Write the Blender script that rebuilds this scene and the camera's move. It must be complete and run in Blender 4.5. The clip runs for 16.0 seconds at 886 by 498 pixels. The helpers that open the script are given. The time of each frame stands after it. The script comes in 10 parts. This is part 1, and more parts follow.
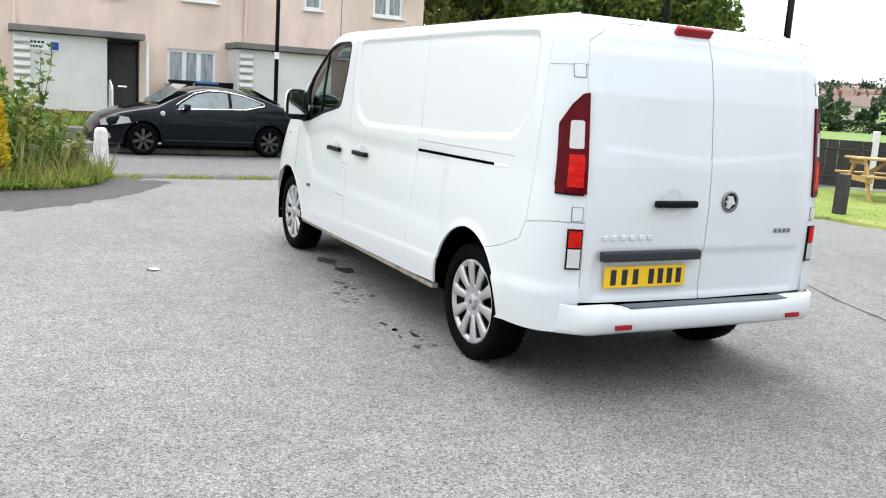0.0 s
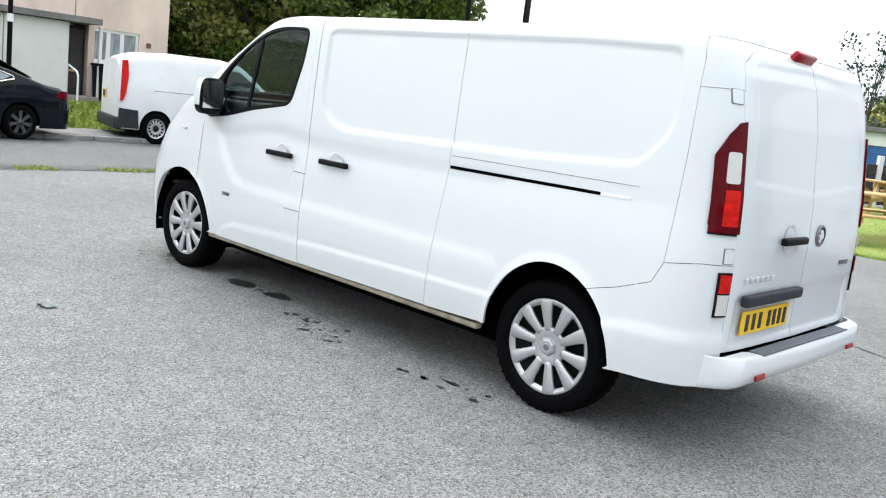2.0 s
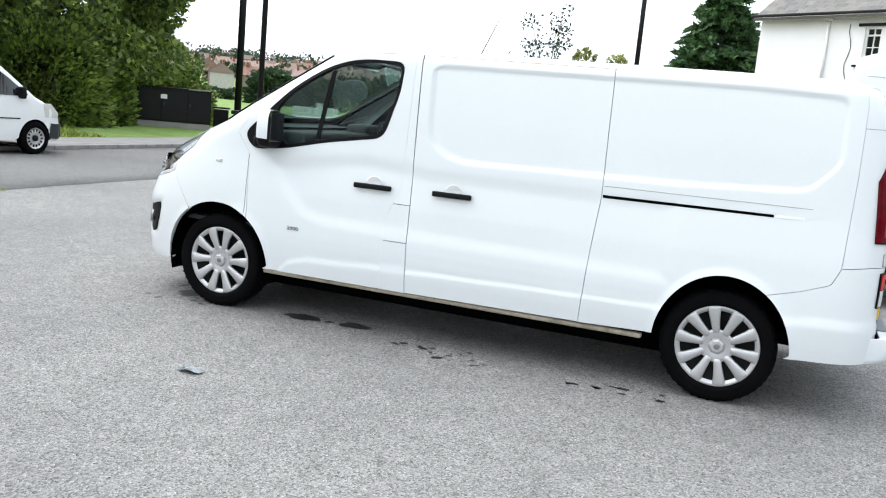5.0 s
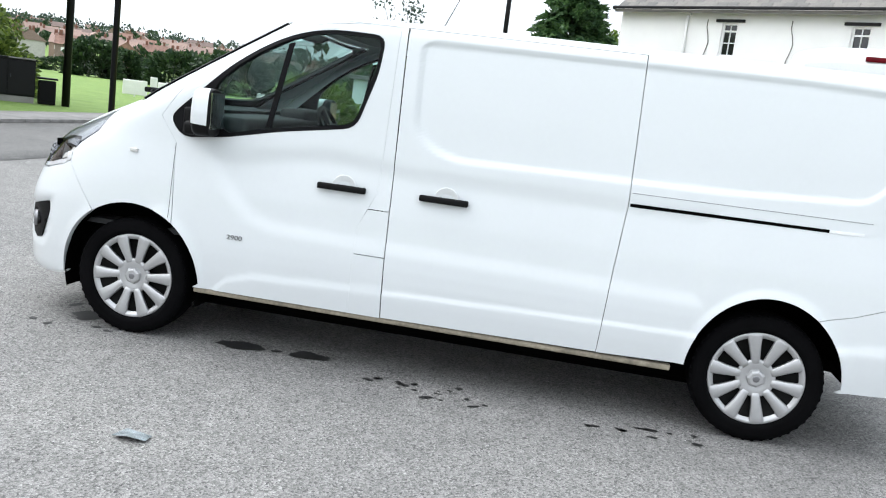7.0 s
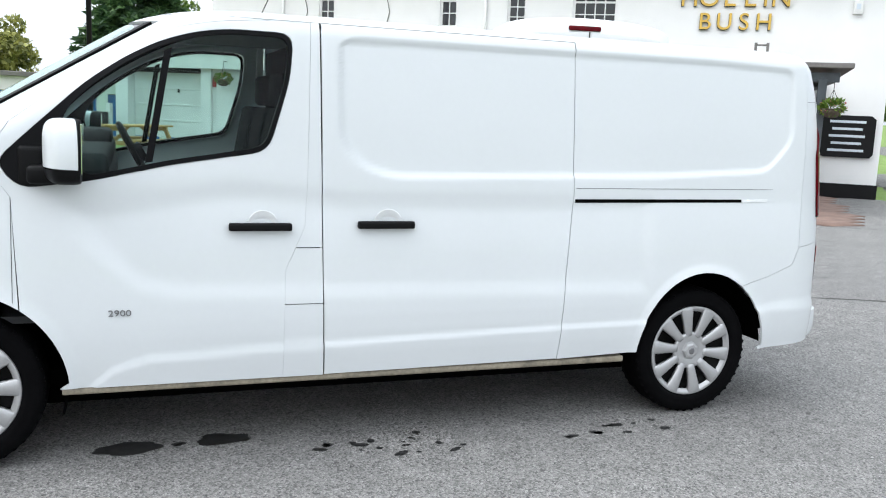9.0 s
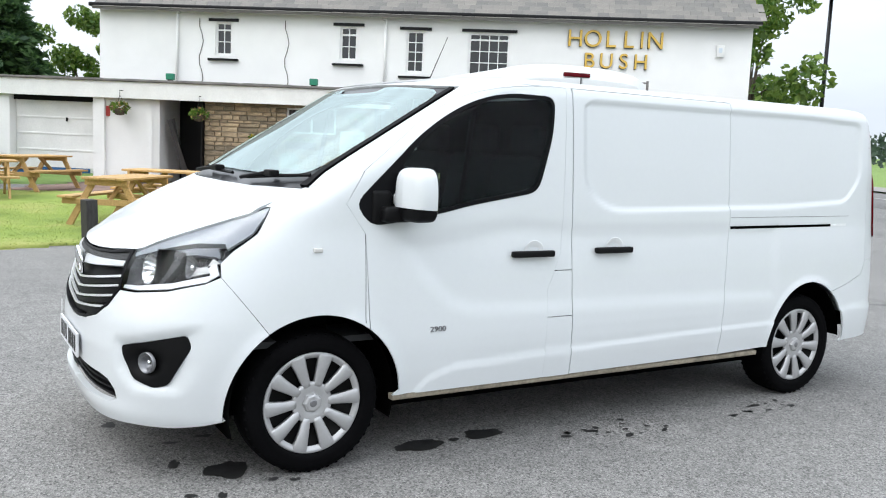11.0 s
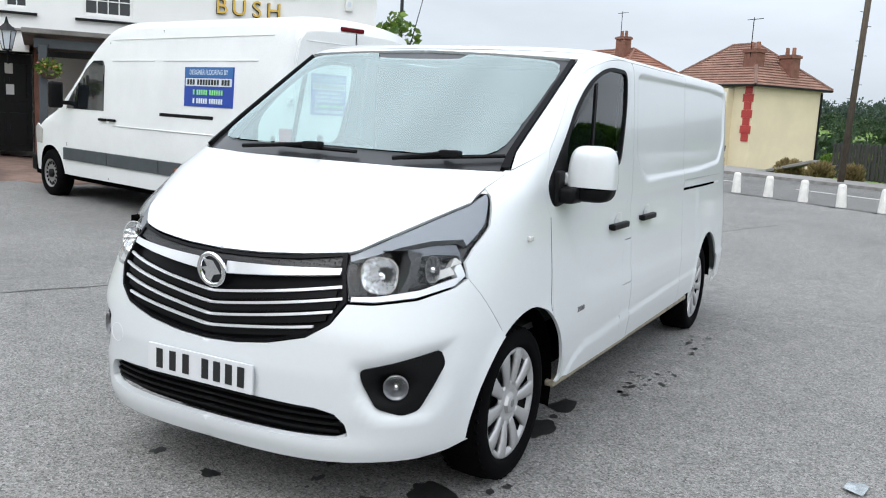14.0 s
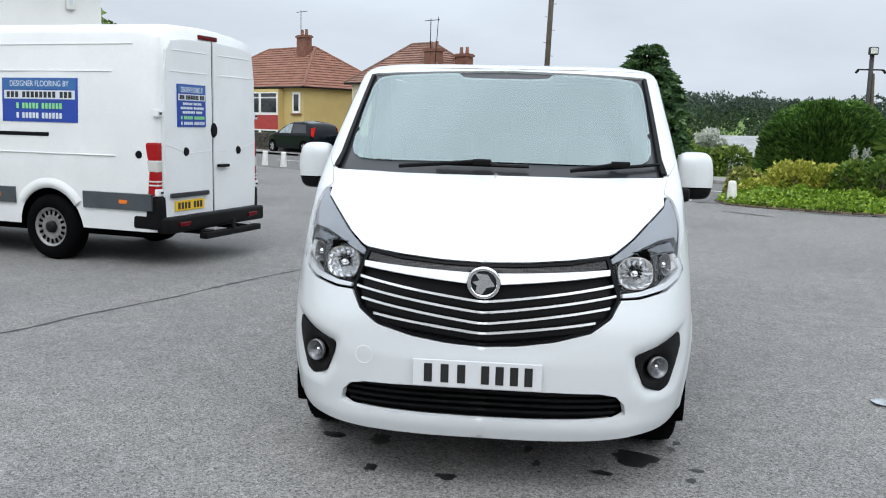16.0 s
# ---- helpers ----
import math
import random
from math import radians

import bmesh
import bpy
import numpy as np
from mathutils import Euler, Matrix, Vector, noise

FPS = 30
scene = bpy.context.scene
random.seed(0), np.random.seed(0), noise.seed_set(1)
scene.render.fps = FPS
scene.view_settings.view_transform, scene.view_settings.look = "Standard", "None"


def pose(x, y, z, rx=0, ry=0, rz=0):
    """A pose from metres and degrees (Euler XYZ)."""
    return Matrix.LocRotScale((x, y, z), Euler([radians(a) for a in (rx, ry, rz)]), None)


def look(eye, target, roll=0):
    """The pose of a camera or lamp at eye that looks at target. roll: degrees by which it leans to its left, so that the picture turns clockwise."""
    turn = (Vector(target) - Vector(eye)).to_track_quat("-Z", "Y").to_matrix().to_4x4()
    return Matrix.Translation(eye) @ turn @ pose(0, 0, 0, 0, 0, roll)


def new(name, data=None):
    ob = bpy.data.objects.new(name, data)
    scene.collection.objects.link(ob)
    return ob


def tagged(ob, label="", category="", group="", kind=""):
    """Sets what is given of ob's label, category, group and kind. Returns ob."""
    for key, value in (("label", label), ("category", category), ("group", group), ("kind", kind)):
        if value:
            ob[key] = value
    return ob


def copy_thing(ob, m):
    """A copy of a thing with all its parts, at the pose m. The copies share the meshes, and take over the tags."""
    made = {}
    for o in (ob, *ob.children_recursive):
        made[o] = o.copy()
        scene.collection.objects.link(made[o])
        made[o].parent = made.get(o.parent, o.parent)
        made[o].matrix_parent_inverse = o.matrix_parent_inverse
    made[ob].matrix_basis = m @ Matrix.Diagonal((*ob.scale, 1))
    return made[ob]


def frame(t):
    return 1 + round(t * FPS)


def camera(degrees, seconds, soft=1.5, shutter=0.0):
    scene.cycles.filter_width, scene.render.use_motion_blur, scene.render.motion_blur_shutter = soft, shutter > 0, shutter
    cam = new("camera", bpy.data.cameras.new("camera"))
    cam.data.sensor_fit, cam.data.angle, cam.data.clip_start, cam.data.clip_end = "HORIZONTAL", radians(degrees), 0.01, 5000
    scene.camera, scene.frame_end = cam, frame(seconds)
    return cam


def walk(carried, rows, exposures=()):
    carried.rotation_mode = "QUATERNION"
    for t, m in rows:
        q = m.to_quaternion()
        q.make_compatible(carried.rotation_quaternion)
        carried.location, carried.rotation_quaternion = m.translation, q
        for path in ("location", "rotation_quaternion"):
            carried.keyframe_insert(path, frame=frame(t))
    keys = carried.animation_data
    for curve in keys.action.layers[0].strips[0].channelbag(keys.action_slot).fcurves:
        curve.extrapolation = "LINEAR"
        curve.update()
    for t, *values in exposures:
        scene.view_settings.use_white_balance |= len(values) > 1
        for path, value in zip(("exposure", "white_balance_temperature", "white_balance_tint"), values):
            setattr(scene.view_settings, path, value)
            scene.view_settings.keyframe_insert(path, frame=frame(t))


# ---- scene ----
cam = camera(53.8, 16.0, 1.1)
PATH = [
    (0, (-4.283, 3.298, 1.509), (-2.53, 2.403, 1.157), 3.7),
    (0.5, (-3.907, 3.754, 1.516), (-2.237, 2.684, 1.259), 2.0),
    (1, (-3.499, 4.086, 1.5), (-1.921, 2.881, 1.254), 3.4),
    (1.5, (-3.003, 4.242, 1.472), (-1.558, 2.891, 1.176), 6.6),
    (2, (-2.465, 4.435, 1.497), (-1.13, 2.985, 1.162), 6.7),
    (2.5, (-1.958, 4.577, 1.516), (-0.709, 3.04, 1.24), 5.9),
    (3, (-1.597, 4.921, 1.534), (-0.575, 3.230, 1.222), 5.5),
    (3.5, (-1.220, 5.322, 1.506), (-0.344, 3.552, 1.192), 3.7),
    (4, (-0.908, 5.865, 1.482), (-0.147, 4.039, 1.189), 5.0),
    (4.5, (-0.528, 6.227, 1.605), (0.191, 4.387, 1.289), 4.8),
    (6.8, (0.91, 5.663, 1.505), (1.282, 3.722, 1.199), 8.1),
    (7, (1.006, 5.504, 1.525), (1.306, 3.553, 1.203), 7.2),
    (7.5, (1.168, 5.072, 1.557), (1.04, 3.094, 1.288), 7.8),
    (8, (1.649, 4.919, 1.535), (1.179, 2.992, 1.283), 4.3),
    (8.5, (2.175, 4.774, 1.583), (1.652, 2.874, 1.243), 2.3),
    (9, (2.803, 4.742, 1.546), (2.14, 2.881, 1.236), 2.5),
    (9.5, (3.437, 4.783, 1.549), (2.756, 2.928, 1.245), 3.4),
    (10, (4.007, 4.752, 1.573), (3.199, 2.945, 1.284), 2.0),
    (10.2, (4.251, 4.776, 1.565), (3.379, 2.997, 1.287), 1.9),
    (12.3, (5.876, 3.816, 1.58), (4.632, 2.268, 1.335), 3.9),
    (12.5, (5.96, 3.648, 1.558), (4.663, 2.157, 1.253), 4.4),
    (13, (6.273, 3.254, 1.585), (4.855, 1.882, 1.26), 3.0),
    (13.5, (6.522, 2.799, 1.583), (4.944, 1.609, 1.275), 1.9),
    (14, (6.887, 2.34, 1.564), (5.144, 1.409, 1.26), 3.1),
    (14.5, (7.191, 1.87, 1.573), (5.348, 1.137, 1.316), 2.1),
    (15, (7.484, 1.331, 1.558), (5.573, 0.81, 1.282), 3.5),
    (15.5, (7.755, 0.782, 1.555), (5.806, 0.426, 1.28), 4.0),
    (16, (7.964, 0.215, 1.576), (5.996, 0.001, 1.294), 1.4),
]
walk(cam, [(t, look(eye, target, roll)) for t, eye, target, roll in PATH], [(0, 0.45, 6480, 10), (2, 0.36, 6330, 9), (5, 0.37, 6300, 9), (10, 0.18, 6260, 9), (13, 0.02, 6270, 9), (16, -0.23, 6180, 9)])

# ---- world, sun ----
world = bpy.data.worlds.new("overcast")
scene.world = world
world.use_nodes = True
wt = world.node_tree
bg = wt.nodes["Background"]
sky = wt.nodes.new("ShaderNodeTexSky")
sky.sky_type, sky.sun_disc = 'NISHITA', False
sky.sun_elevation, sky.sun_rotation = radians(48), radians(75)
sky.dust_density, sky.air_density = 4.0, 1.0
grey = wt.nodes.new("ShaderNodeHueSaturation")
grey.inputs["Saturation"].default_value = 0.22
wt.links.new(sky.outputs[0], grey.inputs["Color"])
wco = wt.nodes.new("ShaderNodeTexCoord")
wmap = wt.nodes.new("ShaderNodeMapping")
wmap.inputs["Scale"].default_value = (1, 1, 3.2)
wt.links.new(wco.outputs["Generated"], wmap.inputs[0])
wno = wt.nodes.new("ShaderNodeTexNoise")
wno.inputs["Scale"].default_value, wno.inputs["Detail"].default_value = 2.2, 5
wt.links.new(wmap.outputs[0], wno.inputs["Vector"])
wra = wt.nodes.new("ShaderNodeMapRange")
wra.inputs["From Min"].default_value, wra.inputs["From Max"].default_value = 0.3, 0.7
wra.inputs["To Min"].default_value, wra.inputs["To Max"].default_value = 0.82, 1.13
wt.links.new(wno.outputs[0], wra.inputs[0])
# a level cloud deck, brighter towards the hidden sun
wcl = wt.nodes.new("ShaderNodeMix")
wcl.data_type = 'RGBA'
wcl.inputs["Factor"].default_value = 0.72
wt.links.new(grey.outputs[0], wcl.inputs[6])
wsep = wt.nodes.new("ShaderNodeVectorMath")
wsep.operation = 'DOT_PRODUCT'
wt.links.new(wco.outputs["Generated"], wsep.inputs[0])
wsep.inputs[1].default_value = (0.85, 0.10, 0.25)
wr2 = wt.nodes.new("ShaderNodeMapRange")
wr2.inputs["From Min"].default_value, wr2.inputs["From Max"].default_value = -0.9, 0.7
wt.links.new(wsep.outputs["Value"], wr2.inputs[0])
wcr = wt.nodes.new("ShaderNodeMix")
wcr.data_type = 'RGBA'
wt.links.new(wr2.outputs[0], wcr.inputs["Factor"])
wcr.inputs[6].default_value = (6.1, 6.6, 7.2, 1)
wcr.inputs[7].default_value = (9.4, 9.7, 10.0, 1)
wt.links.new(wcr.outputs[2], wcl.inputs[7])
wmu = wt.nodes.new("ShaderNodeMix")
wmu.data_type, wmu.blend_type = 'RGBA', 'MULTIPLY'
wmu.inputs["Factor"].default_value = 1.0
wt.links.new(wcl.outputs[2], wmu.inputs[6])
wt.links.new(wra.outputs[0], wmu.inputs[7])
wz = wt.nodes.new("ShaderNodeSeparateXYZ")
wt.links.new(wco.outputs["Generated"], wz.inputs[0])
wzr = wt.nodes.new("ShaderNodeMapRange")
wzr.inputs["From Min"].default_value, wzr.inputs["From Max"].default_value = 0.17, 0.62
wzr.inputs["To Min"].default_value, wzr.inputs["To Max"].default_value = 1.04, 1.85
wt.links.new(wz.outputs["Z"], wzr.inputs[0])
wmz = wt.nodes.new("ShaderNodeMix")
wmz.data_type, wmz.blend_type = 'RGBA', 'MULTIPLY'
wmz.inputs["Factor"].default_value = 1.0
wt.links.new(wmu.outputs[2], wmz.inputs[6])
wt.links.new(wzr.outputs[0], wmz.inputs[7])
wt.links.new(wmz.outputs[2], bg.inputs[0])
bg.inputs[1].default_value = 0.15
sun = new("sun", bpy.data.lights.new("sun", "SUN"))
sun.data.energy, sun.data.angle, sun.data.color = 0.8, radians(25), (1, 0.97, 0.92)
sun.matrix_world = look((8, -2.5, 14), (0, 0, 0))

# ---- materials ----
def nodes_of(name):
    m = bpy.data.materials.new(name)
    m.use_nodes = True
    t = m.node_tree
    return m, t, t.nodes["Principled BSDF"]


def link(t, a, b):
    t.links.new(a, b)


def ramp(t, src, stops):
    r = t.nodes.new("ShaderNodeValToRGB")
    e = r.color_ramp.elements
    while len(e) < len(stops):
        e.new(0.5)
    for k, (p, c) in zip(e, stops):
        k.position, k.color = p, (*c, 1)
    link(t, src, r.inputs[0])
    return r.outputs[0]


def noise_of(t, scale, detail=4, rough=0.55, stretch=None):
    co = t.nodes.new("ShaderNodeTexCoord")
    n = t.nodes.new("ShaderNodeTexNoise")
    n.inputs["Scale"].default_value, n.inputs["Detail"].default_value, n.inputs["Roughness"].default_value = scale, detail, rough
    src = co.outputs["Object"]
    if stretch:
        mp = t.nodes.new("ShaderNodeMapping")
        mp.inputs["Scale"].default_value = stretch
        link(t, src, mp.inputs[0])
        src = mp.outputs[0]
    link(t, src, n.inputs["Vector"])
    return n.outputs[0]


def blend(t, fac, a, b, mode='MIX'):
    n = t.nodes.new("ShaderNodeMix")
    n.data_type, n.blend_type = 'RGBA', mode
    for sock, v in ((n.inputs["Factor"], fac), (n.inputs[6], a), (n.inputs[7], b)):
        if isinstance(v, (int, float)):
            sock.default_value = v
        elif isinstance(v, tuple):
            sock.default_value = (*v, 1)
        else:
            link(t, v, sock)
    return n.outputs[2]


def bump_in(t, b, src, strength, dist=0.01):
    n = t.nodes.new("ShaderNodeBump")
    n.inputs["Strength"].default_value, n.inputs["Distance"].default_value = strength, dist
    link(t, src, n.inputs["Height"])
    link(t, n.outputs[0], b.inputs["Normal"])


def surface(name, col, rough=0.6, metal=0.0, wear=0.12, scale=3.0, grain=120.0, bump=0.0, coat=0.0, stretch=None, per_object=0.0, spec=0.5):
    """A worn surface: a base colour with stains at one scale and grain at another."""
    m, t, b = nodes_of(name)
    dark = tuple(c * (1 - wear) for c in col)
    light = tuple(min(1, c * (1 + wear)) for c in col)
    big = ramp(t, noise_of(t, scale, 5, 0.6, stretch), [(0.3, dark), (0.7, light)])
    fine = ramp(t, noise_of(t, grain, 2, 0.5, stretch), [(0.25, (1 - wear, 1 - wear, 1 - wear)), (0.75, (1, 1, 1))])
    out = blend(t, 1.0, big, fine, 'MULTIPLY')
    if per_object:
        oi = t.nodes.new("ShaderNodeObjectInfo")
        v = ramp(t, oi.outputs["Random"], [(0, (1 - per_object,) * 3), (1, (1 + per_object * 0.6, 1 + per_object * 0.4, 1 + per_object * 0.2))])
        out = blend(t, 1.0, out, v, 'MULTIPLY')
    link(t, out, b.inputs["Base Color"])
    b.inputs["Roughness"].default_value, b.inputs["Metallic"].default_value = rough, metal
    b.inputs["Coat Weight"].default_value = coat
    b.inputs["Coat Roughness"].default_value = 0.05
    b.inputs["Specular IOR Level"].default_value = spec
    if bump:
        bump_in(t, b, noise_of(t, grain, 3), bump, 0.005)
    return m


def glass_of(name, tint, gloss=0.02, base=0.05, sheen=(1, 1, 1)):
    """Thin glass: see-through, with a gloss that grows towards grazing views, the same from both sides."""
    m = bpy.data.materials.new(name)
    m.use_nodes = True
    t = m.node_tree
    t.nodes.remove(t.nodes["Principled BSDF"])
    tr, gl, mx, lw, pw, ma = (t.nodes.new("ShaderNode" + k) for k in ("BsdfTransparent", "BsdfGlossy", "MixShader", "LayerWeight", "Math", "Math"))
    tr.inputs[0].default_value = (*tint, 1)
    gl.inputs["Roughness"].default_value = gloss
    gl.inputs["Color"].default_value = (*sheen, 1)
    lw.inputs["Blend"].default_value = 0.5
    pw.operation, ma.operation = 'POWER', 'MULTIPLY_ADD'
    pw.inputs[1].default_value = 4.5
    ma.inputs[1].default_value, ma.inputs[2].default_value = 1 - base, base
    for a, b in ((lw.outputs["Facing"], pw.inputs[0]), (pw.outputs[0], ma.inputs[0]), (ma.outputs[0], mx.inputs[0]), (tr.outputs[0], mx.inputs[1]), (gl.outputs[0], mx.inputs[2]), (mx.outputs[0], t.nodes["Material Output"].inputs[0])):
        link(t, a, b)
    return m


M_PAINT = surface("white_van_paint", (0.635, 0.66, 0.675), 0.3, wear=0.015, scale=1.2, grain=40, coat=0.6)
M_PAINT2 = surface("white_van_paint_dusty", (0.73, 0.745, 0.75), 0.4, wear=0.05, scale=1.5, grain=60, coat=0.3)
M_BLACK = surface("black_plastic", (0.0055, 0.0055, 0.006), 0.5, wear=0.2, grain=300, bump=0.1, spec=0.12)
M_SATIN = surface("satin_black_trim", (0.004, 0.004, 0.005), 0.45, wear=0.1, spec=0.1)
M_GREYP = surface("dark_grey_plastic", (0.03, 0.033, 0.038), 0.55, wear=0.15, grain=250, bump=0.1, spec=0.25)
M_STEP = surface("grey_rubber_step", (0.12, 0.14, 0.16), 0.6, wear=0.2, grain=150, bump=0.2)
M_TYRE = surface("tyre_rubber", (0.0035, 0.0035, 0.004), 0.8, wear=0.3, scale=6, grain=90, bump=0.15, spec=0.04)
M_HUB = surface("silver_wheel_cover", (0.46, 0.46, 0.465), 0.35, metal=0.5, wear=0.06)
M_STEEL = surface("dark_steel_rim", (0.008, 0.008, 0.008), 0.6, metal=0.0, wear=0.3, spec=0.2)
M_CHROME = surface("chrome", (0.86, 0.87, 0.88), 0.08, metal=1.0, wear=0.02)
M_SILVER = surface("bright_silver_trim", (0.74, 0.75, 0.77), 0.28, metal=0.4, wear=0.03)
M_FRIT = surface("dark_glass_edge", (0.022, 0.023, 0.026), 0.34, wear=0.1, coat=0.25, spec=0.4)
M_RED = surface("red_lens", (0.33, 0.010, 0.014), 0.2, wear=0.1, coat=0.15, spec=0.25)
M_DRED = surface("dark_red_lens", (0.105, 0.002, 0.006), 0.12, wear=0.3, scale=9, coat=0.0, spec=0.12)
M_ORED = surface("bright_red_lens", (0.60, 0.012, 0.008), 0.2, wear=0.3, scale=16, stretch=(1, 1, 2.5), coat=0.0, spec=0.15)
M_CLEARW = surface("clear_white_lens", (0.58, 0.57, 0.55), 0.15, wear=0.1, coat=0.6)
M_AMBER = surface("amber_lens", (0.7, 0.18, 0.02), 0.2, wear=0.1, coat=0.5)
M_YELLOW = surface("yellow_plate", (0.80, 0.50, 0.012), 0.4, wear=0.03)
M_WPLATE = surface("white_plate", (0.66, 0.67, 0.69), 0.4, wear=0.03)
M_INK = surface("black_ink", (0.012, 0.012, 0.012), 0.5, wear=0.05)
M_BADGE = surface("grey_badge", (0.22, 0.22, 0.23), 0.3, metal=0.6, wear=0.05)
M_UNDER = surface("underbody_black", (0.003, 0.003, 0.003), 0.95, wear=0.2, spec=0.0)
M_DIRT = surface("dirty_sill", (0.33, 0.29, 0.22), 0.8, wear=0.35, scale=9, grain=60)
M_DASH = surface("dashboard_grey", (0.02, 0.021, 0.023), 0.7, wear=0.1, grain=200, bump=0.1)
M_SEAT = surface("seat_cloth", (0.010, 0.010, 0.012), 0.95, wear=0.2, grain=250, bump=0.2, spec=0.1)
M_GLASS = glass_of("door_glass", (0.62, 0.78, 0.75), 0.01, 0.014)
M_SCREEN = glass_of("windscreen_glass", (0.70, 0.82, 0.80), 0.015, 0.33, (0.85, 0.985, 0.975))
M_LENS = glass_of("headlamp_lens", (0.93, 0.94, 0.95), 0.02, 0.02)


# ---- building ----
def mesh_ob(name, verts, faces, material, parent=None, label="", smooth=True):
    me = bpy.data.meshes.new(name)
    me.from_pydata([tuple(v) for v in verts], [], [tuple(f) for f in faces])
    if smooth:
        me.polygons.foreach_set("use_smooth", [True] * len(me.polygons))
    me.update()
    me.materials.append(material)
    ob = new(name, me)
    ob.parent = parent
    return tagged(ob, label)


def part(name, bm, material, parent=None, label="", smooth=False, at=None):
    """Links a bmesh as one mesh object under a thing or under a part."""
    if at is not None:
        bmesh.ops.transform(bm, matrix=at, verts=bm.verts)
    me = bpy.data.meshes.new(name)
    bm.to_mesh(me)
    bm.free()
    if smooth:
        me.polygons.foreach_set("use_smooth", [True] * len(me.polygons))
    me.materials.append(material)
    ob = new(name, me)
    ob.parent = parent
    return tagged(ob, label)


def thing(name, label, category, m=None, group="", kind=""):
    ob = new(name)
    if m is not None:
        ob.matrix_world = m
    return tagged(ob, label, category, group, kind)


def bx(sx, sy, sz, c=(0, 0, 0), bevel=0.0, seg=2, rot=None):
    bm = bmesh.new()
    bmesh.ops.create_cube(bm, size=1)
    bmesh.ops.transform(bm, matrix=Matrix.Diagonal((sx, sy, sz, 1)), verts=bm.verts)
    if bevel:
        bmesh.ops.bevel(bm, geom=bm.edges[:], offset=bevel, segments=seg, affect='EDGES', profile=0.6)
    bmesh.ops.transform(bm, matrix=Matrix.Translation(c) @ (rot or Matrix()), verts=bm.verts)
    return bm


def join(*bms):
    out = bmesh.new()
    for b in bms:
        me = bpy.data.meshes.new("tmp")
        b.to_mesh(me)
        b.free()
        out.from_mesh(me)
        bpy.data.meshes.remove(me)
    return out


def cyl(r1, r2, h, seg=16, at=None, caps=True):
    bm = bmesh.new()
    bmesh.ops.create_cone(bm, cap_ends=caps, segments=seg, radius1=r1, radius2=r2, depth=h)
    bmesh.ops.translate(bm, vec=(0, 0, h / 2), verts=bm.verts)
    if at is not None:
        bmesh.ops.transform(bm, matrix=at, verts=bm.verts)
    return bm


def rod(a, b, r, seg=8, r2=None):
    a, b = Vector(a), Vector(b)
    d = b - a
    return cyl(r, r if r2 is None else r2, d.length, seg, Matrix.Translation(a) @ d.to_track_quat('Z', 'Y').to_matrix().to_4x4())


def tube(pts, r, seg=6):
    """One round bar along points."""
    bm = bmesh.new()
    rings = []
    for k, p in enumerate(pts):
        d = (Vector(pts[min(k + 1, len(pts) - 1)]) - Vector(pts[max(k - 1, 0)])).normalized()
        a = d.cross(Vector((0, 0, 1))).normalized()
        b = d.cross(a)
        rings.append([bm.verts.new(Vector(p) + (a * math.cos(6.2832 * j / seg) + b * math.sin(6.2832 * j / seg)) * r) for j in range(seg)])
    for p, q in zip(rings, rings[1:]):
        for j in range(seg):
            bm.faces.new((p[j], p[(j + 1) % seg], q[(j + 1) % seg], q[j]))
    bm.faces.new(rings[0])
    bm.faces.new(rings[-1])
    bmesh.ops.recalc_face_normals(bm, faces=bm.faces)
    return bm


def lathe(profile, seg=32, axis='Y'):
    """Turns (radius, height) pairs round an axis."""
    bm = bmesh.new()
    rings = []
    for r, h in profile:
        ring = []
        for k in range(seg):
            a = 2 * math.pi * k / seg
            ring.append(bm.verts.new((r * math.cos(a), h, r * math.sin(a)) if axis == 'Y' else (r * math.cos(a), r * math.sin(a), h)))
        rings.append(ring)
    for p, q in zip(rings, rings[1:]):
        for k in range(seg):
            bm.faces.new((p[k], p[(k + 1) % seg], q[(k + 1) % seg], q[k]))
    bmesh.ops.recalc_face_normals(bm, faces=bm.faces)
    return bm


def prism(pts, thick, plane='XZ', c=(0, 0, 0)):
    """A flat outline given depth; plane names the outline's axes, the depth goes along the third, centred."""
    bm = bmesh.new()
    put = {'XZ': lambda a, b, d: (a, d, b), 'XY': lambda a, b, d: (a, b, d), 'YZ': lambda a, b, d: (d, a, b)}[plane]
    lo = [bm.verts.new(Vector(put(a, b, -thick / 2)) + Vector(c)) for a, b in pts]
    hi = [bm.verts.new(Vector(put(a, b, thick / 2)) + Vector(c)) for a, b in pts]
    bm.faces.new(lo)
    bm.faces.new(hi[::-1])
    n = len(pts)
    for k in range(n):
        bm.faces.new((lo[k], hi[k], hi[(k + 1) % n], lo[(k + 1) % n]))
    bmesh.ops.recalc_face_normals(bm, faces=bm.faces)
    return bm


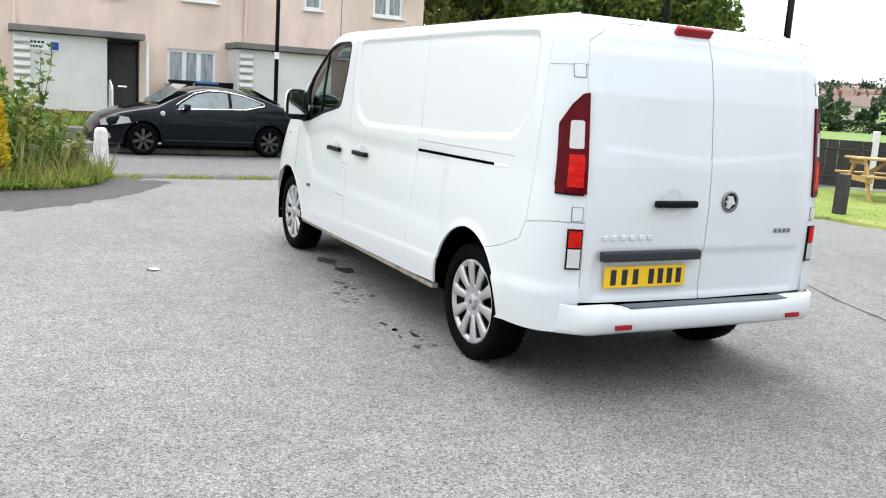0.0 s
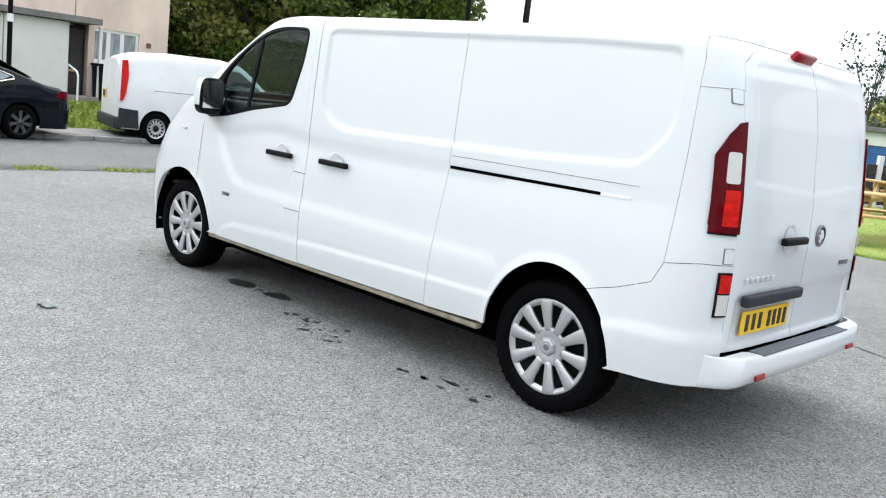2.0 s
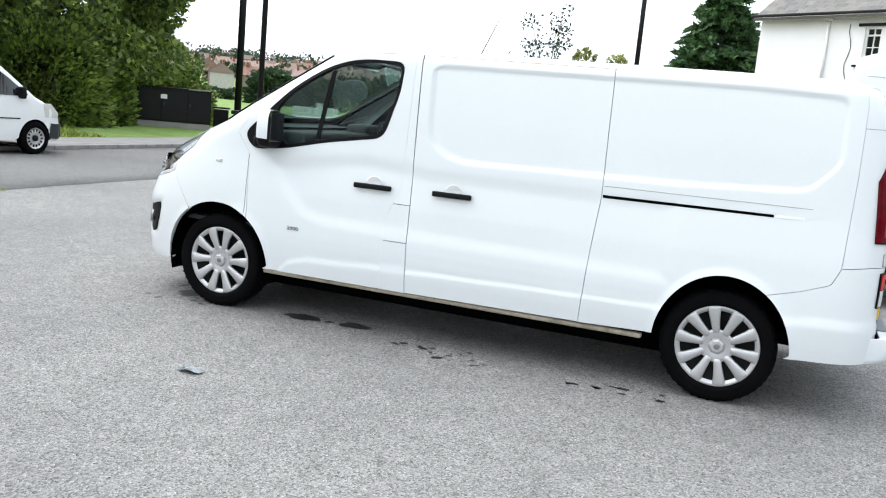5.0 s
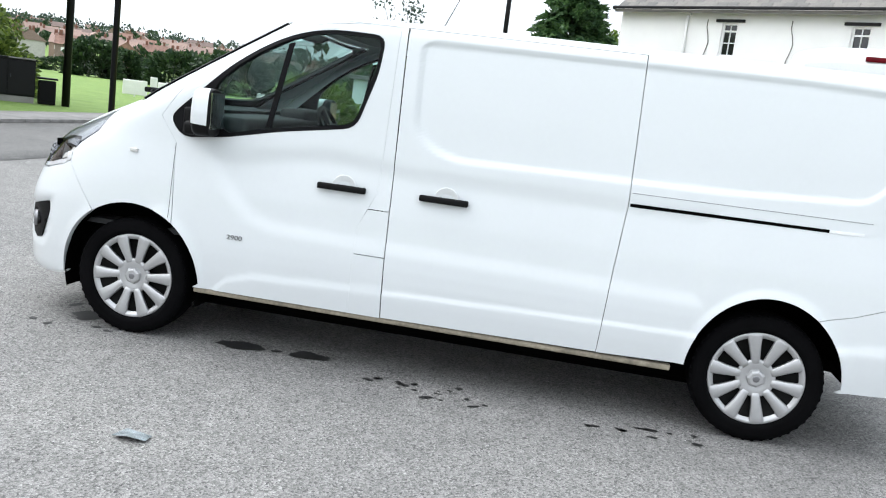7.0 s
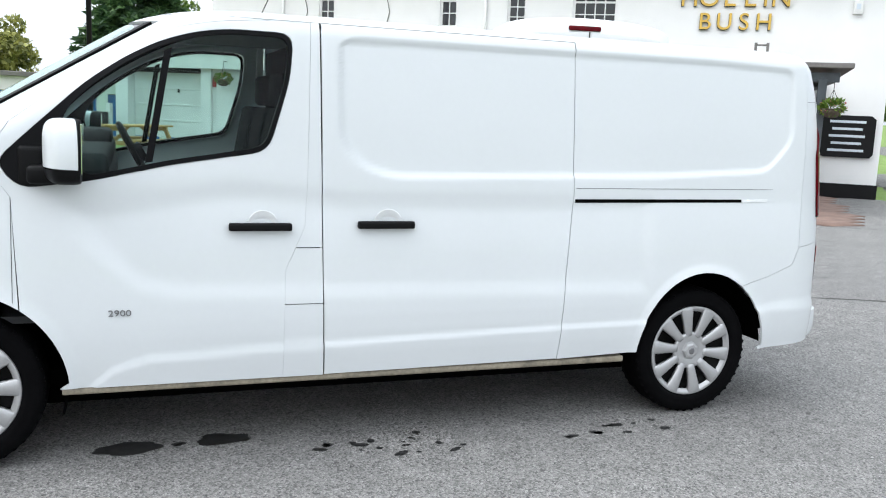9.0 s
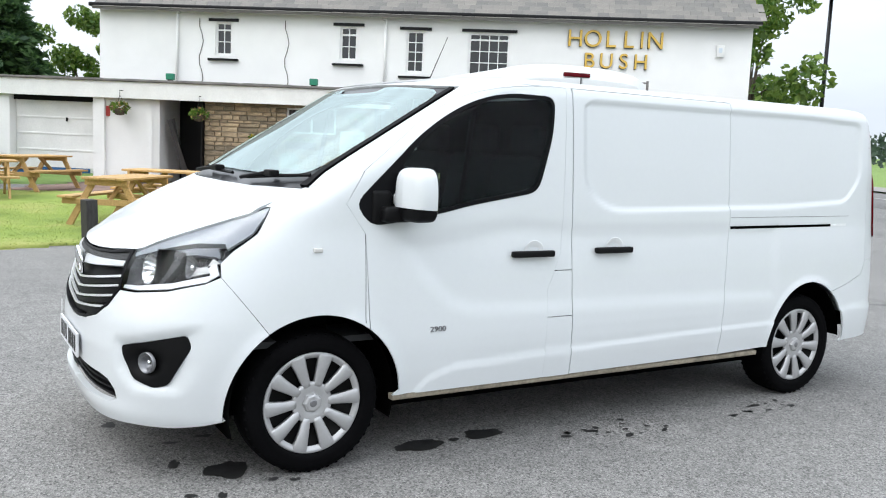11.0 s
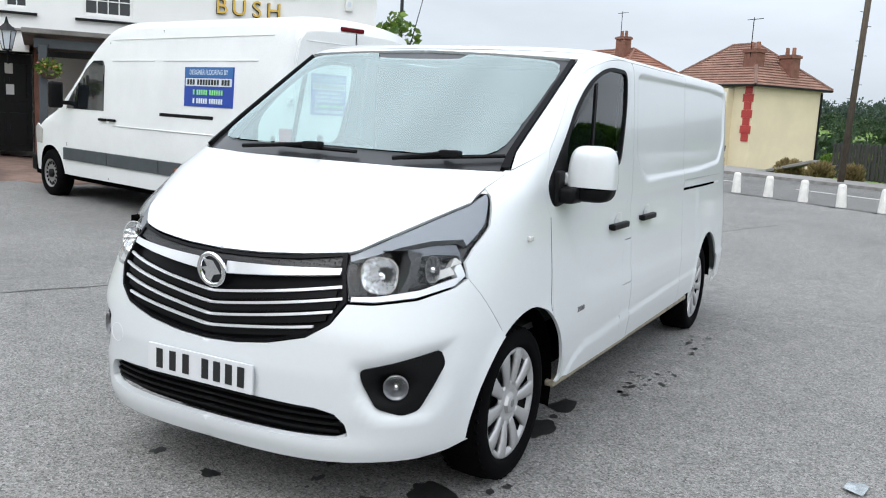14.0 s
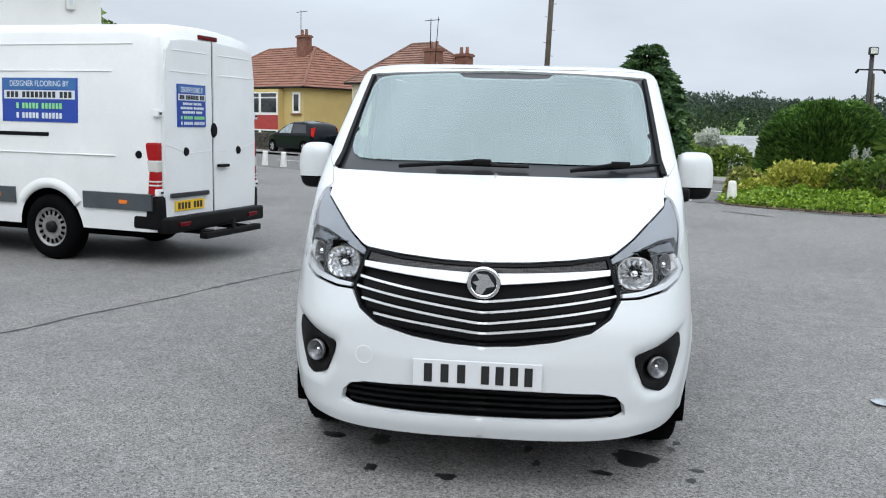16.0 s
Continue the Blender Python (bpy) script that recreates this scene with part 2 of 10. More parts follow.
def lettering(name, text, size, material, parent, m, depth=0.004, label="", align='CENTER', squeeze=1.0):
    cu = bpy.data.curves.new(name, 'FONT')
    cu.body, cu.size, cu.extrude, cu.align_x = text, size, depth, align
    tmp = bpy.data.objects.new(name, cu)
    scene.collection.objects.link(tmp)
    bpy.context.view_layer.update()
    me = bpy.data.meshes.new_from_object(tmp.evaluated_get(bpy.context.evaluated_depsgraph_get()))
    bpy.data.objects.remove(tmp)
    me.name = name
    me.transform(m @ Matrix.Diagonal((squeeze, 1, 1, 1)))
    me.materials.clear()
    me.materials.append(material)
    ob = new(name, me)
    ob.parent = parent
    return tagged(ob, label)


# plan of the loose things: x, y, turn
TABLES = [(2.02, -10.6, 52), (0.95, -11.75, -38), (-0.80, -13.4, 62), (5.1, -11.8, 59), (4.2, -15.4, 0), (2.8, -17.1, 46), (6.7, -11.9, 59)]
DARK_TABLE = (-2.15, -12.35, 58)


# ---- more materials ----
def asphalt_of(name, tone, scale=1.0, damp=0.5):
    m, t, b = nodes_of(name)
    co = t.nodes.new("ShaderNodeTexCoord")
    vo = t.nodes.new("ShaderNodeTexVoronoi")
    vo.inputs["Scale"].default_value = 105 * scale
    link(t, co.outputs["Object"], vo.inputs["Vector"])
    stone = ramp(t, vo.outputs["Color"], [(0.0, (tone * 0.24,) * 3), (0.32, (tone * 0.72, tone * 0.705, tone * 0.68)), (0.6, (tone * 1.05, tone * 1.03, tone * 0.995)), (0.85, (tone * 1.30, tone * 1.27, tone * 1.22)), (1.0, (tone * 1.8, tone * 1.76, tone * 1.69))])
    fine = ramp(t, noise_of(t, 150, 3, 0.7), [(0.32, (0.52,) * 3), (0.68, (1.38,) * 3)])
    big = ramp(t, noise_of(t, 0.35, 6, 0.62), [(0.3, (0.80, 0.80, 0.81)), (0.55, (1.0, 1.0, 1.0)), (0.8, (1.12, 1.11, 1.09))])
    mid = ramp(t, noise_of(t, 5.5, 6, 0.75), [(0.32, (0.84,) * 3), (0.7, (1.10,) * 3)])
    c = blend(t, 1.0, blend(t, 1.0, stone, fine, 'MULTIPLY'), blend(t, 1.0, big, mid, 'MULTIPLY'), 'MULTIPLY')
    link(t, c, b.inputs["Base Color"])
    b.inputs["Roughness"].default_value = 0.82
    b.inputs["Specular IOR Level"].default_value = 0.35
    bump_in(t, b, vo.outputs["Distance"], 0.55, 0.006)
    return m


def grass_of(name, a, b_, c):
    m, t, b = nodes_of(name)
    n = ramp(t, noise_of(t, 0.8, 6, 0.6), [(0.3, a), (0.5, b_), (0.72, c)])
    f = ramp(t, noise_of(t, 60, 3), [(0.3, (0.55,) * 3), (0.75, (1.3,) * 3)])
    link(t, blend(t, 1.0, n, f, 'MULTIPLY'), b.inputs["Base Color"])
    b.inputs["Roughness"].default_value = 0.9
    bump_in(t, b, noise_of(t, 90, 4), 0.6, 0.02)
    return m


def leaf_of(name, dark, light, trans=0.3):
    m, t, b = nodes_of(name)
    geo = t.nodes.new("ShaderNodeNewGeometry")
    c = ramp(t, geo.outputs["Random Per Island"], [(0.0, dark), (0.55, tuple((p + q) / 2 for p, q in zip(dark, light))), (1.0, light)])
    big = ramp(t, noise_of(t, 0.9, 3), [(0.3, (0.7, 0.72, 0.7)), (0.7, (1.15, 1.12, 1.05))])
    link(t, blend(t, 1.0, c, big, 'MULTIPLY'), b.inputs["Base Color"])
    b.inputs["Roughness"].default_value = 0.6
    tl, mx = t.nodes.new("ShaderNodeBsdfTranslucent"), t.nodes.new("ShaderNodeMixShader")
    mx.inputs[0].default_value = trans
    link(t, blend(t, 1.0, c, big, 'MULTIPLY'), tl.inputs["Color"])
    link(t, b.outputs[0], mx.inputs[1])
    link(t, tl.outputs[0], mx.inputs[2])
    link(t, mx.outputs[0], t.nodes["Material Output"].inputs[0])
    return m


M_ASPH = asphalt_of("worn_grey_tarmac", 0.226)
M_ROAD = asphalt_of("road_tarmac", 0.17, 0.8)
M_PAVE = surface("pavement_concrete", (0.24, 0.23, 0.22), 0.85, wear=0.2, scale=1.5, grain=80, bump=0.2)
M_KERB = surface("kerb_concrete", (0.26, 0.25, 0.24), 0.85, wear=0.3, scale=3, grain=60, bump=0.2)
M_LAWN = grass_of("mown_lawn", (0.16, 0.235, 0.035), (0.24, 0.32, 0.055), (0.36, 0.36, 0.11))
M_FIELD = grass_of("field_grass", (0.12, 0.20, 0.035), (0.16, 0.26, 0.05), (0.21, 0.29, 0.07))
M_BLADE = leaf_of("grass_blades", (0.14, 0.21, 0.03), (0.38, 0.44, 0.09))
M_LAWNBLADE = leaf_of("lawn_blades", (0.17, 0.25, 0.04), (0.40, 0.46, 0.11))
M_WHITEWALL = surface("white_masonry_paint", (0.80, 0.80, 0.79), 0.8, wear=0.05, scale=0.7, grain=45, bump=0.25)
M_FASCIA = surface("white_fascia_paint", (0.78, 0.78, 0.76), 0.65, wear=0.08, scale=1.2, grain=30)
M_PINK = surface("pink_render", (0.78, 0.62, 0.53), 0.9, wear=0.19, scale=0.9, grain=70, stretch=(1, 1, 0.45), bump=0.4)
M_PALEBRICK = surface("pale_painted_brick", (0.66, 0.655, 0.63), 0.85, wear=0.10, scale=1.0, grain=60, bump=0.2)
M_GREYCON = surface("grey_stained_concrete", (0.19, 0.18, 0.17), 0.9, wear=0.3, scale=2, grain=50, bump=0.2)
M_STONE = surface("buff_sandstone", (0.42, 0.345, 0.24), 0.9, wear=0.4, scale=5.5, grain=38, bump=0.9, per_object=0.45)
M_MORTAR = surface("lime_mortar", (0.34, 0.295, 0.225), 0.95, wear=0.2, scale=5, grain=60, bump=0.4)
M_SLATE = surface("grey_slate", (0.20, 0.195, 0.185), 0.75, wear=0.22, scale=2, grain=40, bump=0.2, per_object=0.25)
M_BLACKPAINT = surface("black_gloss_paint", (0.006, 0.006, 0.007), 0.35, wear=0.2, spec=0.2)
M_UPVC = surface("white_window_frame", (0.78, 0.78, 0.77), 0.35, wear=0.04)
M_PANE = surface("dark_window_pane", (0.012, 0.015, 0.018), 0.04, wear=0.3, scale=1.5, coat=0.4, spec=0.5)
# Stretched streaks put the light and shade of curtain folds into the colour.
M_NET = surface("net_curtain_pane", (0.36, 0.41, 0.43), 0.12, wear=0.55, scale=4.5, stretch=(2.5, 2.5, 0.35), coat=0.6)
M_WOOD = surface("fresh_pine", (0.52, 0.33, 0.13), 0.6, wear=0.18, scale=4, grain=25, stretch=(1, 8, 8), bump=0.1, per_object=0.15)
M_DWOOD = surface("dark_weathered_wood", (0.045, 0.042, 0.042), 0.8, wear=0.35, scale=6, grain=40, stretch=(6, 6, 1), bump=0.3)
M_GOLD = surface("gold_letter", (0.66, 0.43, 0.07), 0.35, wear=0.08)
M_GREYPAINT = surface("slate_grey_paint", (0.055, 0.065, 0.075), 0.5, wear=0.2, scale=4)
M_SETT = surface("paving_brick", (0.22, 0.15, 0.125), 0.85, wear=0.3, scale=3, grain=60, bump=0.3, per_object=0.25)
M_BLUE = surface("blue_garage_paint", (0.03, 0.13, 0.36), 0.5, wear=0.12, scale=2)
M_LEAF = leaf_of("broad_leaves", (0.030, 0.062, 0.012), (0.25, 0.34, 0.06))
M_LEAF2 = leaf_of("olive_leaves", (0.085, 0.105, 0.022), (0.46, 0.46, 0.13))
M_FIR = leaf_of("conifer_sprays", (0.016, 0.055, 0.020), (0.10, 0.19, 0.06))
M_IVY = leaf_of("bright_green_leaves", (0.05, 0.12, 0.015), (0.20, 0.30, 0.05))
M_YLEAF = leaf_of("yellow_green_leaves", (0.24, 0.28, 0.03), (0.60, 0.58, 0.12))
M_COVER = leaf_of("ground_cover_leaves", (0.10, 0.22, 0.015), (0.36, 0.50, 0.05))
M_HEDGE = leaf_of("clipped_hedge_leaves", (0.016, 0.055, 0.009), (0.13, 0.25, 0.04))
M_DRY = leaf_of("dry_grass", (0.16, 0.12, 0.05), (0.36, 0.29, 0.14))
M_FLOWER = leaf_of("yellow_flowers", (0.55, 0.38, 0.01), (0.8, 0.62, 0.03))
M_PETAL = leaf_of("mixed_petals", (0.5, 0.12, 0.20), (0.8, 0.6, 0.15))
M_BARK = surface("grey_bark", (0.10, 0.08, 0.06), 0.95, wear=0.3, scale=8, grain=30, stretch=(3, 3, 0.6), bump=0.6)
M_TILE = surface("orange_clay_tiles", (0.27, 0.125, 0.085), 0.8, wear=0.25, scale=1.5, grain=20, per_object=0.2)
M_TILE2 = surface("brown_clay_tiles", (0.23, 0.13, 0.10), 0.8, wear=0.3, scale=1.2, grain=20, per_object=0.2)
M_CREAM = surface("cream_render", (0.62, 0.55, 0.38), 0.85, wear=0.07, scale=0.6, grain=40)
M_YELLOWW = surface("mustard_render", (0.50, 0.38, 0.15), 0.85, wear=0.08, scale=0.6, grain=40)
M_REDP = surface("red_painted_panel", (0.36, 0.035, 0.03), 0.6, wear=0.15)
M_BRICKR = surface("red_brick", (0.19, 0.085, 0.06), 0.9, wear=0.25, scale=4, grain=40)
M_CLOTH = surface("pale_green_plastic", (0.20, 0.30, 0.27), 0.45, wear=0.08)
M_SIGNB = surface("blue_vinyl", (0.012, 0.05, 0.33), 0.3, wear=0.06)
M_PALEV = surface("pale_blue_vinyl", (0.62, 0.68, 0.74), 0.35, wear=0.05)
M_GREENV = surface("green_vinyl", (0.25, 0.65, 0.25), 0.35, wear=0.05)
M_PAPER = surface("white_paper", (0.75, 0.76, 0.76), 0.5, wear=0.05)
M_CARBLACK = surface("black_car_paint", (0.004, 0.006, 0.010), 0.08, wear=0.04, coat=0.0, spec=0.2)
M_ALLOY = surface("dark_alloy", (0.07, 0.07, 0.075), 0.4, metal=0.5, wear=0.1)
M_OIL = surface("dark_oil_stain", (0.022, 0.022, 0.022), 0.55, wear=0.5, scale=25, grain=120)
M_PATCH = asphalt_of("dark_new_tarmac", 0.075)
M_LINE = surface("white_road_paint", (0.62, 0.62, 0.60), 0.7, wear=0.2, scale=6)
M_PALELEAF = leaf_of("silver_leaves", (0.30, 0.33, 0.30), (0.55, 0.57, 0.52))
M_SHEET = surface("weathered_sheet_roof", (0.33, 0.34, 0.345), 0.7, wear=0.3, scale=0.4, grain=6, stretch=(1, 6, 1))
M_EDGE = surface("mossy_edging", (0.10, 0.078, 0.05), 0.95, wear=0.4, scale=9, grain=50, bump=0.5, per_object=0.3)
M_FARWOOD = leaf_of("far_wood_leaves", (0.014, 0.036, 0.017), (0.052, 0.095, 0.032))
# Distance haze is put into this leaf colour as a flatter, bluish green.
M_FARWOOD2 = leaf_of("haze_tinted_wood_leaves", (0.026, 0.048, 0.038), (0.060, 0.092, 0.066))
M_FARWALL = surface("far_brick_wall", (0.36, 0.27, 0.235), 0.9, wear=0.2, per_object=0.4)
M_FARROOF = surface("far_roof", (0.27, 0.20, 0.18), 0.9, wear=0.2, per_object=0.4)
M_FARWHITE = surface("far_pale_wall", (0.55, 0.53, 0.50), 0.9, wear=0.15, per_object=0.2)
M_EARTH = surface("bare_earth", (0.10, 0.075, 0.05), 0.95, wear=0.4, scale=6, grain=60, bump=0.5)

# ---- lie of the land ----
PA = radians(233)
PN, PU = Vector((math.cos(PA), math.sin(PA), 0)), Vector((-math.sin(PA), math.cos(PA), 0))
RD, RM = Vector((0.58, 0.815, 0)), Vector((-0.815, 0.58, 0))


def s01(t):
    t = min(max(t, 0.0), 1.0)
    return t * t * (3 - 2 * t)


def land(x, y):
    """Height of the ground."""
    a, d = PU.x * x + PU.y * y, PN.x * x + PN.y * y
    h = 0.32 * s01((a - 1) / 9) * s01((d - 6) / 8) * (1 - 0.65 * s01((a - 9) / 5)) * (1 - s01((a - 16) / 6))
    h += 0.35 * s01((x - 15) / 3) * (1 - s01((-y - 9) / 4)) * (1 - s01((x - 30) / 10))
    h -= 0.9 * s01((RM.x * x + RM.y * y - 22) / 18)
    r = math.hypot(x, y)
    if r > 30:
        az = math.degrees(math.atan2(y, x))
        west = s01(1 - abs(((az - 172 + 180) % 360) - 180) / 32)
        east = s01(1 - abs(az + 57) / 40)
        h += west * (-9.0 * s01((r - 32) / 110) + 9.0 * s01((r - 190) / 130)) 
        up = (1.6 * east + 1.5 * west + 0.6 * (1 - max(east, west)))
        far0, far1 = (200, 900) if east > west else (190, 520)
        if r > far0:
            h += math.tan(radians(up)) * far1 * s01((r - far0) / (far1 - far0))
        if r > 620:
            h += 0
    return h


def sheet(name, xs, ys, lift, material, keep=None, label="", kind="structure", thick=0.0):
    """A piece of ground that follows the land; keep(x, y) cuts its outline."""
    idx, v, f = {}, [], []
    for i in range(len(xs) - 1):
        for j in range(len(ys) - 1):
            q = [(xs[i], ys[j]), (xs[i + 1], ys[j]), (xs[i + 1], ys[j + 1]), (xs[i], ys[j + 1])]
            if keep and not keep(sum(p[0] for p in q) / 4, sum(p[1] for p in q) / 4):
                continue
            face = []
            for p in q:
                if p not in idx:
                    idx[p] = len(v)
                    v.append((p[0], p[1], land(*p) + lift))
                face.append(idx[p])
            f.append(face)
    ob = mesh_ob(name, v, f, material, None, label)
    if thick:
        bm = bmesh.new()
        bm.from_mesh(ob.data)
        rim = [e for e in bm.edges if e.is_boundary]
        r = bmesh.ops.extrude_edge_only(bm, edges=rim)
        bmesh.ops.translate(bm, vec=(0, 0, -thick), verts=[g for g in r["geom"] if isinstance(g, bmesh.types.BMVert)])
        bmesh.ops.recalc_face_normals(bm, faces=bm.faces)
        bm.to_mesh(ob.data)
        bm.free()
    return tagged(ob, label, "ground", kind=kind)


radii = np.r_[np.arange(0, 40, 1.0), np.geomspace(40, 2600, 60)]
angs = np.radians(np.arange(0, 360, 2.0))
gv = [(0, 0, -0.02)] + [(r * math.cos(a), r * math.sin(a), land(r * math.cos(a), r * math.sin(a)) - 0.02) for r in radii[1:] for a in angs]
na = len(angs)
gf = [(0, 1 + k, 1 + (k + 1) % na) for k in range(na)]
gf += [(1 + (i * na) + k, 1 + (i + 1) * na + k, 1 + (i + 1) * na + (k + 1) % na, 1 + i * na + (k + 1) % na) for i in range(len(radii) - 2) for k in range(na)]
ground = tagged(mesh_ob("ground", gv, gf, M_FIELD), "grassy ground reaching the hills around", "ground", kind="structure")

LAWN_EDGE = [(9.2, -7.3), (6.0, -7.55), (4.5, -7.75), (2.5, -8.1), (1.2, -8.75), (0.2, -9.6), (-0.8, -10.7), (-1.8, -11.8)]


def lawn_y(x):
    p = sorted(LAWN_EDGE)
    return float(np.interp(x, [q[0] for q in p], [q[1] for q in p]))


def wall_d(x, y):
    return PN.x * x + PN.y * y


def in_lawn(x, y):
    return -2.1 < x < 9.3 and y < lawn_y(x) and y > -20.6 + 1.55 * max(0, x - 3.3) and wall_d(x, y) < 11.0 + 0.25 * x


def in_yard(x, y):
    m = RM.x * x + RM.y * y
    return x < 9.1 and m < 12.0 and (wall_d(x, y) < 16.3 or PU.x * x + PU.y * y < -5) and not in_lawn(x, y) and y < 14


car_park = sheet("car_park", np.arange(-35, 9.2, 0.3).tolist() + [9.1], np.arange(-20, 14.1, 0.3), 0.0, M_ASPH, in_yard, "worn grey tarmac of the pub car park", thick=0.1)
lawn = sheet("lawn", np.arange(-2.2, 9.4, 0.2), np.arange(-21, -6.9, 0.2), 0.035, M_LAWN, in_lawn, "mown lawn of the beer garden", thick=0.08)
patio = sheet("patio", np.arange(-12, 4.0, 0.4), np.arange(-21.5, -6, 0.4), 0.018, M_SETT, lambda x, y: 11.15 + 0.25 * max(x, -6) < wall_d(x, y) < 16.2 and -2.9 < PU.x * x + PU.y * y < 13.5, "brick-paved strip along the pub wall", thick=0.05)
road = sheet("road", np.linspace(9.1, 13.35, 6), np.arange(-70, 50, 2.0), 0.004, M_ROAD, None, "grey tarmac side road", thick=0.05)
pavement = sheet("pavement", np.linspace(13.46, 15.1, 4), np.arange(-70, 50, 1.0), 0.085, M_PAVE, None, "concrete pavement beside the road", thick=0.12)
kerb = thing("kerb", "row of grey concrete kerb stones along the road", "kerb", kind="structure")
stone = bx(0.12, 0.905, 0.16, (0, 0, 0.012), 0.015, 2)
kerb_me = bpy.data.meshes.new("kerb_stone")
stone.to_mesh(kerb_me)
stone.free()
kerb_me.materials.append(M_KERB)
for k in range(44):
    o = new("kerb_stone", kerb_me)
    o.parent = kerb
    o.location = (13.40, -31 + 0.92 * k, 0)


# second road behind the bollards
def rp(s, m, z=0.0):
    p = RD * s + RM * m
    return Vector((p.x, p.y, z))


def strip_road(name, m0, m1, lift, material, label, step=2.0, thick=0.06, s0=-90, s1=60):
    v, f = [], []
    ss, ms = np.arange(s0, s1, step), np.linspace(m0, m1, 4)
    for s in ss:
        for m in ms:
            p = rp(s, m)
            v.append((p.x, p.y, land(p.x, p.y) * s01((m - 20) / 30) + lift))
    for i in range(len(ss) - 1):
        for j in range(3):
            f.append((i * 4 + j, i * 4 + j + 1, (i + 1) * 4 + j + 1, (i + 1) * 4 + j))
    return tagged(mesh_ob(name, v, f, material, None, label), label, "road", kind="structure")


strip_road("main_road", 12.0, 18.9, 0.006, M_ROAD, "tarmac road behind the white bollards")
strip_road("far_pavement", 18.9, 21.0, 0.10, M_PAVE, "pavement on the far side of the road")
fk = thing("far_kerb", "row of kerb stones across the road", "kerb", kind="structure")
for k in range(60):
    o = new("kerb_stone", kerb_me)
    o.parent = fk
    p = rp(-26 + 0.92 * k, 18.85)
    o.matrix_world = Matrix.Translation((p.x, p.y, 0.02)) @ pose(0, 0, 0, 0, 0, math.degrees(math.atan2(RM.y, RM.x)))
for s in np.arange(-40, 30, 6.0):
    p = rp(s, 15.6)
    o = part("lane_line", bx(0.12, 3.6, 0.004), M_LINE)
    o.matrix_world = Matrix.Translation((p.x, p.y, 0.010)) @ pose(0, 0, 0, 0, 0, math.degrees(math.atan2(RM.y, RM.x)))
    tagged(o, "white painted lane line on the road", "road marking", "lane lines", "structure")

# dark patches, drips and cracks on the tarmac
rng = random.Random(4)


def blot(name, x, y, rx, ry, ang, label, material=M_OIL, n=26, rag=0.22, lift=0.003):
    bm = bmesh.new()
    c = bm.verts.new((0, 0, 0))
    ph = rng.random() * 9
    ring = []
    for k in range(n):
        a = 2 * math.pi * k / n
        q = 1 + rag * noise.noise((math.cos(a) * 1.6 + ph, math.sin(a) * 1.6, ph)) * 1.7
        if n > 50:
            q += 0.16 * noise.noise((math.cos(a) * 7 + ph, math.sin(a) * 7, 2)) + 0.10 * noise.noise((math.cos(a) * 19, math.sin(a) * 19, 5))
        ring.append(bm.verts.new((rx * q * math.cos(a), ry * q * math.sin(a), 0)))
    for k in range(n):
        bm.faces.new((c, ring[k], ring[(k + 1) % n]))
    o = part(name, bm, material)
    o.matrix_world = Matrix.Translation((x, y, land(x, y) + lift)) @ pose(0, 0, 0, 0, 0, ang)
    return tagged(o, label, "stain", "stains on the tarmac", "structure")


for x, y, rx, ry, a in ((2.84, 0.80, 0.15, 0.075, 5), (2.63, 0.79, 0.035, 0.02, 10), (2.44, 0.775, 0.13, 0.065, 0)):
    blot("oil_stain", x, y, rx, ry, a, "dark oil stain on the tarmac beside the van")
for x0, y0, n_ in ((1.75, 0.95, 9), (1.55, 1.07, 8), (0.55, 1.05, 10), (3.9, 0.9, 4), (4.1, 0.2, 5)):
    for k in range(n_):
        blot("oil_drip", x0 + rng.uniform(-0.32, 0.32), y0 + rng.uniform(-0.07, 0.07), rng.uniform(0.01, 0.045), rng.uniform(0.008, 0.022), rng.uniform(-30, 30), "small dark drip on the tarmac", n=10)
for x, y, rx, ry in ((3.85, 0.73, 0.13, 0.085), (3.78, -0.77, 0.07, 0.035), (3.80, -0.53, 0.07, 0.05), (4.17, -0.51, 0.045, 0.028), (4.22, -0.15, 0.06, 0.03), (4.05, 0.55, 0.05, 0.025), (3.95, 1.0, 0.03, 0.02)):
    blot("oil_stain", x, y, rx, ry, rng.uniform(0, 90), "dark oil stain on the tarmac near the nose of the van", rag=0.35)
blot("tarmac_patch", 7.45, 2.5, 1.75, 0.62, -34, "darker patch of newer tarmac by the weeds", M_PATCH, 120, 0.22)
for x, y, rx, ry, a in ((-12.6, 5.2, 1.6, 0.22, 60), (-11.2, 5.6, 1.2, 0.15, 70), (-10.0, 6.0, 0.9, 0.12, 65), (-9.5, 4.2, 0.6, 0.08, 40), (-11.8, 2.6, 0.7, 0.10, 62)):
    blot("damp_patch", x, y, rx, ry, a, "dark damp streak on the tarmac", M_PATCH, 30, 0.4)


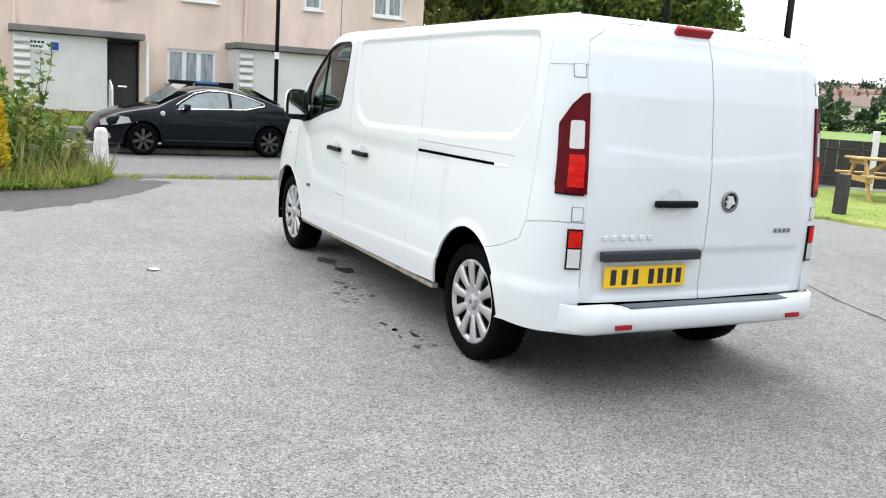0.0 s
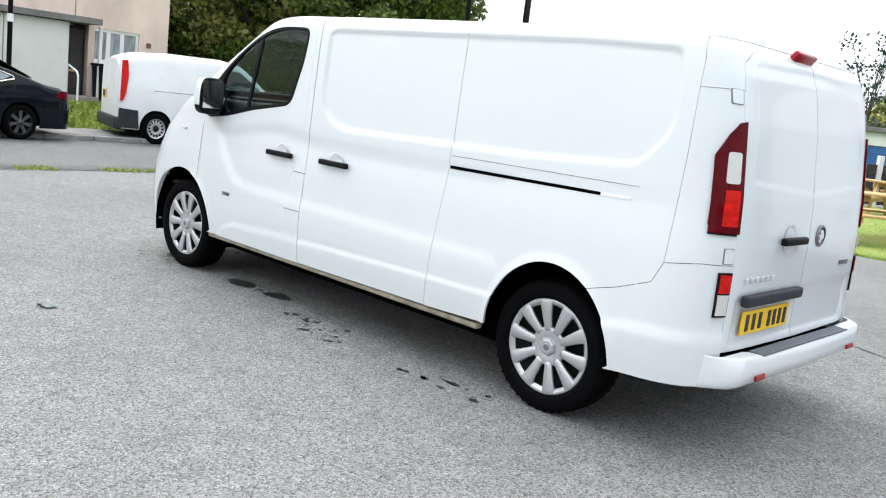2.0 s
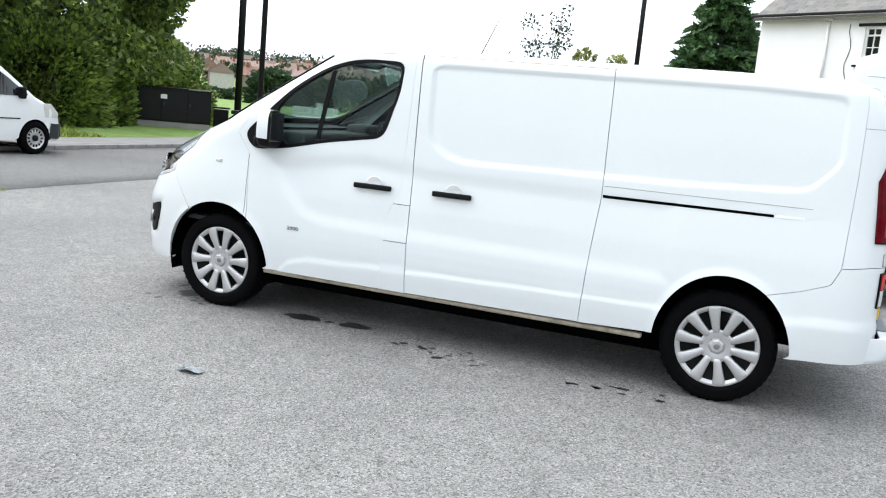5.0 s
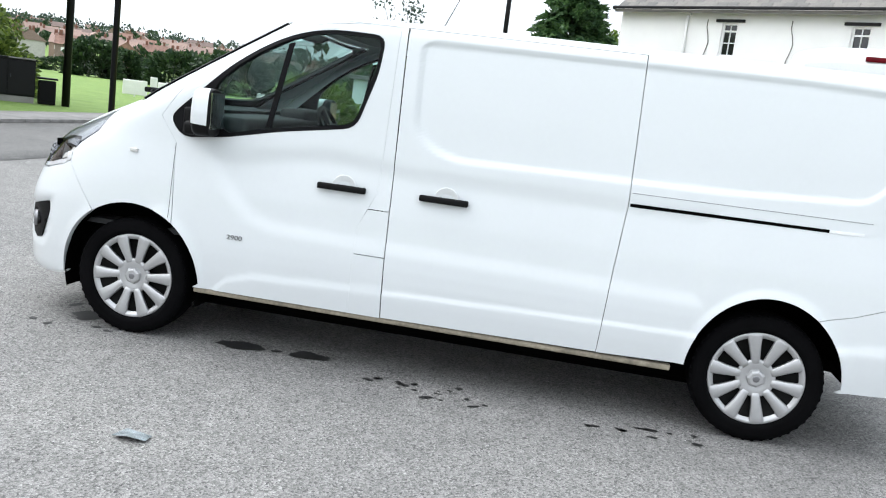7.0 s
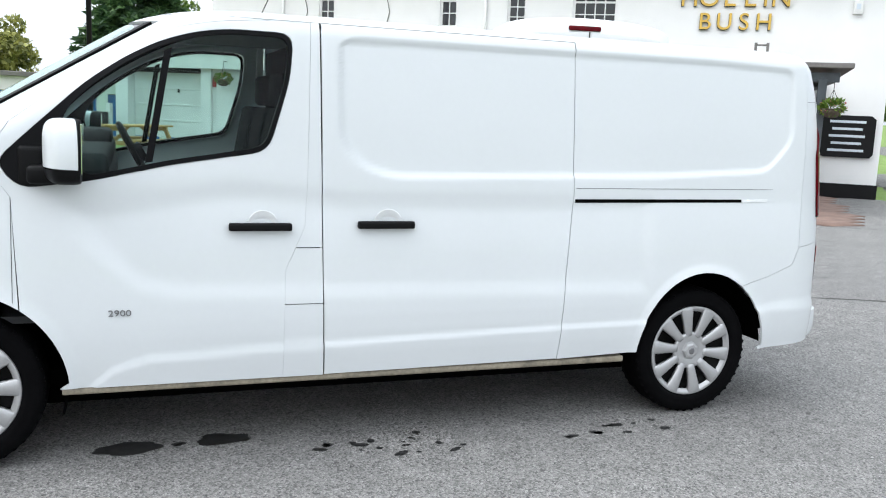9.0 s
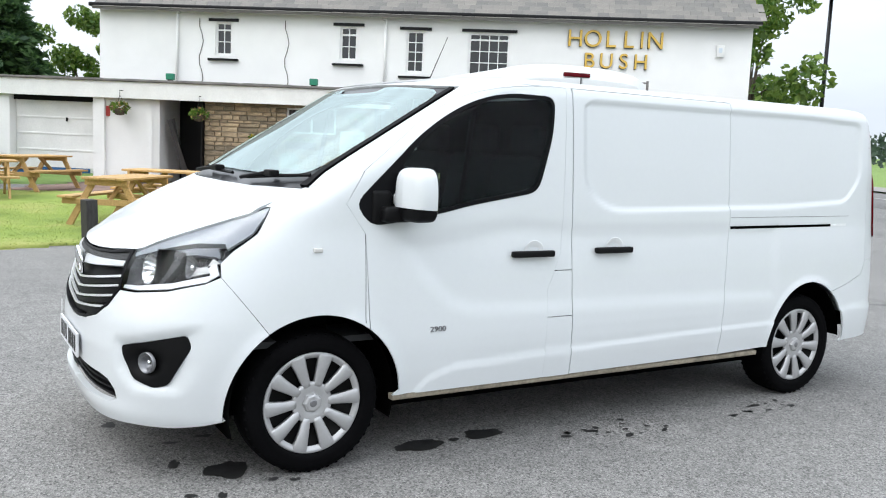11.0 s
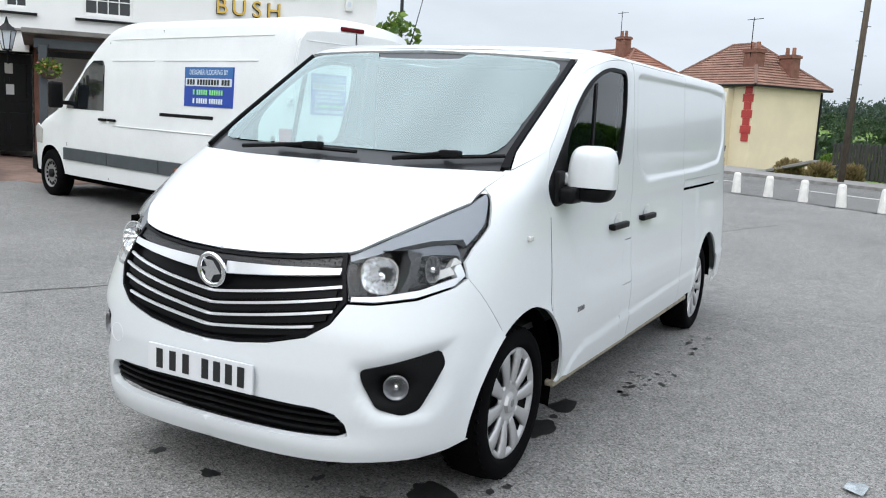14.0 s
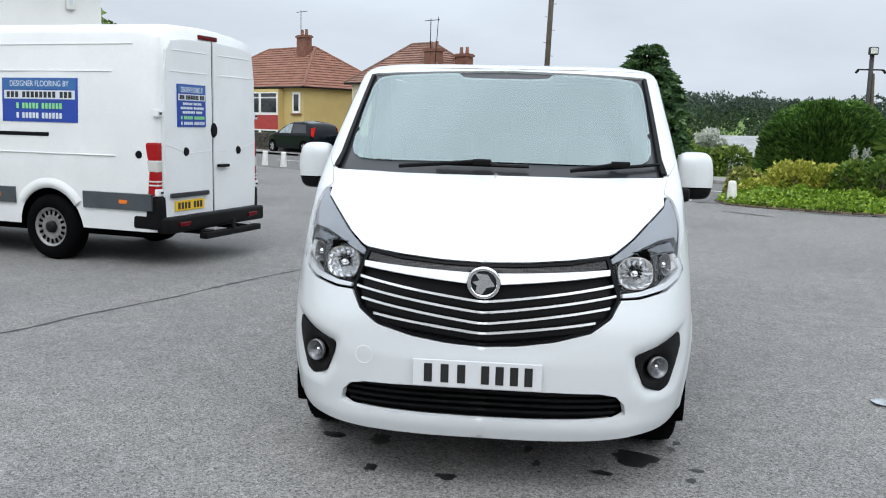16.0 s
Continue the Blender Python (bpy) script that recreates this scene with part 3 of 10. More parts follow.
def crack(pts, w, label, material=M_PATCH):
    bm = bmesh.new()
    prev = None
    for k in range(len(pts) - 1):
        a, b = Vector(pts[k]), Vector(pts[k + 1])
        n = max(2, int((b - a).length / 0.12))
        for j in range(n):
            p = a.lerp(b, j / n)
            t = (b - a).normalized()
            s = Vector((-t.y, t.x)) * w * rng.uniform(0.4, 1.2)
            o = Vector((-t.y, t.x)) * 0.05 * noise.noise((p.x * 1.7, p.y * 1.7, 0))
            q = (bm.verts.new((p.x + s.x + o.x, p.y + s.y + o.y, land(p.x, p.y) + 0.002)), bm.verts.new((p.x - s.x + o.x, p.y - s.y + o.y, land(p.x, p.y) + 0.002)))
            if prev:
                bm.faces.new((prev[0], q[0], q[1], prev[1]))
            prev = q
    tagged(part("tarmac_joint", bm, material), label, "tarmac joint", "", "structure")


crack([(3.6, -4.3), (2.18, -3.63), (0.6, -2.95), (-1.0, -2.32), (-4.0, -1.2), (-9, 0.4)], 0.022, "dark cracked joint across the tarmac")
crack([(9.0, 4.0), (9.05, 0.0), (9.1, -4.0), (9.1, -7.2)], 0.03, "weedy joint between car park and road")
crack([(-12, -3.5), (-9.5, -5.0), (-7, -6.8)], 0.02, "dark joint in the tarmac by the pub")


# ---- leaves and trees ----
def cards(points, size, normals=None, seed=1, aspect=1.6, spread=1.0, droop=0.0):
    """Leaf blades at the points, each its own island."""
    r = np.random.RandomState(seed)
    n = len(points)
    d = r.normal(size=(n, 3))
    if normals is not None:
        d = normals + d * spread
    d[:, 2] -= droop
    d /= np.linalg.norm(d, axis=1, keepdims=True)
    e = np.cross(d, r.normal(size=(n, 3)))
    e /= np.linalg.norm(e, axis=1, keepdims=True)
    s = size * (0.6 + 0.8 * r.rand(n, 1))
    a, b = d * s * aspect / 2, e * s / 2
    v = np.stack([points - a, points + b * 0.9, points + a, points - b * 0.9], 1).reshape(-1, 3)
    f = np.arange(n * 4).reshape(-1, 4)
    return v, f


def quads(name, v, f, material, parent=None, label="", kind=""):
    me = bpy.data.meshes.new(name)
    me.vertices.add(len(v))
    me.vertices.foreach_set("co", np.asarray(v, np.float32).ravel())
    f = np.asarray(f)
    me.loops.add(f.size)
    me.loops.foreach_set("vertex_index", f.ravel().astype(np.int32))
    me.polygons.add(len(f))
    me.polygons.foreach_set("loop_start", (np.arange(len(f)) * f.shape[1]).astype(np.int32))
    me.update(calc_edges=True)
    me.validate()
    me.materials.append(material)
    ob = new(name, me)
    ob.parent = parent
    return tagged(ob, label, kind=kind)


def clump_points(centres, radii, n, seed, flat=0.8):
    r = np.random.RandomState(seed)
    k = r.choice(len(centres), n, p=np.array(radii) ** 2 / np.sum(np.array(radii) ** 2))
    d = r.normal(size=(n, 3))
    d /= np.linalg.norm(d, axis=1, keepdims=True)
    rad = np.array(radii)[k][:, None] * (0.55 + 0.5 * r.rand(n, 1) ** 0.6)
    return np.array(centres)[k] + d * rad * (1, 1, flat), d


def broad_tree(x, y, h, r, material, label, seed, leaves=16000, size=0.26, trunk=0.28, low=0.18):
    z = land(x, y)
    t = thing("tree", label, "tree", Matrix.Translation((x, y, z)))
    rr = random.Random(seed)
    tops, wood = [], [rod((0, 0, -0.2), (0, 0, h * 0.45), trunk, 10, trunk * 0.7)]
    for k in range(16):
        a, q = rr.uniform(0, 6.28), rr.uniform(0.35, 0.95)
        zt = h * rr.uniform(low + 0.12, 0.93)
        lim = math.sin(math.pi * min(1, (zt / h - low * 0.5) / (1.06 - low * 0.5))) ** 0.6
        p = Vector((math.cos(a) * r * q * lim, math.sin(a) * r * q * lim, zt))
        b = Vector((0, 0, h * rr.uniform(0.22, 0.5)))
        mid = b.lerp(p, 0.5) + Vector((0, 0, h * 0.04))
        wood += [rod(b, mid, trunk * 0.38, 7, trunk * 0.24), rod(mid, p, trunk * 0.24, 6, trunk * 0.07)]
        tops.append((p, rr.uniform(0.20, 0.36) * r))
        for j in range(3):
            e = Vector((rr.gauss(0, 1), rr.gauss(0, 1), rr.gauss(0, 0.7))) * r * 0.26
            tops.append((p + e, rr.uniform(0.12, 0.24) * r))
    part("trunk", join(*wood), M_BARK, t, "", True)
    c, q = [tuple(p) for p, _ in tops], [w for _, w in tops]
    pts, nn = clump_points(c, q, leaves, seed)
    v, f = cards(pts, size, nn, seed, 1.5, 1.1, 0.3)
    quads("crown", v, f, material, t)
    return t


def conifer(x, y, h, r, label, seed, sprays=9000, size=0.34, z=None, material=None, power=0.85):
    t = thing("conifer_tree", label, "tree", Matrix.Translation((x, y, land(x, y) if z is None else z)))
    part("trunk", cyl(0.22, 0.03, h * 0.97, 10), M_BARK, t, "", True)
    rr = np.random.RandomState(seed)
    nb = sprays // 55
    zb = h * (1 - 0.98 * rr.rand(nb) ** 0.6)
    ab = rr.rand(nb) * 6.283
    ln = r * (np.clip(1 - zb / h, 0, 1) ** power) * (0.62 + 0.5 * rr.rand(nb)) * np.minimum(1, 0.62 + zb / h * 2.2) + 0.10
    k = rr.randint(0, nb, sprays)
    q = 0.2 + 0.8 * rr.rand(sprays) ** 0.65
    out = np.stack([np.cos(ab[k]), np.sin(ab[k]), 0 * q], 1)
    pts = out * (ln[k] * q)[:, None]
    pts[:, 2] = zb[k] + ln[k] * (0.20 * q - 0.34 * q ** 2)
    pts += rr.normal(size=(sprays, 3)) * ((0.02 + 0.10 * ln[k] * (1.15 - q))[:, None]) * (1, 1, 0.45)
    v, f = cards(pts, size, out + np.array((0, 0, 0.15)), seed, 2.4, 0.5, 0.25)
    quads("crown", v, f, material or M_FIR, t)
    return t


def shrub(name, label, x, y, boxs, n, size, material, seed, aspect=1.5, z=None, category="shrub", up=0.2, m=None):
    """A mound or clipped block of leaves: boxs is its half length, half depth and height."""
    t = thing(name, label, category, m if m is not None else Matrix.Translation((x, y, land(x, y) if z is None else z)))
    r = np.random.RandomState(seed)
    d = r.normal(size=(n, 3))
    d /= np.linalg.norm(d, axis=1, keepdims=True)
    d[:, 2] = np.abs(d[:, 2])
    k = (np.abs(d) ** 3.2).sum(1) ** (-1 / 3.2)
    p = d * k[:, None] * np.array(boxs) * (0.80 + 0.24 * r.rand(n, 1))
    wob = np.array([noise.noise((q[0] * 1.6 + seed, q[1] * 1.6, q[2] * 1.6)) for q in p])
    p *= (1 + 0.16 * wob)[:, None]
    nn = d.copy()
    nn[:, 2] += up
    v, f = cards(p, size, nn, seed, aspect, 0.9)
    quads("leaves", v, f, material, t)
    stems = [rod((r.uniform(-0.5, 0.5) * boxs[0], r.uniform(-0.4, 0.4) * boxs[1], -0.05), (r.uniform(-0.8, 0.8) * boxs[0], r.uniform(-0.7, 0.7) * boxs[1], boxs[2] * r.uniform(0.5, 0.85)), 0.02, 5, 0.006) for _ in range(8)]
    part("branchwork", join(*stems), M_BARK, t)
    return t


def polar(ex, ey, az, dist):
    return ex + dist * math.cos(radians(az)), ey + dist * math.sin(radians(az))


# ---- the pub ----
PUBM = Matrix((( -PU.x, PN.x, 0, PN.x * 16.32), (-PU.y, PN.y, 0, PN.y * 16.32), (0, 0, 1, 0), (0, 0, 0, 1)))
pub = thing("pub_building", "white-painted two-storey pub with slate roof and stone front", "building", PUBM)


def pubat(X_, Y_):
    p = PUBM @ Vector((X_, Y_, 0))
    return land(p.x, p.y)


def wall_with_holes(x0, x1, z0, z1, holes, y0, y1):
    """A wall in the local X-Z plane between two depths, with openings (x0, x1, z0, z1) right through it."""
    xs = sorted({x0, x1, *[h[0] for h in holes], *[h[1] for h in holes]})
    zs = sorted({z0, z1, *[h[2] for h in holes], *[h[3] for h in holes]})
    solid = lambda i, j: 0 <= i < len(xs) - 1 and 0 <= j < len(zs) - 1 and not any(h[0] <= (xs[i] + xs[i + 1]) / 2 <= h[1] and h[2] <= (zs[j] + zs[j + 1]) / 2 <= h[3] for h in holes)
    bm = bmesh.new()
    V = lambda x, y, z: bm.verts.new((x, y, z))
    for i in range(len(xs) - 1):
        for j in range(len(zs) - 1):
            if not solid(i, j):
                continue
            a, b, c, d = xs[i], xs[i + 1], zs[j], zs[j + 1]
            bm.faces.new((V(a, y0, c), V(b, y0, c), V(b, y0, d), V(a, y0, d)))
            bm.faces.new((V(a, y1, c), V(a, y1, d), V(b, y1, d), V(b, y1, c)))
            if not solid(i - 1, j):
                bm.faces.new((V(a, y0, c), V(a, y0, d), V(a, y1, d), V(a, y1, c)))
            if not solid(i + 1, j):
                bm.faces.new((V(b, y0, c), V(b, y1, c), V(b, y1, d), V(b, y0, d)))
            if not solid(i, j - 1):
                bm.faces.new((V(a, y0, c), V(a, y1, c), V(b, y1, c), V(b, y0, c)))
            if not solid(i, j + 1):
                bm.faces.new((V(a, y0, d), V(b, y0, d), V(b, y1, d), V(a, y1, d)))
    bmesh.ops.remove_doubles(bm, verts=bm.verts, dist=1e-4)
    return bm


def window(parent, x0, x1, z0, z1, cols, rows, y=0.10, frame=0.05, bar=0.022, pane=None, name="window", label="", sill=None, lintel=None, mat=None, transom=None):
    w = thing(name, "", "")
    w.parent = parent
    tagged(w, label)
    mat = mat or M_UPVC
    fr = [bx(x1 - x0, 0.06, frame, ((x0 + x1) / 2, y, z)) for z in (z0 + frame / 2, z1 - frame / 2)] + [bx(frame, 0.056, z1 - z0, (x, y, (z0 + z1) / 2)) for x in (x0 + frame / 2, x1 - frame / 2)]
    part("frame", join(*fr), mat, w)
    zt = transom if transom else None
    zr = [z0 + frame + (z1 - z0 - 2 * frame) * k / rows for k in range(rows + 1)]
    if zt:
        zr = [z0 + frame + (zt - z0 - frame) * k / (rows - 1) for k in range(rows)] + [z1 - frame]
    xr = [x0 + frame + (x1 - x0 - 2 * frame) * k / cols for k in range(cols + 1)]
    bars = [bx(bar, 0.045, z1 - z0 - frame, (x, y, (z0 + z1) / 2)) for x in xr[1:-1]] + [bx(x1 - x0 - frame, 0.042, bar * (2 if zt and abs(z - zt) < 1e-6 else 1), ((x0 + x1) / 2, y, z)) for z in zr[1:-1]]
    if bars:
        for q in bars:
            part("glazing_bar", q, mat, w)
    for i in range(cols):
        for j in range(rows):
            part("pane", bx(xr[i + 1] - xr[i], 0.008, zr[j + 1] - zr[j], ((xr[i] + xr[i + 1]) / 2, y + 0.012, (zr[j] + zr[j + 1]) / 2)), pane or M_PANE, w)
    if sill:
        part("sill", bx(x1 - x0 + 0.36, 0.16, 0.055, ((x0 + x1) / 2, -0.02, z0 - sill), 0.006), M_BLACKPAINT, w, "black painted sill")
    if lintel:
        part("lintel", bx(x1 - x0 + 0.36, 0.05, 0.075, ((x0 + x1) / 2, -0.02, z1 + lintel), 0.004), M_BLACKPAINT, w, "black painted lintel")
    return w


PW = [(-9.96, -9.50, 3.70, 4.57), (-6.57, -6.10, 3.68, 4.55), (-4.80, -4.32, 3.42, 4.50), (-3.17, -2.10, 3.40, 4.50)]
part("front_wall", wall_with_holes(-13.2, 3.97, -0.3, 4.88, PW + [(0.42, 2.08, 0.95, 2.38)], 0.0, 0.30), M_WHITEWALL, pub, "white-painted masonry wall")
part("side_wall", bx(0.3, 8.0, 5.2, (3.82, 4.3, 2.28)), M_WHITEWALL, pub)
part("side_wall", bx(0.3, 8.0, 5.2, (-13.05, 4.3, 2.28)), M_WHITEWALL, pub)
part("back_wall", bx(17.0, 0.3, 5.2, (-4.6, 8.4, 2.28)), M_WHITEWALL, pub)
for (a, b, c, d), cols, rows, tr in zip(PW, (2, 2, 2, 4), (2, 2, 5, 5), (4.36, 4.34, None, 4.32)):
    window(pub, a, b, c, d, cols, 3 if cols == 2 and rows == 2 else (4 if cols == 2 else 4), 0.08, 0.055, 0.022, None, sill=0.12, lintel=0.05, label="small-paned white sash window", transom=tr)
# slates laid in courses
roof = thing("roof", "", "")
roof.parent = pub
tagged(roof, "grey slate roof in courses")
pitch = radians(38)
part("deck", prism([(-0.30, 4.86), (4.2, 4.86 + 4.5 * math.tan(pitch)), (8.7, 4.86), (8.7, 4.78), (4.2, 4.76 + 4.5 * math.tan(pitch)), (-0.28, 4.78)], 17.3, 'YZ', (-4.62, 0, 0)), M_SLATE, roof)
sl = bx(0.30, 0.36, 0.014, (0, 0, 0), 0.003, 1, Matrix.Rotation(pitch + radians(3), 4, 'X'))
slate_me = bpy.data.meshes.new("slate")
sl.to_mesh(slate_me)
sl.free()
slate_me.materials.append(M_SLATE)
for row in range(5):
    for k in range(56):
        o = new("slate", slate_me)
        o.parent = roof
        o.location = (-13.1 + 0.31 * k + (0.15 if row % 2 else 0), -0.18 + 0.17 * row, 4.955 + 0.17 * row * math.tan(pitch) + 0.01 + rng.uniform(-0.004, 0.004))
rows_b = []
for row in range(5, 26):
    b = bx(17.2, 0.22, 0.016, (-4.62, -0.18 + 0.17 * row, 4.965 + 0.17 * row * math.tan(pitch)), rot=Matrix.Rotation(pitch + radians(3), 4, 'X'))
    rows_b.append(b)
part("upper_courses", join(*rows_b), M_SLATE, roof)
part("gutter", bx(17.5, 0.13, 0.11, (-4.62, -0.24, 4.90), 0.03, 2), M_BLACKPAINT, pub, "black gutter", True)
part("verge", bx(0.16, 5.7, 0.05, (4.03, 1.98, 6.62), 0.01, 2, Matrix.Rotation(pitch, 4, 'X')), M_TILE, pub, "red verge tiles")
for x in (-5.35, -11.0):
    part("downpipe", join(rod((x, -0.05, 4.85), (x, -0.05, 2.9), 0.035, 8), bx(0.16, 0.12, 0.14, (x, -0.06, 4.82), 0.02)), M_WHITEWALL, pub, "white painted downpipe", True)
for x in (-8.0, -10.35):
    part("cable", join(*[rod((x + 0.06 * math.sin(k * 1.3), -0.012, 2.85 + 0.2 * k), (x + 0.06 * math.sin(k * 1.3 + 1.3), -0.012, 3.05 + 0.2 * k), 0.012, 5) for k in range(9)]), M_GREYCON, pub, "thin grey cable")
for txt, xa, xb, zb, size in (("HOLLIN", -0.66, 1.80, 4.235, 0.60), ("BUSH", -0.27, 1.46, 3.71, 0.54)):
    for back, dz, mt in ((0.0, 0.0, M_GOLD), (0.012, -0.018, M_INK)):
        n = len(txt)
        wide = [1.0 if c != 'I' else 0.5 for c in txt]
        tot = sum(wide)
        x = xa
        for c, w_ in zip(txt, wide):
            cw = (xb - xa) * w_ / tot
            lettering("letter", c, size, mt, pub, Matrix.Translation((x + cw / 2 - (0.012 if back else 0), -0.05 + back, zb + dz)) @ pose(0, 0, 0, 90), 0.022, "raised gold letter" if not back else "dark letter backing", squeeze=0.98 if c != 'I' else 0.9)
            x += cw
part("alarm_box", bx(0.20, 0.08, 0.30, (3.19, -0.05, 4.22), 0.02, 2), M_FASCIA, pub, "white alarm box", True)
part("alarm_mark", bx(0.09, 0.01, 0.12, (3.19, -0.093, 4.24)), M_PALEV, pub)
# flat-roofed front extension
YX = -1.50
part("fascia", join(bx(11.0, 0.12, 0.42, (-9.80, YX - 0.06, 2.60), 0.008), bx(0.12, 1.5, 0.42, (-15.24, YX / 2, 2.60))), M_FASCIA, pub, "white painted fascia board")
part("flat_roof", join(bx(11.1, 1.75, 0.05, (-9.80, YX / 2 - 0.05, 2.84), 0.01), *[bx(rng.uniform(0.3, 0.9), 0.10, rng.uniform(0.02, 0.05), (-15 + 0.36 * k + rng.uniform(-.1, .1), YX - 0.09 + rng.uniform(-0.03, 0.03), 2.86)) for k in range(29)]), M_GREYCON, pub, "grey felt roof edge")
part("fascia_cable", join(*[rod((-15 + 0.5 * k, YX - 0.10, 2.80 + 0.012 * math.sin(k * 2.1)), (-14.5 + 0.5 * k, YX - 0.10, 2.80 + 0.012 * math.sin(k * 2.1 + 2.1)), 0.014, 5) for k in range(21)]), M_BLACKPAINT, pub, "black cable along the fascia")
SW = (-9.74, -5.32)
WN = (-7.60, -6.32, 1.70, 2.34)
core = part("stone_wall", wall_with_holes(SW[0], SW[1], 0.0, 2.40, [WN], YX + 0.25, YX + 0.5), M_MORTAR, pub, "coursed buff sandstone wall")
stone_meshes = []
for k in range(28):
    w_, h_ = (0.13, 0.18, 0.22, 0.28, 0.34, 0.42, 0.52)[k % 7], (0.07, 0.10, 0.13, 0.165)[k // 7]
    b = bx(w_ - 0.014, 0.06, h_ - 0.012, (0, 0, 0), 0.010, 1)
    for v in b.verts:
        v.co += Vector((rng.uniform(-.006, .006), rng.uniform(-.010, .006), rng.uniform(-.005, .005)))
    me = bpy.data.meshes.new("stone")
    b.to_mesh(me)
    b.free()
    me.materials.append(M_STONE)
    stone_meshes.append((w_, h_, me))


def lay_stones(host, x0, x1, z0, z1, y, holes=(), limit=300):
    z, made = z0, 0
    while z < z1 - 0.05 and made < limit:
        h_ = rng.choice((0.10, 0.07, 0.13, 0.10, 0.165, 0.13))
        x = x0
        while x < x1 - 0.03:
            w_, hh, me = rng.choice([s for s in stone_meshes if s[1] == h_])
            sx = 1.0
            if x + w_ > x1:
                sx = (x1 - x) / w_
            for hx0, hx1, hz0, hz1 in holes:
                if hz0 - 0.02 < z + h_ / 2 < hz1 + 0.02 and x < hx1 and x + w_ > hx0:
                    if x < hx0 - 0.06:
                        sx = (hx0 - x) / w_
                    else:
                        x, sx = hx1, 0
                    break
            if sx == 0:
                continue
            o = new("stone", me)
            o.parent = host
            o.location, o.scale = (x + w_ * sx / 2, y + rng.uniform(-0.014, 0.006), z + h_ / 2), (sx * rng.uniform(0.94, 1.0), 1, rng.uniform(0.84, 1.0))
            o.rotation_euler = (0, radians(rng.uniform(-1.6, 1.6)), 0)
            x += w_ * sx
            made += 1
        z += h_
    return z


top = lay_stones(core, SW[0], SW[1], 0.22, 2.40, YX + 0.24, [WN], 430)
window(pub, WN[0], WN[1], WN[2], WN[3], 2, 1, YX + 0.30, 0.05, 0.06, None, label="white two-light window in the stone wall")
part("stone_sill", bx(1.5, 0.12, 0.06, (-6.96, YX + 0.19, 1.66), 0.008), M_STONE, pub)
board = part("notice_board", bx(0.62, 0.05, 0.84, (-5.87, YX + 0.16, 1.39), 0.01), M_UPVC, pub, "white framed notice board")
part("notice", bx(0.53, 0.01, 0.74, (-5.87, YX + 0.13, 1.39)), M_PAPER, board)
lettering("notice_heading", "COVID-19\nRULES", 0.10, M_INK, board, Matrix.Translation((-5.87, YX + 0.122, 1.66)) @ pose(0, 0, 0, 90), 0.001, "", squeeze=0.85)
for k in range(7):
    part("print_bar", bx(0.44 - 0.05 * (k % 3), 0.004, 0.016, (-5.87, YX + 0.124, 1.46 - 0.055 * k)), M_BADGE, board)
part("print_band", bx(0.48, 0.004, 0.03, (-5.87, YX + 0.124, 1.08)), M_INK, board)
# doorway
part("door_recess", join(bx(0.04, 1.2, 2.3, (-5.30, YX + 0.75, 1.25)), bx(0.04, 1.2, 2.3, (-4.22, YX + 0.75, 1.25)), bx(1.1, 1.2, 0.04, (-4.76, YX + 0.75, 2.42))), M_BLACKPAINT, pub, "black painted porch lining")
door = thing("entrance_door", "", "")
door.parent = pub
tagged(door, "black panelled entrance door")
part("leaf", bx(0.98, 0.05, 2.1, (-4.76, YX + 0.7, 1.32), 0.004), M_BLACKPAINT, door)
for x in (-4.98, -4.54):
    for z, h_ in ((0.75, 0.7), (1.75, 0.8)):
        part("panel", bx(0.34, 0.02, h_, (x, YX + 0.67, z), 0.008), M_BLACKPAINT, door)
part("door_notice", bx(0.16, 0.006, 0.22, (-4.70, YX + 0.655, 1.60)), M_PAPER, door)
part("door_notice", bx(0.16, 0.006, 0.22, (-4.72, YX + 0.655, 2.05)), M_PAPER, door)
part("door_notice", bx(0.20, 0.006, 0.25, (-5.02, YX + 0.655, 2.03)), M_GREYCON, door)
part("door_side", bx(0.12, 0.5, 2.4, (-4.16, YX + 0.25, 1.3), 0.005), M_BRICKR, pub)
# recess with planks, white wall and garage
# Black sheets stand for the shade inside the open doorway.
part("recess_shade", join(bx(1.16, 0.05, 2.3, (-10.33, -0.05, 1.45)), bx(0.05, 1.3, 2.3, (-9.77, -0.75, 1.45))), M_BLACKPAINT, pub, "black sheets for the shade in the open doorway")
part("white_panel_wall", join(bx(1.5, 0.2, 2.3, (-11.65, YX + 0.2, 1.45)), bx(0.2, 1.3, 2.3, (-10.98, YX + 0.75, 1.45))), M_WHITEWALL, pub, "white painted wall")
for w_, x_ in ((0.40, -15.08), (0.30, -12.46)):
    part("garage_pier", bx(w_, 0.3, 2.3, (x_, YX + 0.15, 1.45)), M_WHITEWALL, pub, "white painted pier")
gd = thing("garage_door", "", "")
gd.parent = pub
tagged(gd, "white up-and-over garage door")
part("leaf", bx(2.26, 0.05, 1.75, (-13.74, YX + 0.3, 1.42), 0.006), M_FASCIA, gd)
for z in (1.0, 1.42, 1.84):
    part("rib", bx(2.2, 0.02, 0.05, (-13.74, YX + 0.27, z), 0.008), M_FASCIA, gd)
part("handle", bx(0.04, 0.05, 0.10, (-13.45, YX + 0.24, 1.80), 0.008), M_BLACKPAINT, gd)
# Black bar stands for the shade above the garage door.
part("shadow_gap", bx(2.3, 0.3, 0.14, (-13.74, YX + 0.35, 2.34)), M_BLACKPAINT, pub)
part("red_notice", bx(0.10, 0.02, 0.26, (-12.25, YX + 0.08, 2.06)), M_REDP, pub, "small red safety notice")
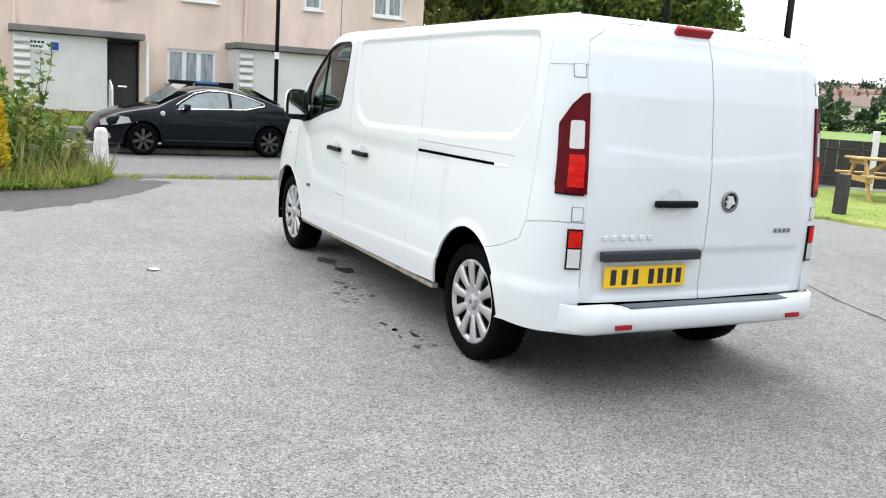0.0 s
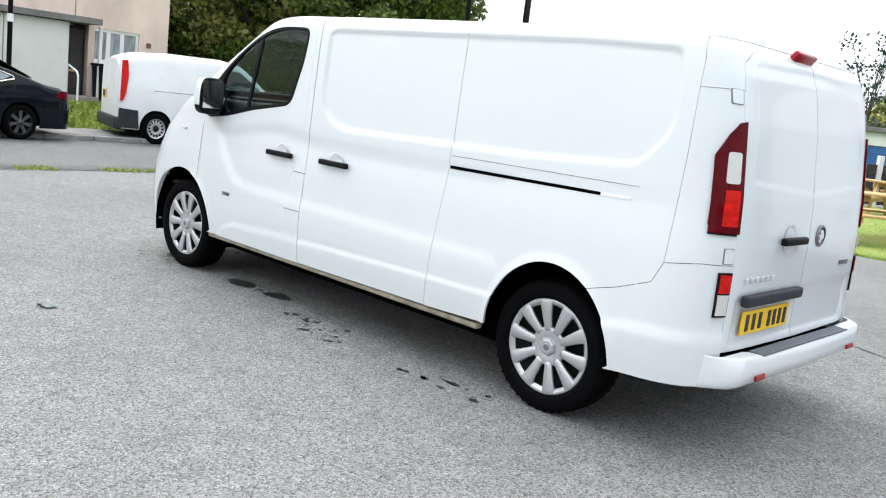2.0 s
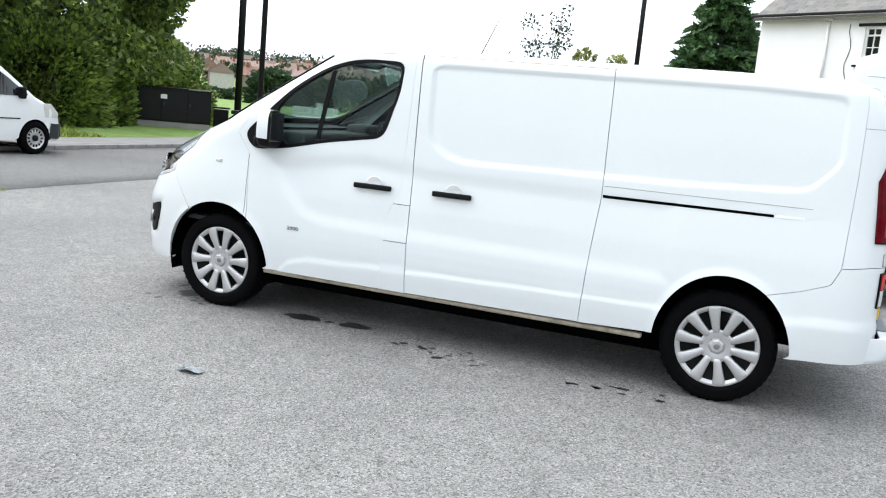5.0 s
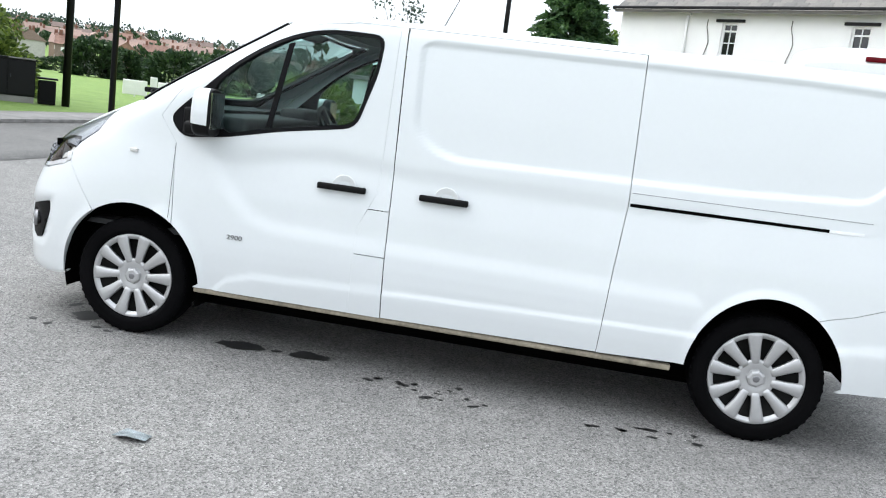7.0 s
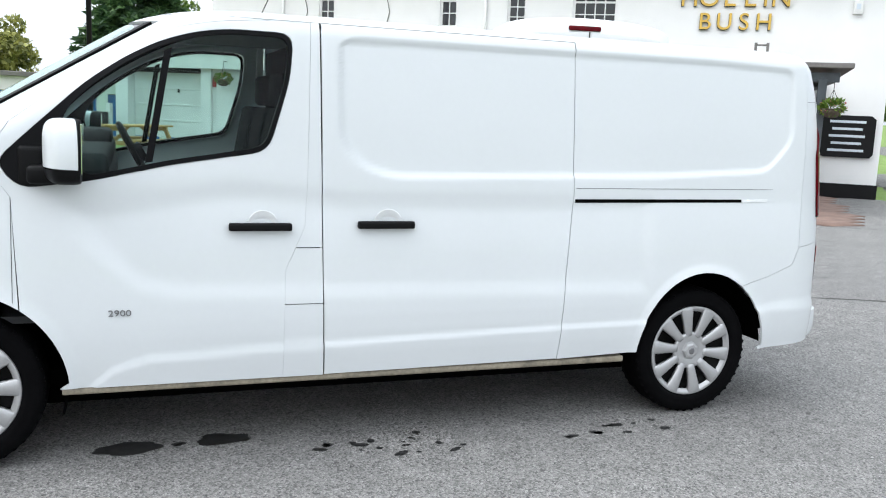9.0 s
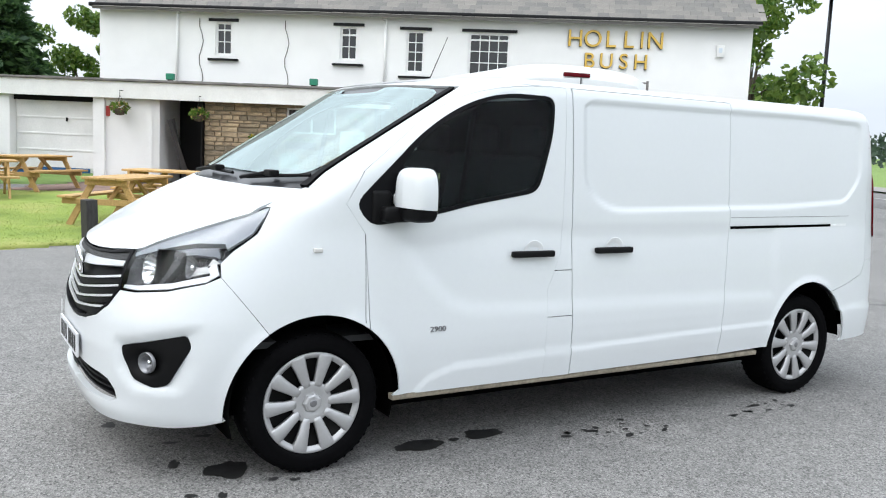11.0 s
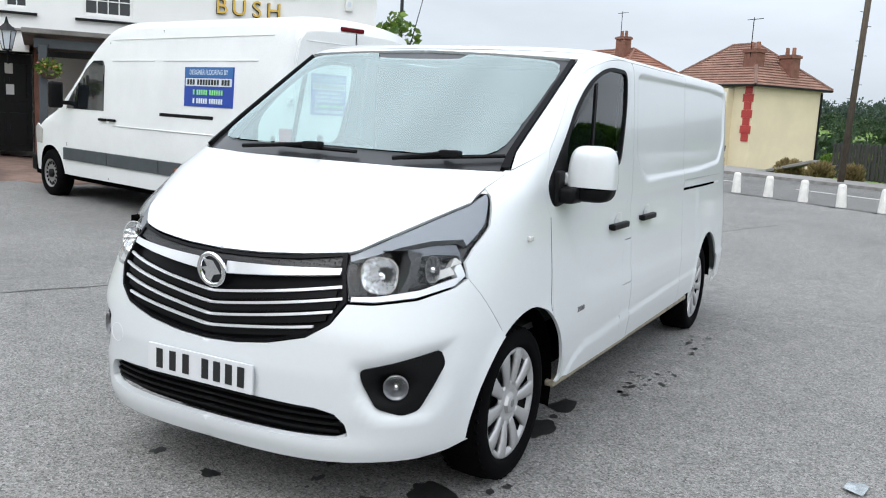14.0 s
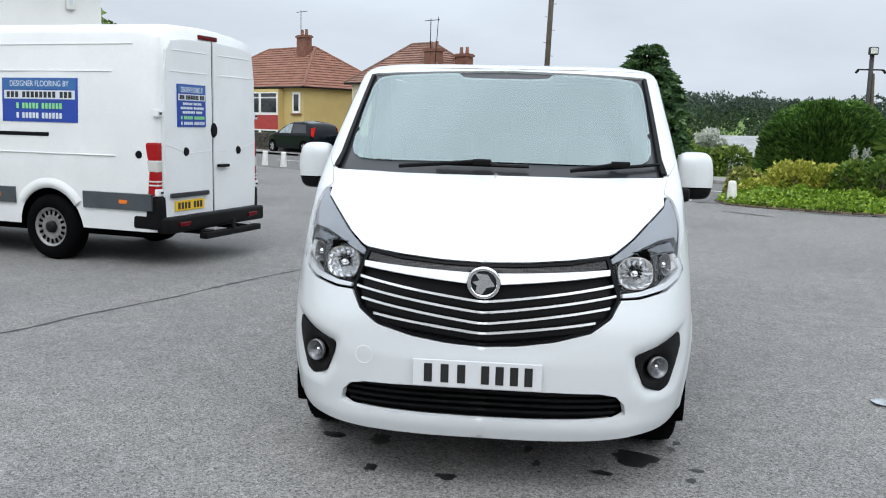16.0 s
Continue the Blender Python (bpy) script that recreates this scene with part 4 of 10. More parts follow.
for k in range(3):
    pl = part("leaning_plank", bx(0.12, 0.03, 1.7, (0, 0, 0.85), 0.004), M_DWOOD)
    p = PUBM @ Vector((-10.45 + 0.10 * k, -0.75 - 0.12 * k, 0))
    pl.matrix_world = Matrix.Translation((p.x, p.y, land(p.x, p.y) + 0.02)) @ PUBM.to_3x3().to_4x4() @ pose(0, 0, 0, 12, -9 - 3 * k, 8)
    tagged(pl, "dark plank leaning in the recess of the wall", "plank", "leaning planks")
# bay under the grey canopy
bay = thing("bay_front", "", "")
bay.parent = pub
tagged(bay, "stone base with white bay window")
bc = part("stone_base", bx(5.2, 0.20, 1.0, (-0.45, -0.12, 0.40)), M_MORTAR, bay)
lay_stones(bc, -3.0, 2.15, 0.0, 0.90, -0.235, (), 170)
part("bay_sill", bx(5.3, 0.22, 0.07, (-0.45, -0.14, 0.93), 0.008), M_FASCIA, bay)
window(bay, 0.45, 2.06, 0.97, 2.38, 2, 2, -0.02, 0.07, 0.06, None, label="white framed bay window", transom=1.92)
window(bay, -1.35, 0.40, 0.97, 2.38, 3, 2, -0.16, 0.06, 0.05, None, label="white framed bay window", transom=1.92)
window(bay, -3.10, -1.40, 0.97, 2.38, 3, 2, -0.16, 0.06, 0.05, None, label="white framed bay window", transom=1.92)
part("window_notice", bx(0.20, 0.006, 0.28, (1.62, -0.06, 1.25)), M_PAPER, bay)
part("header", bx(6.4, 0.2, 0.24, (-0.9, -0.12, 2.50)), M_GREYPAINT, bay)
can = thing("canopy", "", "")
can.parent = pub
tagged(can, "grey timber canopy on posts")
part("beam", join(bx(6.7, 0.14, 0.17, (-0.85, -4.35, 2.46), 0.01), bx(0.14, 4.3, 0.17, (2.38, -2.2, 2.46)), bx(0.14, 4.3, 0.17, (-4.1, -2.2, 2.46))), M_GREYPAINT, can)
part("canopy_roof", bx(7.1, 4.75, 0.09, (-0.85, -2.25, 2.60), 0.015, 2, Matrix.Rotation(radians(-1.5), 4, 'X')), M_GREYCON, can)
for x in (-4.05, -1.6, 0.55, 2.22):
    part("post", bx(0.15, 0.15, 2.75, (x, -4.38, 1.05), 0.012), M_GREYPAINT, can)
    part("post_casing", bx(0.19, 0.19, 0.75, (x, -4.38, 0.30), 0.01), M_GREYPAINT, can)
for x, y_ in ((-0.6, -2.0), (1.6, -3.5), (-2.6, -3.6)):
    part("roof_lamp", join(bx(0.22, 0.16, 0.16, (x, y_, 2.78), 0.02), bx(0.05, 0.05, 0.1, (x, y_, 2.68))), M_BLACKPAINT, can)
part("flue", join(rod((1.1, -0.9, 2.6), (1.1, -0.9, 3.35), 0.03, 8), rod((1.35, -0.9, 2.6), (1.35, -0.9, 3.35), 0.03, 8), rod((1.1, -0.9, 3.3), (1.35, -0.9, 3.3), 0.02, 6)), M_GREYCON, can)
bb = part("chalk_board", prism([(2.66, 1.0), (2.78, 0.92), (3.75, 0.92), (3.82, 1.0), (3.82, 1.78), (3.72, 1.86), (2.78, 1.86), (2.66, 1.78)], 0.05, 'XZ', (0, -0.05, 0)), M_BLACKPAINT, pub, "black notice board with pale writing")
for k in range(5):
    part("chalk_bar", bx(0.75 - 0.12 * (k % 2), 0.006, 0.055, (3.24, -0.08, 1.72 - 0.16 * k)), M_PALEV, bb)
part("plinth", bx(1.9, 0.06, 0.36, (3.04, -0.03, 0.14)), M_BLACKPAINT, pub, "black painted plinth")


def basket(X_, Y_, Z_, seed, label="hanging flower basket on the pub wall"):
    m = PUBM @ Matrix.Translation((X_, Y_, Z_))
    t = thing("hanging_basket", label, "hanging basket", m, "hanging baskets")
    part("bowl", lathe([(0.0, -0.17), (0.10, -0.15), (0.16, -0.07), (0.18, 0.0), (0.17, 0.0)], 18, 'Z'), M_BARK, t, "", True)
    part("chains", join(*[rod((0.17 * math.cos(a), 0.17 * math.sin(a), 0), (0, 0, 0.34), 0.005, 4) for a in (0.3, 2.4, 4.5)], rod((0, 0, 0.34), (0, 0, 0.46), 0.006, 4), rod((0, 0, 0.46), (0, 0.22, 0.46), 0.010, 5)), M_BLACKPAINT, t)
    r = np.random.RandomState(seed)
    d = r.normal(size=(330, 3))
    d /= np.linalg.norm(d, axis=1, keepdims=True)
    p = d * np.array((0.22, 0.22, 0.15)) * (0.6 + 0.5 * r.rand(330, 1)) + (0, 0, 0.03)
    v, f = cards(p[:260], 0.055, d[:260], seed)
    quads("foliage", v, f, M_IVY, t)
    v, f = cards(p[260:] * 1.05, 0.04, d[260:], seed + 1, 1.0)
    quads("flowers", v, f, M_PETAL, t)


for k, (X_, Y_, Z_) in enumerate(((-11.75, YX - 0.30, 2.12), (-9.70, YX - 0.25, 2.05), (-5.70, YX - 0.20, 2.06), (-3.95, -4.55, 1.98), (0.62, -4.60, 1.98), (2.40, -4.60, 1.90))):
    basket(X_, Y_, Z_, 20 + k)
for k, X_ in enumerate((-8.14, -7.18)):
    t = thing("window_box", "black trough of flowers fixed to the stone wall", "planter", PUBM @ Matrix.Translation((X_, YX + 0.08, 1.40)), "wall planters")
    part("trough", prism([(-0.38, 0.08), (0.38, 0.08), (0.34, -0.10), (-0.34, -0.10)], 0.2, 'XZ'), M_BLACK, t)
    r = np.random.RandomState(70 + k)
    p = np.stack([r.uniform(-0.36, 0.36, 240), r.uniform(-0.1, 0.08, 240), 0.08 + 0.12 * r.rand(240)], 1)
    v, f = cards(p[:190], 0.05, None, 71 + k)
    quads("foliage", v, f, M_IVY, t)
    v, f = cards(p[190:] + (0, 0, 0.03), 0.045, None, 72 + k, 1.0)
    quads("flowers", v, f, M_FLOWER, t)
lan = thing("wall_lantern", "black hexagonal lantern on a bracket over the pub door", "lantern", PUBM @ Matrix.Translation((-4.70, YX - 0.75, 2.62)))
lg = lathe([(0.09, -0.22), (0.17, 0.14)], 6, 'Z')
part("glass", lg, M_PALEV, lan)
part("frame", join(*[rod((0.09 * math.cos(k * math.pi / 3), 0.09 * math.sin(k * math.pi / 3), -0.22), (0.17 * math.cos(k * math.pi / 3), 0.17 * math.sin(k * math.pi / 3), 0.14), 0.010, 5) for k in range(6)], cyl(0.10, 0.10, 0.03, 6, Matrix.Translation((0, 0, -0.25)))), M_BLACKPAINT, lan)
part("cap", join(cyl(0.21, 0.06, 0.14, 6, Matrix.Translation((0, 0, 0.14))), cyl(0.05, 0.012, 0.14, 6, Matrix.Translation((0, 0, 0.28)))), M_BLACKPAINT, lan)
part("bracket", join(rod((0, 0, -0.25), (0, 0.62, -0.32), 0.018, 6), rod((0, 0.62, -0.5), (0, 0.62, -0.1), 0.02, 6)), M_BLACKPAINT, lan)
for X_ in (-10.55, -6.85):
    t = thing("roof_floodlight", "small green floodlight on the flat roof edge", "floodlight", PUBM @ Matrix.Translation((X_, YX - 0.02, 2.86)), "roof floodlights")
    part("lamp", bx(0.20, 0.14, 0.16, (0, 0, 0.12), 0.02), surface("green_lamp", (0.02, 0.20, 0.12), 0.4), t)
    part("foot", bx(0.12, 0.1, 0.05, (0, 0, 0.02)), M_BLACKPAINT, t)


# ---- beer garden ----
def picnic_table(name, label, wood, m):
    t = thing(name, label, "picnic table", m, "picnic tables")
    for k in range(5):
        part("top_board", bx(1.8, 0.135, 0.038, (0, -0.29 + 0.145 * k, 0.755), 0.005, 1), wood, t)
    for s in (1, -1):
        for k in range(2):
            part("bench_board", bx(1.8, 0.125, 0.038, (0, s * (0.57 + 0.135 * k), 0.445), 0.005, 1), wood, t)
    for x in (-0.72, 0.72):
        for s in (1, -1):
            part("leg", bx(0.045, 0.10, 0.90, (x, s * 0.44, 0.365), 0.004, 1, Matrix.Rotation(radians(s * 30), 4, 'X')), wood, t)
        part("seat_bearer", bx(0.045, 1.50, 0.095, (x + 0.045, 0, 0.375), 0.004, 1), wood, t)
        part("top_bearer", bx(0.045, 0.72, 0.095, (x + 0.045, 0, 0.69), 0.004, 1), wood, t)
        part("brace", bx(0.62, 0.045, 0.07, (x * 0.62, 0, 0.55), 0.004, 1, Matrix.Rotation(radians(36 if x > 0 else -36), 4, 'Y') ), wood, t)
    return t


def stand(x, y, rz):
    return Matrix.Translation((x, y, land(x, y) + 0.035)) @ pose(0, 0, 0, 0, 0, rz)


first = picnic_table("picnic_table", "new pale pine picnic table standing on the lawn", M_WOOD, stand(*TABLES[0]))
for q in TABLES[1:]:
    copy_thing(first, stand(*q))
picnic_table("picnic_table", "dark weathered picnic table by the pub door", M_DWOOD, stand(*DARK_TABLE))


def bollard_post(x, y, h=0.62, lean=(0, 0)):
    t = tagged(part("wooden_post", bx(0.17, 0.17, h + 0.3, (0, 0, h / 2 - 0.15), 0.012, 2), M_DWOOD), "dark square timber post at the lawn edge", "post", "lawn edge posts")
    t.matrix_world = Matrix.Translation((x, y, land(x, y) + 0.0)) @ pose(0, 0, 0, lean[0], lean[1], 20)


for k, (x, y) in enumerate(((5.08, -8.40), (3.0, -8.35), (0.75, -9.40), (-0.62, -10.42), (-1.45, -11.35), (-2.45, -12.6))):
    bollard_post(x, y, (0.66, 0.6, 0.64, 0.62, 0.60, 0.62)[k], (rng.uniform(-3, 3), rng.uniform(-4, 4)))
ch = thing("garden_chair", "pale green plastic garden armchair by the stone wall", "chair", PUBM @ Matrix.Translation((-7.38, YX - 0.32, pubat(-7.38, YX - 0.32) + 0.02)) @ pose(0, 0, 0, 0, 0, 10))
part("seat", bx(0.46, 0.44, 0.03, (0, 0, 0.42), 0.012, 2), M_CLOTH, ch, "", True)
for k in range(5):
    part("back_slat", bx(0.06, 0.02, 0.42, (-0.17 + 0.085 * k, 0.24, 0.66), 0.008, 2, Matrix.Rotation(radians(-12), 4, 'X')), M_CLOTH, ch)
part("back_rim", join(*[rod((0.25 * math.cos(a), 0.27, 0.72 + 0.20 * math.sin(a)), (0.25 * math.cos(a + 0.35), 0.27, 0.72 + 0.20 * math.sin(a + 0.35)), 0.02, 6) for a in np.arange(0, 3.1, 0.35)]), M_CLOTH, ch)
for sx in (1, -1):
    part("arm", bx(0.06, 0.46, 0.025, (sx * 0.27, 0.0, 0.63), 0.010, 2), M_CLOTH, ch)
    for sy in (1, -1):
        part("leg", rod((sx * 0.22, sy * 0.18, 0.42), (sx * 0.27, sy * 0.24, 0.0), 0.022, 6, 0.016), M_CLOTH, ch)
    part("arm_post", rod((sx * 0.27, -0.20, 0.63), (sx * 0.24, -0.2, 0.42), 0.018, 6), M_CLOTH, ch)


# garden fence
def fence_run(a, b, n, h, label):
    t = thing("garden_fence", label, "fence", kind="structure")
    a, b = Vector(a), Vector(b)
    d = b - a
    ang = math.degrees(math.atan2(d.y, d.x))
    post = bx(0.13, 0.13, h + 0.35, (0, 0, (h + 0.25) / 2), 0.02, 2)
    pm = bpy.data.meshes.new("post")
    post.to_mesh(pm)
    post.free()
    pm.materials.append(M_FASCIA)
    bd = bx(0.138, 0.02, h, (0, 0, h / 2 + 0.05), 0.003, 1)
    bmh = bpy.data.meshes.new("board")
    bd.to_mesh(bmh)
    bd.free()
    bmh.materials.append(M_DWOOD)
    for k in range(n + 1):
        p = a.lerp(b, k / n)
        o = new("post", pm)
        o.parent = t
        o.matrix_world = Matrix.Translation((p.x, p.y, land(p.x, p.y) - 0.02)) @ pose(0, 0, 0, 0, 0, ang)
    m = int(d.length / 0.125)
    for k in range(min(m, 290)):
        p = a.lerp(b, (k + 0.5) / m)
        o = new("board", bmh)
        o.parent = t
        o.matrix_world = Matrix.Translation((p.x, p.y, land(p.x, p.y))) @ pose(0, 0.024 * (k % 2), 0, 0, rng.uniform(-0.6, 0.6), ang)
    for z in (0.25, h - 0.15):
        for k in range(n):
            p, q = a.lerp(b, k / n), a.lerp(b, (k + 1) / n)
            part("rail", rod((p.x, p.y, land(p.x, p.y) + z), (q.x, q.y, land(q.x, q.y) + z), 0.035, 4), M_DWOOD, t)
    return t


fence_run((3.45, -20.9, 0), (9.76, -11.65, 0), 5, 1.0, "dark board fence with pale concrete posts")
shrub("garden_bush", "airy green bush in front of the garden fence", 7.75, -15.1, (1.0, 0.8, 1.75), 2600, 0.12, M_LEAF, 31)
shrub("garden_bush", "low bush with small yellow flowers by the fence", 7.3, -14.3, (0.5, 0.4, 0.5), 900, 0.09, M_IVY, 32)
shrub("yellow_flower_bush", "sprinkling of yellow flowers on the bush by the fence", 7.28, -14.25, (0.5, 0.4, 0.53), 60, 0.07, M_FLOWER, 33, 1.0)
# blades over the lawn
r_ = np.random.RandomState(5)
bp = np.stack([r_.uniform(-2, 9, 60000), r_.uniform(-14, -7, 60000)], 1)
bp = np.array([q for q in bp if in_lawn(*q)])
bp3 = np.stack([bp[:, 0], bp[:, 1], [land(*q) + 0.05 for q in bp]], 1)
v, f = cards(bp3 - np.array((0, 0, 0.025)), 0.018, np.tile((0, 0, 1.0), (len(bp3), 1)), 6, 2.6, 0.7)
quads("lawn_grass", v, f, M_LAWNBLADE, None, "short mown grass blades on the lawn", "stuff")


# ---- the white panel van ----
# Plan sections by height: half width, nose, start of the nose's curve, its squareness, tail.
def table(rows):
    a = np.array(rows)
    return lambda z: np.interp(z, a[:, 0], a[:, 1])


VW = table([(0.18, 0.905), (0.30, 0.945), (0.45, 0.966), (0.55, 0.974), (0.62, 0.976), (0.75, 0.973), (0.9, 0.964), (1.03, 0.952), (1.15, 0.940),
            (1.3, 0.932), (1.5, 0.922), (1.7, 0.908), (1.8, 0.899), (1.86, 0.892), (1.90, 0.878), (1.92, 0.852), (1.933, 0.81), (1.94, 0.76)])
VF = table([(0.18, 4.31), (0.24, 4.37), (0.32, 4.40), (0.45, 4.415), (0.6, 4.42), (0.75, 4.405), (0.88, 4.382), (0.98, 4.352), (1.03, 4.318), (1.06, 4.285),
            (1.10, 4.235), (1.15, 4.14), (1.2, 4.04), (1.25, 3.93), (1.30, 3.81), (1.345, 3.70), (1.40, 3.62), (1.87, 2.86), (1.90, 2.80), (1.925, 2.70), (1.94, 2.58)])
VC = table([(0, 3.4), (1.25, 3.4), (1.345, 3.3), (1.87, 2.44), (1.94, 2.26)])
VM = table([(0, 3.5), (0.72, 3.5), (1.0, 2.4), (1.3, 2.4), (1.5, 3.0), (1.94, 3.2)])
VR = table([(0.18, -0.84), (1.0, -0.85), (1.2, -0.84), (1.55, -0.80), (1.75, -0.757), (1.85, -0.715), (1.90, -0.675), (1.925, -0.63), (1.94, -0.57)])
XR, U1, UF, UR, NS = -0.5, 3.4, 1.5, 1.2, 160
ZG = np.linspace(0.18, 1.94, 177)


def sections():
    th = np.linspace(0, math.pi / 2, 800)
    out = []
    for z in ZG:
        c, f, w, m, r = VC(z), VF(z), VW(z), VM(z), VR(z)
        row = []
        for x, y in ((c + (f - c) * np.sin(th) ** (2 / 2.8), w * np.cos(th) ** (2 / m)), (XR - (XR - r) * np.sin(th) ** (2 / 2.6), w * np.cos(th) ** (2 / 9))):
            y = np.abs(y)
            y[-1] = 0
            s = np.r_[0, np.cumsum(np.hypot(np.diff(x), np.diff(y)))]
            k = np.linspace(0, s[-1], NS + 1)
            row += [np.interp(k, s, x), np.interp(k, s, y)]
        out.append(row)
    return np.array(out)


SEC = sections()


def skin(u, z):
    """The van's left skin: u runs from the tail's middle (-1.7) along the side to the nose's middle (4.9)."""
    u, z = np.asarray(u, float), np.clip(np.asarray(z, float), 0.18, 1.94)
    zi = np.clip((z - 0.18) / 0.01, 0, len(ZG) - 1.001)
    i = zi.astype(int)
    fz = zi - i
    x = XR + (u - XR) / (U1 - XR) * (VC(z) - XR)
    y = VW(z)
    for a, mask, s in ((0, u > U1, (u - U1) / UF), (2, u < XR, (XR - u) / UR)):
        k = np.clip(s, 0, 0.99999) * NS
        j = k.astype(int)
        fs = k - j
        for n in (0, 1):
            g = SEC[:, a + n]
            v = (g[i, j] * (1 - fs) + g[i, j + 1] * fs) * (1 - fz) + (g[i + 1, j] * (1 - fs) + g[i + 1, j + 1] * fs) * fz
            if n == 0:
                x = np.where(mask, v, x)
            else:
                y = np.where(mask, v, y)
    return np.stack([x, y, z], -1)


def skin_normal(u, z):
    e = 0.006
    du = skin(np.minimum(u + e, 4.899), z) - skin(np.maximum(u - e, -1.699), z)
    dz = skin(u, z + e) - skin(u, z - e)
    n = np.cross(dz, du)
    return n / np.maximum(np.linalg.norm(n, axis=-1, keepdims=True), 1e-9)


class Spot(tuple):
    """A place on the skin, which remembers how it was given."""
    kind, own = "", (0, 0)


def spot(kind, a, z, u):
    s = Spot((u, z))
    s.kind, s.own = kind, (a, z)
    return s


def section(z):
    k = min(max((z - 0.18) / 0.01, 0), len(ZG) - 1.001)
    return SEC[int(k)] * (1 - k % 1) + SEC[int(k) + 1] * (k % 1)


def at_x(x, z):
    """A place on the skin by x and height."""
    c = VC(z)
    row = section(z)
    s = np.linspace(0, 1, NS + 1)
    if x > c:
        return spot('x', x, z, U1 + UF * float(np.interp(x, row[0], s)))
    if x < XR:
        return spot('x', x, z, XR - UR * float(np.interp(-x, -row[2], s)))
    return spot('x', x, z, XR + (x - XR) / (c - XR) * (U1 - XR))


def at_y(y, z):
    """A place on the nose by y and height."""
    return spot('y', y, z, U1 + UF * float(np.interp(-y, -section(z)[1], np.linspace(0, 1, NS + 1))))


def at_r(y, z):
    """A place on the tail by y and height."""
    return spot('r', y, z, XR - UR * float(np.interp(-y, -section(z)[3], np.linspace(0, 1, NS + 1))))


def smooth_step(t):
    t = np.clip(t, 0, 1)
    return t * t * (3 - 2 * t)


def edge_distance(p, poly):
    a = np.asarray(poly)
    b = np.roll(a, -1, 0)
    d = b - a
    t = np.clip(((p[:, None] - a) * d).sum(-1) / np.maximum((d * d).sum(-1), 1e-12), 0, 1)
    return np.linalg.norm(p[:, None] - (a + t[..., None] * d), axis=-1).min(1)


def inside(p, poly):
    a = np.asarray(poly)
    b = np.roll(a, -1, 0)
    x, y = p[:, :1], p[:, 1:]
    cond = (a[:, 1] > y) != (b[:, 1] > y)
    with np.errstate(divide='ignore', invalid='ignore'):
        xi = (b[:, 0] - a[:, 0]) * (y - a[:, 1]) / (b[:, 1] - a[:, 1]) + a[:, 0]
    return (cond & (x < xi)).sum(1) % 2 == 1


def rounded(poly, r, n=4):
    """Rounds the corners of an outline."""
    out, k = [], len(poly)
    for i in range(k):
        p, a, b = (Vector(q) for q in (poly[i], poly[i - 1], poly[(i + 1) % k]))
        d1, d2 = a - p, b - p
        q = min(r, d1.length * 0.45, d2.length * 0.45)
        s, e = p + d1.normalized() * q, p + d2.normalized() * q
        for j in range(n + 1):
            t = j / n
            out.append(tuple(s * (1 - t) ** 2 + p * 2 * t * (1 - t) + e * t * t))
    return out


def densify(poly, step, closed=True):
    out = []
    n = len(poly)
    for k in range(n if closed else n - 1):
        a, b = np.array(poly[k]), np.array(poly[(k + 1) % n])
        m = max(1, int(math.ceil(np.linalg.norm(b - a) / step)))
        p, q = poly[k], poly[(k + 1) % n]
        if isinstance(p, Spot) and isinstance(q, Spot) and p.kind == q.kind:
            put = {'x': at_x, 'y': at_y, 'r': at_r}[p.kind]
            out += [tuple(put(p.own[0] + (q.own[0] - p.own[0]) * j / m, p.own[1] + (q.own[1] - p.own[1]) * j / m)) for j in range(m)]
            continue
        out += [tuple(a + (b - a) * j / m) for j in range(m)]
    return out


def shrink(poly, gap, keep):
    a = np.array(poly)
    area = 0.5 * np.sum(a[:, 0] * np.roll(a[:, 1], -1) - np.roll(a[:, 0], -1) * a[:, 1])
    if area < 0:
        a = a[::-1]
    t = np.roll(a, -1, 0) - np.roll(a, 1, 0)
    t /= np.maximum(np.linalg.norm(t, axis=1, keepdims=True), 1e-9)
    out = a + np.stack([-t[:, 1], t[:, 0]], 1) * gap
    if keep is not None:
        on = np.abs(a[:, 0] - keep) < 1e-6
        out[on, 0] = keep
    return out


from mathutils.geometry import delaunay_2d_cdt


